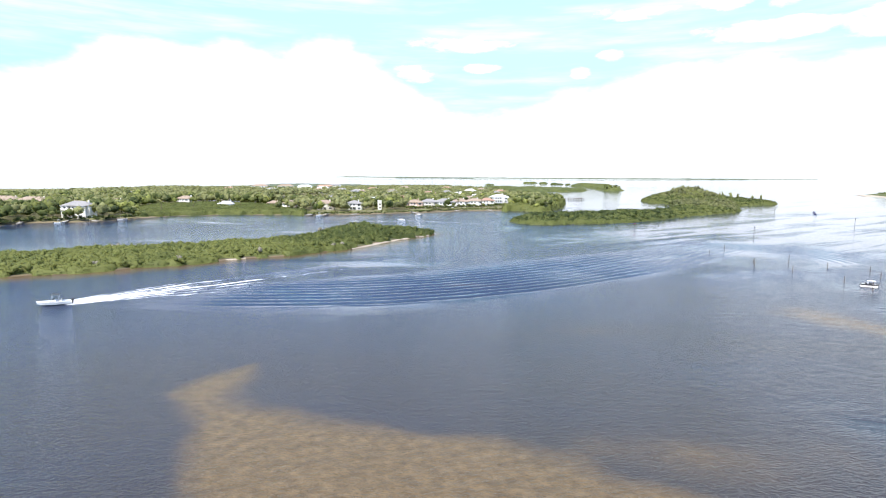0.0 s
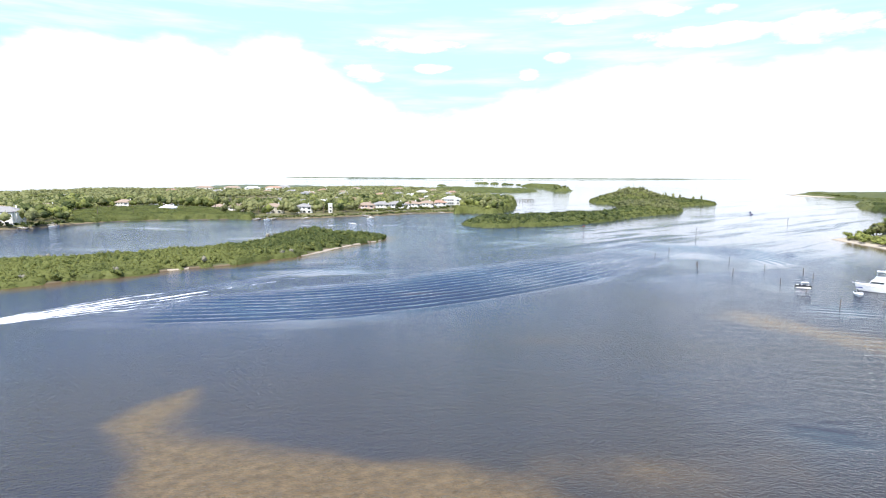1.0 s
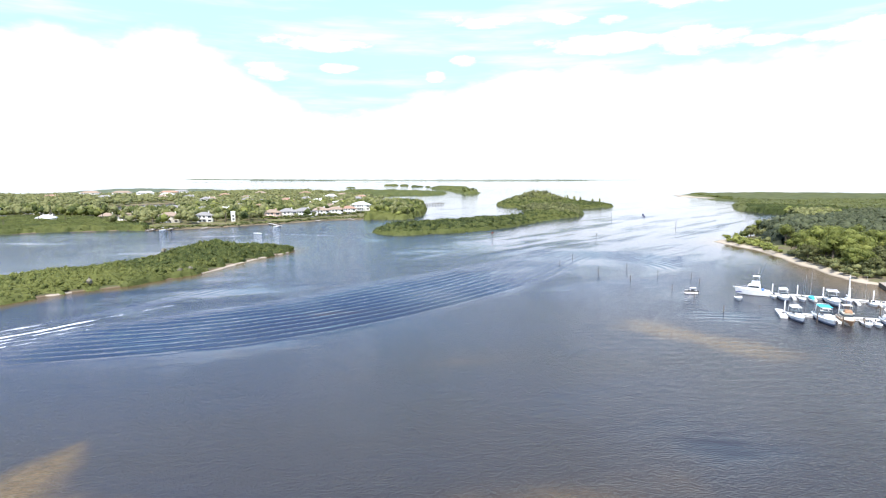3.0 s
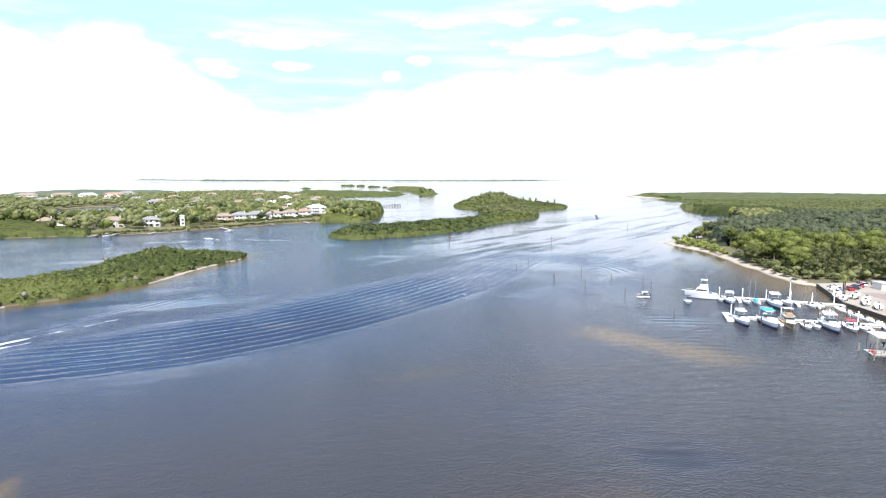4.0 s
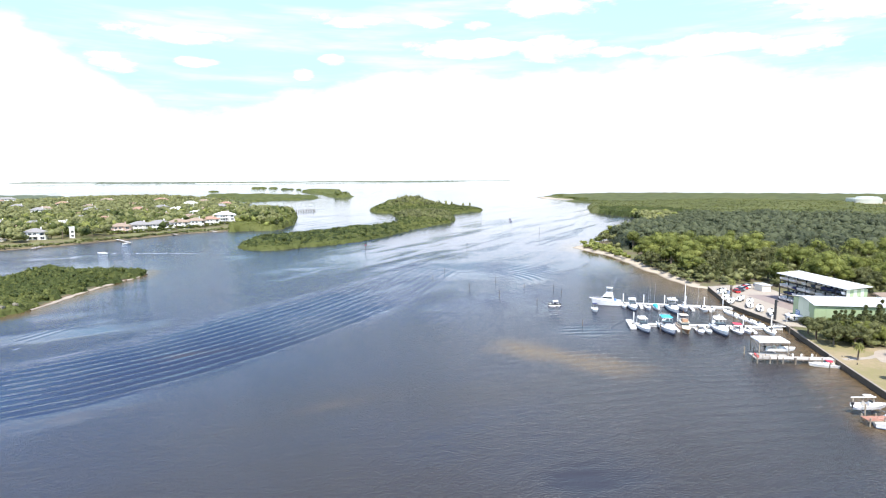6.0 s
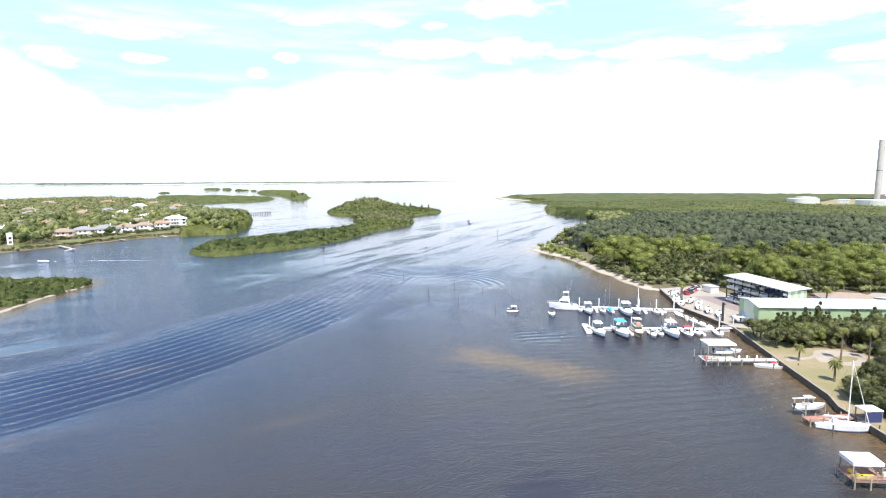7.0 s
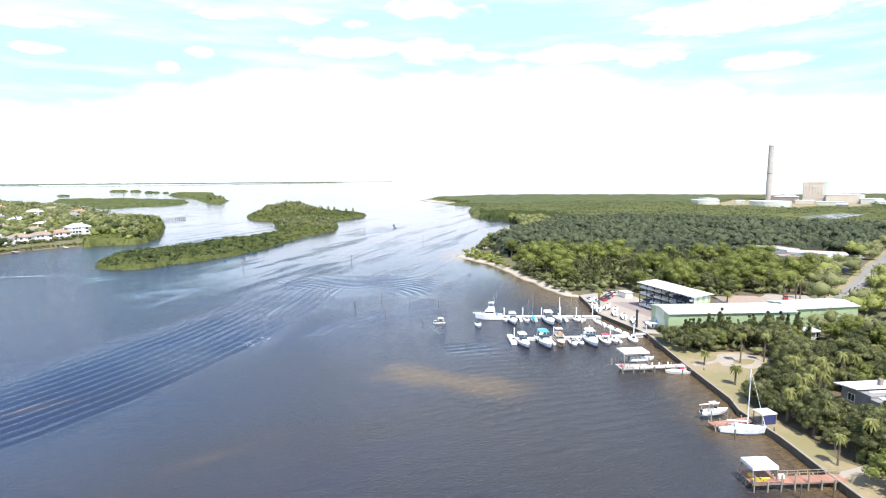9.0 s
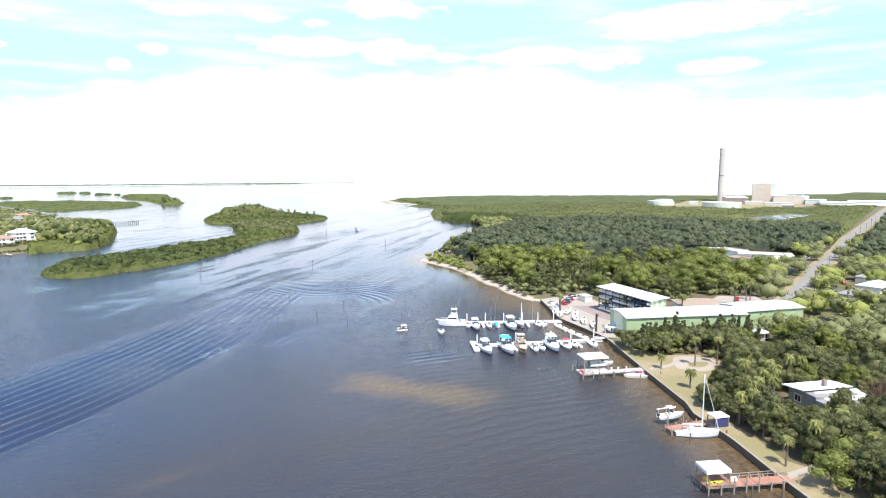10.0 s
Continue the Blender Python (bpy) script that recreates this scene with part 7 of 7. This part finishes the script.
for sx in (-1.5, 1.5):
    for sy in (-1.2, 1.2):
        part("post", rodm((sx, sy, -1.2), (sx, sy, 1.1), .14, seg=8), M["wood"], o)
for x, y in ((114.8, 50.2), (121.6, 45.6)):
    piling(x, y, 2.2, 0, None, .14, "mooring piling beside the sailboat")

# old pier posts behind the islands
o = thing("old_pier", (0, 0, 0), 0, "row of dark old pier posts in open water", "pier")
for i in range(15):
    t = i / 14
    part("post", rodm((175.6 + 36.3 * t, 780.3 + 15.4 * t, -1), (175.6 + 36.3 * t, 780.3 + 15.4 * t, 3.4 if i % 2 else 2.6), .45, seg=6), M["pile"], o)
part("walkway", boxm((204, 792.7, 2.2), (13, 1.6, .4)), M["pile"], o)


# ---- buildings ----
def hip_roof(w_, d_, z, h, over=.6, ridge=None):
    """A hipped roof with eaves, of some thickness."""
    a, b = w_ / 2 + over, d_ / 2 + over
    k = (a - b) if ridge is None else ridge
    k = max(k, .05)
    bm = bmesh.new()
    v = [bm.verts.new(p) for p in ((-a, -b, z), (a, -b, z), (a, b, z), (-a, b, z), (-k, 0, z + h), (k, 0, z + h), (-a, -b, z - .25), (a, -b, z - .25), (a, b, z - .25), (-a, b, z - .25))]
    for f in ((0, 1, 5, 4), (1, 2, 5), (2, 3, 4, 5), (3, 0, 4), (0, 6, 7, 1), (1, 7, 8, 2), (2, 8, 9, 3), (3, 9, 6, 0), (9, 8, 7, 6)):
        bm.faces.new([v[i] for i in f])
    bmesh.ops.recalc_face_normals(bm, faces=bm.faces)
    return bm


WIN = {}


def window_at(o, x, y, z, w_, h, turn=0):
    """A framed window with its own pane; the meshes are shared."""
    key = (w_, h)
    if key not in WIN:
        bm = bmesh.new()
        for s in (-1, 1):
            box(bm, (s * w_ / 2, 0, 0), (.12, .16, h + .24))
            box(bm, (0, 0, s * h / 2), (w_ - .12, .16, .12))
        box(bm, (0, 0, 0), (.08, .12, h - .12))
        f = bpy.data.meshes.new("window")
        bm.to_mesh(f)
        bm.free()
        f.materials.append(M["stuccowhite"])
        bm = boxm((0, .02, 0), (w_ - .1, .06, h - .1))
        p = bpy.data.meshes.new("pane")
        bm.to_mesh(p)
        bm.free()
        p.materials.append(M["glass"])
        WIN[key] = (f, p)
    fr = child("window", WIN[key][0], o, pose(x, y, z, 0, 0, turn))
    child("pane", WIN[key][1], fr)


def home(x, y, w_, d_, fl, rot, wall, roof, base=1.3):
    kinds = {"tile": "red tiled", "tiletan": "tan tiled", "shingle": "grey shingled", "roofwhite": "white metal"}
    tone = {"stuccowhite": "white", "stucco": "cream", "stuccopink": "pink"}
    words = {1: "single-storey", 2: "two-storey", 3: "three-storey"}
    o = thing("house", (x, y, base), rot, f"{tone[wall]} {words[fl]} stucco house with a {kinds[roof]} roof", "house", "peninsula homes")
    h = 3.0 * fl
    part("wall", boxm((0, 0, h / 2 - .3), (w_, d_, h + .6), .03), M[wall], o)
    part("roof", hip_roof(w_, d_, h, d_ * .24), M[roof], o)
    wing = part("wing", boxm((w_ * .22, -d_ / 2 - 1.2, h * .5 - .5), (w_ * .36, 2.6, h * .96), .03), M[wall], o)
    part("wing_roof", hip_roof(w_ * .36, 3.2, h * .98 - .05, 1.0, .4), M[roof], o).location = (w_ * .22, -d_ / 2 - 1.0, 0)
    for f in range(fl):
        z = 1.5 + 3.0 * f
        n_ = max(2, int(w_ * .62 / 3.2))
        for i in range(n_):
            window_at(o, -w_ * .44 + (i + .5) * w_ * .45 / n_, -d_ / 2 - .03, z, 1.7, 1.6)
        window_at(o, w_ * .22, -d_ / 2 - 2.53, z, 2.4, 1.7)
        window_at(o, w_ / 2 + .03, 0, z, 1.7, 1.6, 90)
        window_at(o, -w_ / 2 - .03, 0, z, 1.7, 1.6, 90)
        if f:
            part("balcony", boxm((-w_ * .22, -d_ / 2 - .9, 3.0 * f - .1), (w_ * .48, 1.7, .2), .02), M["stuccowhite"], o)
            bm = bmesh.new()
            box(bm, (-w_ * .22, -d_ / 2 - 1.7, 3.0 * f + .95), (w_ * .48, .08, .1))
            for i in range(7):
                box(bm, (-w_ * .22 + (i / 6 - .5) * w_ * .47, -d_ / 2 - 1.7, 3.0 * f + .5), (.08, .08, .9))
            part("balcony_rail", bm, M["stuccowhite"], o)
            for i in (-1, 0, 1):
                part("column", boxm((-w_ * .22 + i * w_ * .22, -d_ / 2 - 1.55, 1.35), (.3, .3, 2.9), .02), M["stuccowhite"], o)
    part("door", boxm((-w_ * .03, -d_ / 2 - .04, 1.05), (1.1, .08, 2.1), .01), M["glass"], o)
    part("chimney", boxm((w_ * .3, d_ * .2, h + d_ * .2), (.9, .9, 1.8), .03), M[wall], o)


for row in HOMES:
    home(*row)
# white tower beside a home
o = thing("white_tower", (-50, 511, 1.3), 15, "narrow white stair tower of a waterfront home", "tower")
part("wall", boxm((0, 0, 4), (3.2, 3.2, 8.6), .05), M["stuccowhite"], o)
part("roof", boxm((0, 0, 8.5), (3.8, 3.8, .4), .05), M["stuccowhite"], o)
for z in (2, 5):
    window_at(o, 0, -1.63, z, 1.7, 1.6)
for i, (ax, ay, bx, by) in enumerate(((-10, 456, -20, 488), (-89, 447, -85, 462), (-101, 440, -98, 454), (22, 504, 18, 515), (52, 512, 50, 525), (-66, 448, -63, 460), (-241, 365, -246, 378), (-261, 353, -268, 366), (-217, 395, -226, 401), (-223, 373, -232, 380))):
    p = deck_dock("pier", ax, ay, bx, by, 2.0, 1.1, "greywood", "small grey private pier on the peninsula", posts=4, post_h=.8, plank=.9)
    if i in (0, 1, 6, 8):
        console_boat(ax - 3.0, ay + 1, 30, 6.0, 0, "white" if i else None, label="white motor boat moored at a private pier", group="boats at piers")

# boat storage rack: frame, shelves, roof, and boats in the bays
AX = 68.4
R_ = thing("boat_rack_building", (189.4, 96.2, 1.4), AX, "open steel boat-storage rack building with a white roof", "building")
LN, DP, HT = 28.8, 7.0, 9.4
NB = 7
for i in range(NB + 1):
    x = LN * i / NB
    for y in (-.2, -DP / 2, -DP + .2):
        part("column", boxm((x, y, HT / 2), (.28, .28, HT), .02), M["steel"], R_)
for k in range(1, 4):
    z = HT * k / 4
    for y in (-.25, -DP * .5, -DP + .3):
        part("beam", boxm((LN / 2, y, z), (LN, .18, .22), .01), M["steel"], R_)
    part("shelf_arms", loft([[(0, -.2, z + .12), (LN, -.2, z + .12), (LN, -.4, z + .12), (0, -.4, z + .12)], [(0, -.2, z + .18), (LN, -.2, z + .18), (LN, -.4, z + .18), (0, -.4, z + .18)]]), M["steel"], R_)
bm = loft([[(-1.0, .9, HT + .25), (LN + .8, .9, HT + .25), (LN + .8, .9, HT + .05), (-1.0, .9, HT + .05)], [(-1.0, -DP - .9, HT + .9), (LN + .8, -DP - .9, HT + .9), (LN + .8, -DP - .9, HT + .7), (-1.0, -DP - .9, HT + .7)]])
part("roof", bm, M["roofgrey"], R_, "white ribbed metal roof")
for i in range(26):
    x = -.9 + (LN + 1.6) * i / 25
    part("rib", rodm((x, .9, HT + .27), (x, -DP - .9, HT + .92), .04, seg=4), M["roofgrey"], R_)
bm = boxm((LN / 2, -DP - .05, HT / 2), (LN, .1, HT))
part("back_wall", bm, M["green"], R_)
for i in range(6):
    part("end_panel", boxm((-.12, -DP * (i + .5) / 6, HT / 2), (.1, DP / 6 - .04, HT), .01), M["greenpale" if i % 2 == 0 else "green"], R_)
for lv in range(4):
    for b_ in range(NB * 2):
        if rng.uniform() < .12:
            continue
        x, z = LN * (b_ + .5) / (NB * 2), HT * lv / 4 + .55
        mm = R_.matrix_basis @ pose(x, -2.3, z, 0, 0, 90)
        o = thing("stored_boat", tuple(mm.translation), AX + 90, "small motor boat stored in a rack bay", "boat", "boats in the rack")
        part("hull", hull_bm(5.6, 1.75, .62, .2, .6, .3), M[("white", "white", "navy", "cream", "white", "boot")[int(rng.integers(6))]], o)
        part("console", shell(-.4, .5, .7, .6, .75, .5, .2), M["white"], o)
        outboard(o, -2.8, 0, .45)

# long green metal building
G = thing("metal_warehouse", (170.1, 94.5, 1.3), -36.6, "long green sheet-metal warehouse with a low white roof", "building")


def warehouse(o, L, W, eave, rise, x0=0.0, y0=0.0):
    for i in range(int(L / 3)):
        part("wall_panel", boxm((x0 + (i + .5) * 3, y0, eave / 2), (2.97, .16, eave), .02), M["green"], o)
        part("back_panel", boxm((x0 + (i + .5) * 3, y0 + W, eave / 2), (2.97, .16, eave), .02), M["green"], o)
    n_ = 4
    for i in range(n_):
        y = y0 + W * (i + .5) / n_
        top_ = eave + rise * (1 - abs(y - y0 - W / 2) / (W / 2)) - .1
        part("gable_panel", boxm((x0 - .02, y, top_ / 2), (.16, W / n_ - .04, top_), .02), M["greenpale" if i in (1, 2) else "green"], o)
        part("gable_panel", boxm((x0 + L, y, top_ / 2), (.16, W / n_ - .04, top_), .02), M["green"], o)
    a, b, c = y0 - .5, y0 + W / 2, y0 + W + .5
    rings = [[(x, a, eave + .05), (x, b, eave + rise + .05), (x, c, eave + .05), (x, c, eave - .1), (x, b, eave + rise - .1), (x, a, eave - .1)] for x in (x0 - .5, x0 + L + .5)]
    bm = loft(rings)
    part("roof", bm, M["roofgrey"], o, "pale grey ribbed metal roof")
    for i in range(int(L / 1.5)):
        x = x0 + i * 1.5
        part("rib", rodm((x, a, eave + .06), (x, b, eave + rise + .06), .035, seg=4), M["roofgrey"], o)
        part("rib", rodm((x, b, eave + rise + .06), (x, c, eave + .06), .035, seg=4), M["roofgrey"], o)
    part("gutter", boxm((x0 + L / 2, a - .06, eave - .05), (L + 1, .14, .16), .02), M["roofgrey"], o)


warehouse(G, 42, 13, 7.2, 1.0)
part("sliding_door", boxm((-.14, 4.2, 2.3), (.1, 3.6, 4.6), .02), M["greenpale"], G, "pale sliding door")
part("notice_board", boxm((-.2, 9.6, 2.6), (.06, 2.6, 1.8), .02), M["bluepaint"], G, "blue and white notice board")
for i in range(3):
    part("notice_bar", boxm((-.24, 9.6, 2.1 + i * .5), (.02, 2.1, .22)), M["white"], G, "plain white bar")
G2 = thing("metal_warehouse", (205.5, 70.5, 1.3), -30, "second green metal warehouse with a white roof", "building")
warehouse(G2, 24, 12, 7.6, .9)

# small buildings of the yard
o = thing("yard_shed", (211, 136, 1.4), 66, "small cream flat-roofed yard shed", "shed")
part("wall", boxm((0, 0, 1.2), (5, 3.4, 2.4), .03), M["stucco"], o)
part("roof", boxm((0, 0, 2.5), (5.6, 4.0, .2), .03), M["roofgrey"], o)
window_at(o, -1.2, -1.73, 1.4, 1.7, 1.6)
part("door", boxm((1.4, -1.74, 1.05), (1.0, .08, 2.1), .01), M["glass"], o)
o = thing("hoist_post", (171.2, 106.4, 1.3), 0, "tall dark steel hoist post at the quay", "post")
part("post", boxm((0, 0, 3.1), (.55, .55, 6.4), .04), M["steel"], o)
part("bracket", boxm((.5, 0, 5.6), (1.2, .3, .35), .03), M["steel"], o)
o = thing("gangway", (167.6, 100.9, 1.0), 150, "white aluminium gangway sloping to the floating dock", "gangway")
bm = bmesh.new()
box(bm, (1.8, 0, 0), (4.0, 1.2, .1), .02)
for s in (-.6, .6):
    box(bm, (1.8, s, .55), (4.0, .06, .08))
    for i in range(5):
        box(bm, (i * .95, s, .28), (.05, .05, .55))
part("ramp", bm, M["floatdock"], o)
o = thing("ramp_roof", (173.5, 100.8, 1.4), 128, "low white sloping metal shelter by the seawall", "shelter")
part("roof", boxm((0, 0, 2.2), (6.5, 2.4, .12), .02), M["roofwhite"], o)
for sx in (-3, 3):
    for sy in (-1, 1):
        part("post", boxm((sx, sy, 1.1), (.14, .14, 2.2)), M["floatdock"], o)

# tan-roofed building, white-roofed house, roadside homes
o = thing("office_building", (228, 95, 1.3), -48, "low cream building with a tan shingled roof", "building")
part("wall", boxm((0, 0, 1.6), (17, 10, 3.2), .03), M["stucco"], o)
part("roof", hip_roof(17, 10, 3.2, 1.8, .8), M["tiletan"], o)
for i in range(5):
    window_at(o, -6.5 + 3.2 * i, -5.03, 1.8, 1.7, 1.6)
part("door", boxm((7.6, -5.04, 1.05), (1.0, .08, 2.1), .01), M["glass"], o)
o = thing("white_roofed_house", (151.0, 35.6, 1.2), -33, "house with a bright white low-pitched metal roof among trees", "house")
# grey walls: dark porch screens and the roof's shade in one colour
part("wall", boxm((0, 0, 2.3), (11, 7.5, 4.6), .03), M["shingle"], o)
part("lower_wall", boxm((-1.0, -4.6, 2.0), (9.0, 3.0, 4.0), .03), M["shingle"], o)


def shed_roof(par, x0, x1, y0, y1, za, zb, n_):
    bm = loft([[(x0, y0, za), (x1, y0, za), (x1, y0, za - .2), (x0, y0, za - .2)], [(x0, y1, zb), (x1, y1, zb), (x1, y1, zb - .2), (x0, y1, zb - .2)]])
    part("roof", bm, M["roofwhite"], par, "white metal roof")
    for i in range(n_):
        x = x0 + (x1 - x0) * (i + .5) / n_
        part("rib", rodm((x, y0, za + .01), (x, y1, zb + .01), .03, seg=4), M["roofwhite"], par)


shed_roof(o, -6.6, 6.6, -1.2, 4.9, 5.3, 4.6, 20)
shed_roof(o, -3.6, 7.6, -1.25, -7.0, 4.75, 3.75, 17)
part("chimney", boxm((1.0, .8, 5.7), (.8, .8, 1.6), .03), M["concrete"], o, "grey metal chimney")
for i in range(4):
    window_at(o, -4.2 + 2.4 * i, -6.13, 2.2, 1.7, 1.6)
for sx in (-6.2, -2, 2, 6.2):
    part("porch_post", boxm((sx, -6.8, 2.0), (.16, .16, 4.0), .01), M["stuccowhite"], o)
window_at(o, -5.53, 1, 2.6, 1.7, 1.6, 90)
for x, y, w_, d_, rot, wl, rf in ((296, 56, 13, 9, -12, "stucco", "shingle"), (326, 54, 15, 9, -10, "stuccowhite", "roofwhite"), (338, 122, 12, 9, 20, "stucco", "tiletan"), (317, 144, 12, 8, 20, "stuccowhite", "roofwhite"),
                                  (352, 60, 14, 9, -8, "stucco", "shingle"), (200.5, 64.5, 4, 3.5, -30, "stucco", "roofwhite"), (372, 62, 14, 9, -8, "stuccowhite", "tiletan"), (455, 290, 12, 9, 10, "stuccowhite", "roofwhite")):
    o = thing("bungalow", (x, y, 1.3), rot, "low single-storey bungalow among trees by the road", "house", "roadside homes")
    part("wall", boxm((0, 0, 1.3), (w_, d_, 3.2), .03), M[wl], o)
    part("roof", hip_roof(w_, d_, 2.9, d_ * .22, .7), M[rf], o)
    for i in range(3):
        window_at(o, -w_ * .35 + i * w_ * .3, -d_ / 2 - .03, 1.6, 1.7, 1.6)
    part("door", boxm((w_ * .42, -d_ / 2 - .04, 1.05), (1.0, .08, 2.1), .01), M["glass"], o)
for x, y, L, W, rot, rf in ((408, 156, 42, 9, 68, "roofgrey"), (396, 122, 30, 9, 112, "roofgrey"), (372, 150, 16, 9, 62, "shingle"), (384, 108, 14, 8, 20, "roofwhite"), (368, 128, 12, 8, 62, "tiletan")):
    o = thing("shop_row", (x, y, 1.4), rot, "long low shop row with a pale flat roof", "building", "roadside shops")
    part("wall", boxm((0, 0, 2.0), (L, W, 4.0), .03), M["stucco"], o)
    part("roof", boxm((0, 0, 4.15), (L + 1.2, W + 1.4, .3), .04), M[rf], o)
    part("parapet", boxm((0, -W / 2 - .3, 4.5), (L + .8, .2, .7), .02), M["stuccopink"], o)
    for i in range(int(L / 4)):
        window_at(o, -L / 2 + 2 + i * 4, -W / 2 - .03, 1.6, 2.4, 1.7)


# ---- cars ----
def car(x, y, rot, paint, label, z=1.5):
    o = thing("car", (x, y, z), rot, label, "car", "parked cars")
    prof = [(-2.2, .35), (2.2, .35), (2.2, .75), (1.1, .92), (-2.1, .95)]
    part("body", loft([[(px, -.86, pz) for px, pz in prof], [(px, .86, pz) for px, pz in prof]]), M[paint], o)
    part("cabin", shell(-1.9, 1.0, 1.6, 1.5, .58, .92, .75, .84, .45), M["glass"], o)
    part("roof", boxm((-.6, 0, 1.5), (1.5, 1.3, .06), .02), M[paint], o)
    for sx in (-1.35, 1.35):
        for sy in (-.82, .82):
            part("wheel", rodm((sx, sy - .1, .33), (sx, sy + .1, .33), .33, seg=12), M["rubber"], o)
    for sy in (-.6, .6):
        part("headlight", boxm((2.2, sy, .68), (.06, .3, .14), .01), M["white"], o)


for x, y, a, p in ((198.5, 138.5, 60, "red"), (202, 139.5, 60, "steel"), (204.5, 140.5, 62, "silver"), (207.5, 141.5, 62, "red"), (210.5, 142.5, 62, "white"), (213, 144, 62, "black"), (195, 142, 60, "silver"), (216, 141, 62, "bluepaint"),
                   (258, 91, 20, "red"), (240, 104.5, 70, "bluepaint"), (246, 97.5, -20, "white"), (376, 86, 8, "black"), (310, 67.5, 80, "bluepaint"), (335, 68, 30, "red"),
                   (366, 140, 60, "white"), (370, 146, 60, "silver"), (362, 133, 60, "red"), (384, 132, 150, "white"), (388, 140, 150, "silver"), (390, 146, 150, "black")):
    words = {"red": "red", "steel": "dark grey", "silver": "silver", "white": "white", "black": "black", "bluepaint": "blue"}[p]
    car(x, y, a, p, f"{words} car parked on the pale ground", 1.46)

# ---- power plant ----
o = thing("power_plant_chimney", (1312, 492, 0), 0, "tall tapered pale concrete power-plant chimney", "chimney")
part("shaft", rodm((0, 0, 0), (0, 0, 117), 5.4, 5.0, 32), M["stack"], o)
part("rim", rodm((0, 0, 115.5), (0, 0, 118), 5.2, 5.2, 32), M["stack"], o)
for z in (58,):
    part("platform", rodm((0, 0, z), (0, 0, z + .8), 5.8 - z * .006, seg=32), M["steel"], o, "dark maintenance ring")
o = thing("boiler_house", (1290, 402, 1.5), 17, "tall boxy tan power-plant boiler house", "building")
part("main_block", boxm((0, 0, 20), (30, 34, 40), .5), M["plant"], o)
part("side_block", boxm((-2, -21.5, 20), (25, 9, 40.6), .5), M["tankwhite"], o)
part("penthouse", boxm((4, -6, 41.0), (12, 14, 2.4), .3), M["plant"], o)
for i in range(7):
    part("column", boxm((-15.3, -15 + i * 5, 20), (.8, .9, 40), .1), M["plant"], o)
for z in (9, 19, 29, 38):
    part("cladding_band", boxm((-15.2, 0, z), (.5, 34, .8), .1), M["plant"], o)
for x, y, sx, sy, sz, m_ in ((1280, 345, 40, 60, 15, "plant"), (1270, 300, 26, 34, 9, "tankwhite"), (1235, 430, 26, 40, 11, "concrete"), (1290, 455, 30, 44, 12, "concrete"), (1195, 385, 20, 30, 6, "plant"), (1180, 340, 14, 40, 5, "tankwhite"),
                             (1240, 260, 60, 50, 6, "roofwhite"), (1300, 220, 80, 60, 7, "roofwhite"), (1120, 470, 30, 14, 5, "tankwhite"), (1100, 300, 30, 16, 5, "concrete")):
    o = thing("plant_building", (x, y, 1.5), 17, "low pale industrial building of the power plant", "building", "plant buildings")
    part("wall", boxm((0, 0, sz / 2), (sx, sy, sz), .2), M[m_], o)
    part("roof", boxm((0, 0, sz + .2), (sx + 1, sy + 1, .6), .1), M["roofwhite"], o)
    for i in range(4):
        part("vent", boxm((sx * .1, -sy * .36 + i * sy * .24, sz + 1.1), (3, 2.4, 1.6), .1), M["alu"], o)
for x, y, rd, h in ((1068, 512, 25, 8.0), (1042, 388, 31, 9.5), (1150, 545, 18, 8)):
    o = thing("storage_tank", (x, y, 1.4), 0, "wide pale cylindrical oil storage tank", "tank", "oil tanks")
    part("shell", rodm((0, 0, 0), (0, 0, h), rd, rd, 48), M["tankwhite"], o, smooth=False)
    part("roof", rodm((0, 0, h), (0, 0, h + 1.0), rd * 1.005, rd * .1, 48), M["tankwhite"], o)
    for z in (h * .33, h * .66):
        part("ring_girder", rodm((0, 0, z), (0, 0, z + .3), rd + .25, rd + .25, 48), M["tankwhite"], o)
    part("stairway", boxm((-rd - .6, 0, h / 2), (1.0, 2.0, h), .1), M["alu"], o)
# power poles along the road
for i in range(9):
    x = 300 + 60 * i
    y = float(np.interp(x, [p[0] for p in ROAD], [p[1] for p in ROAD])) - 6.5
    o = thing("utility_pole", (x, y, 1.3), 8, "wooden utility pole with a crossarm beside the road", "pole", "utility poles")
    part("pole", rodm((0, 0, -.4), (0, 0, 9.5), .16, .11, 8), M["bark"], o)
    part("crossarm", boxm((0, 0, 8.9), (.14, 2.4, .14), .01), M["wood"], o)
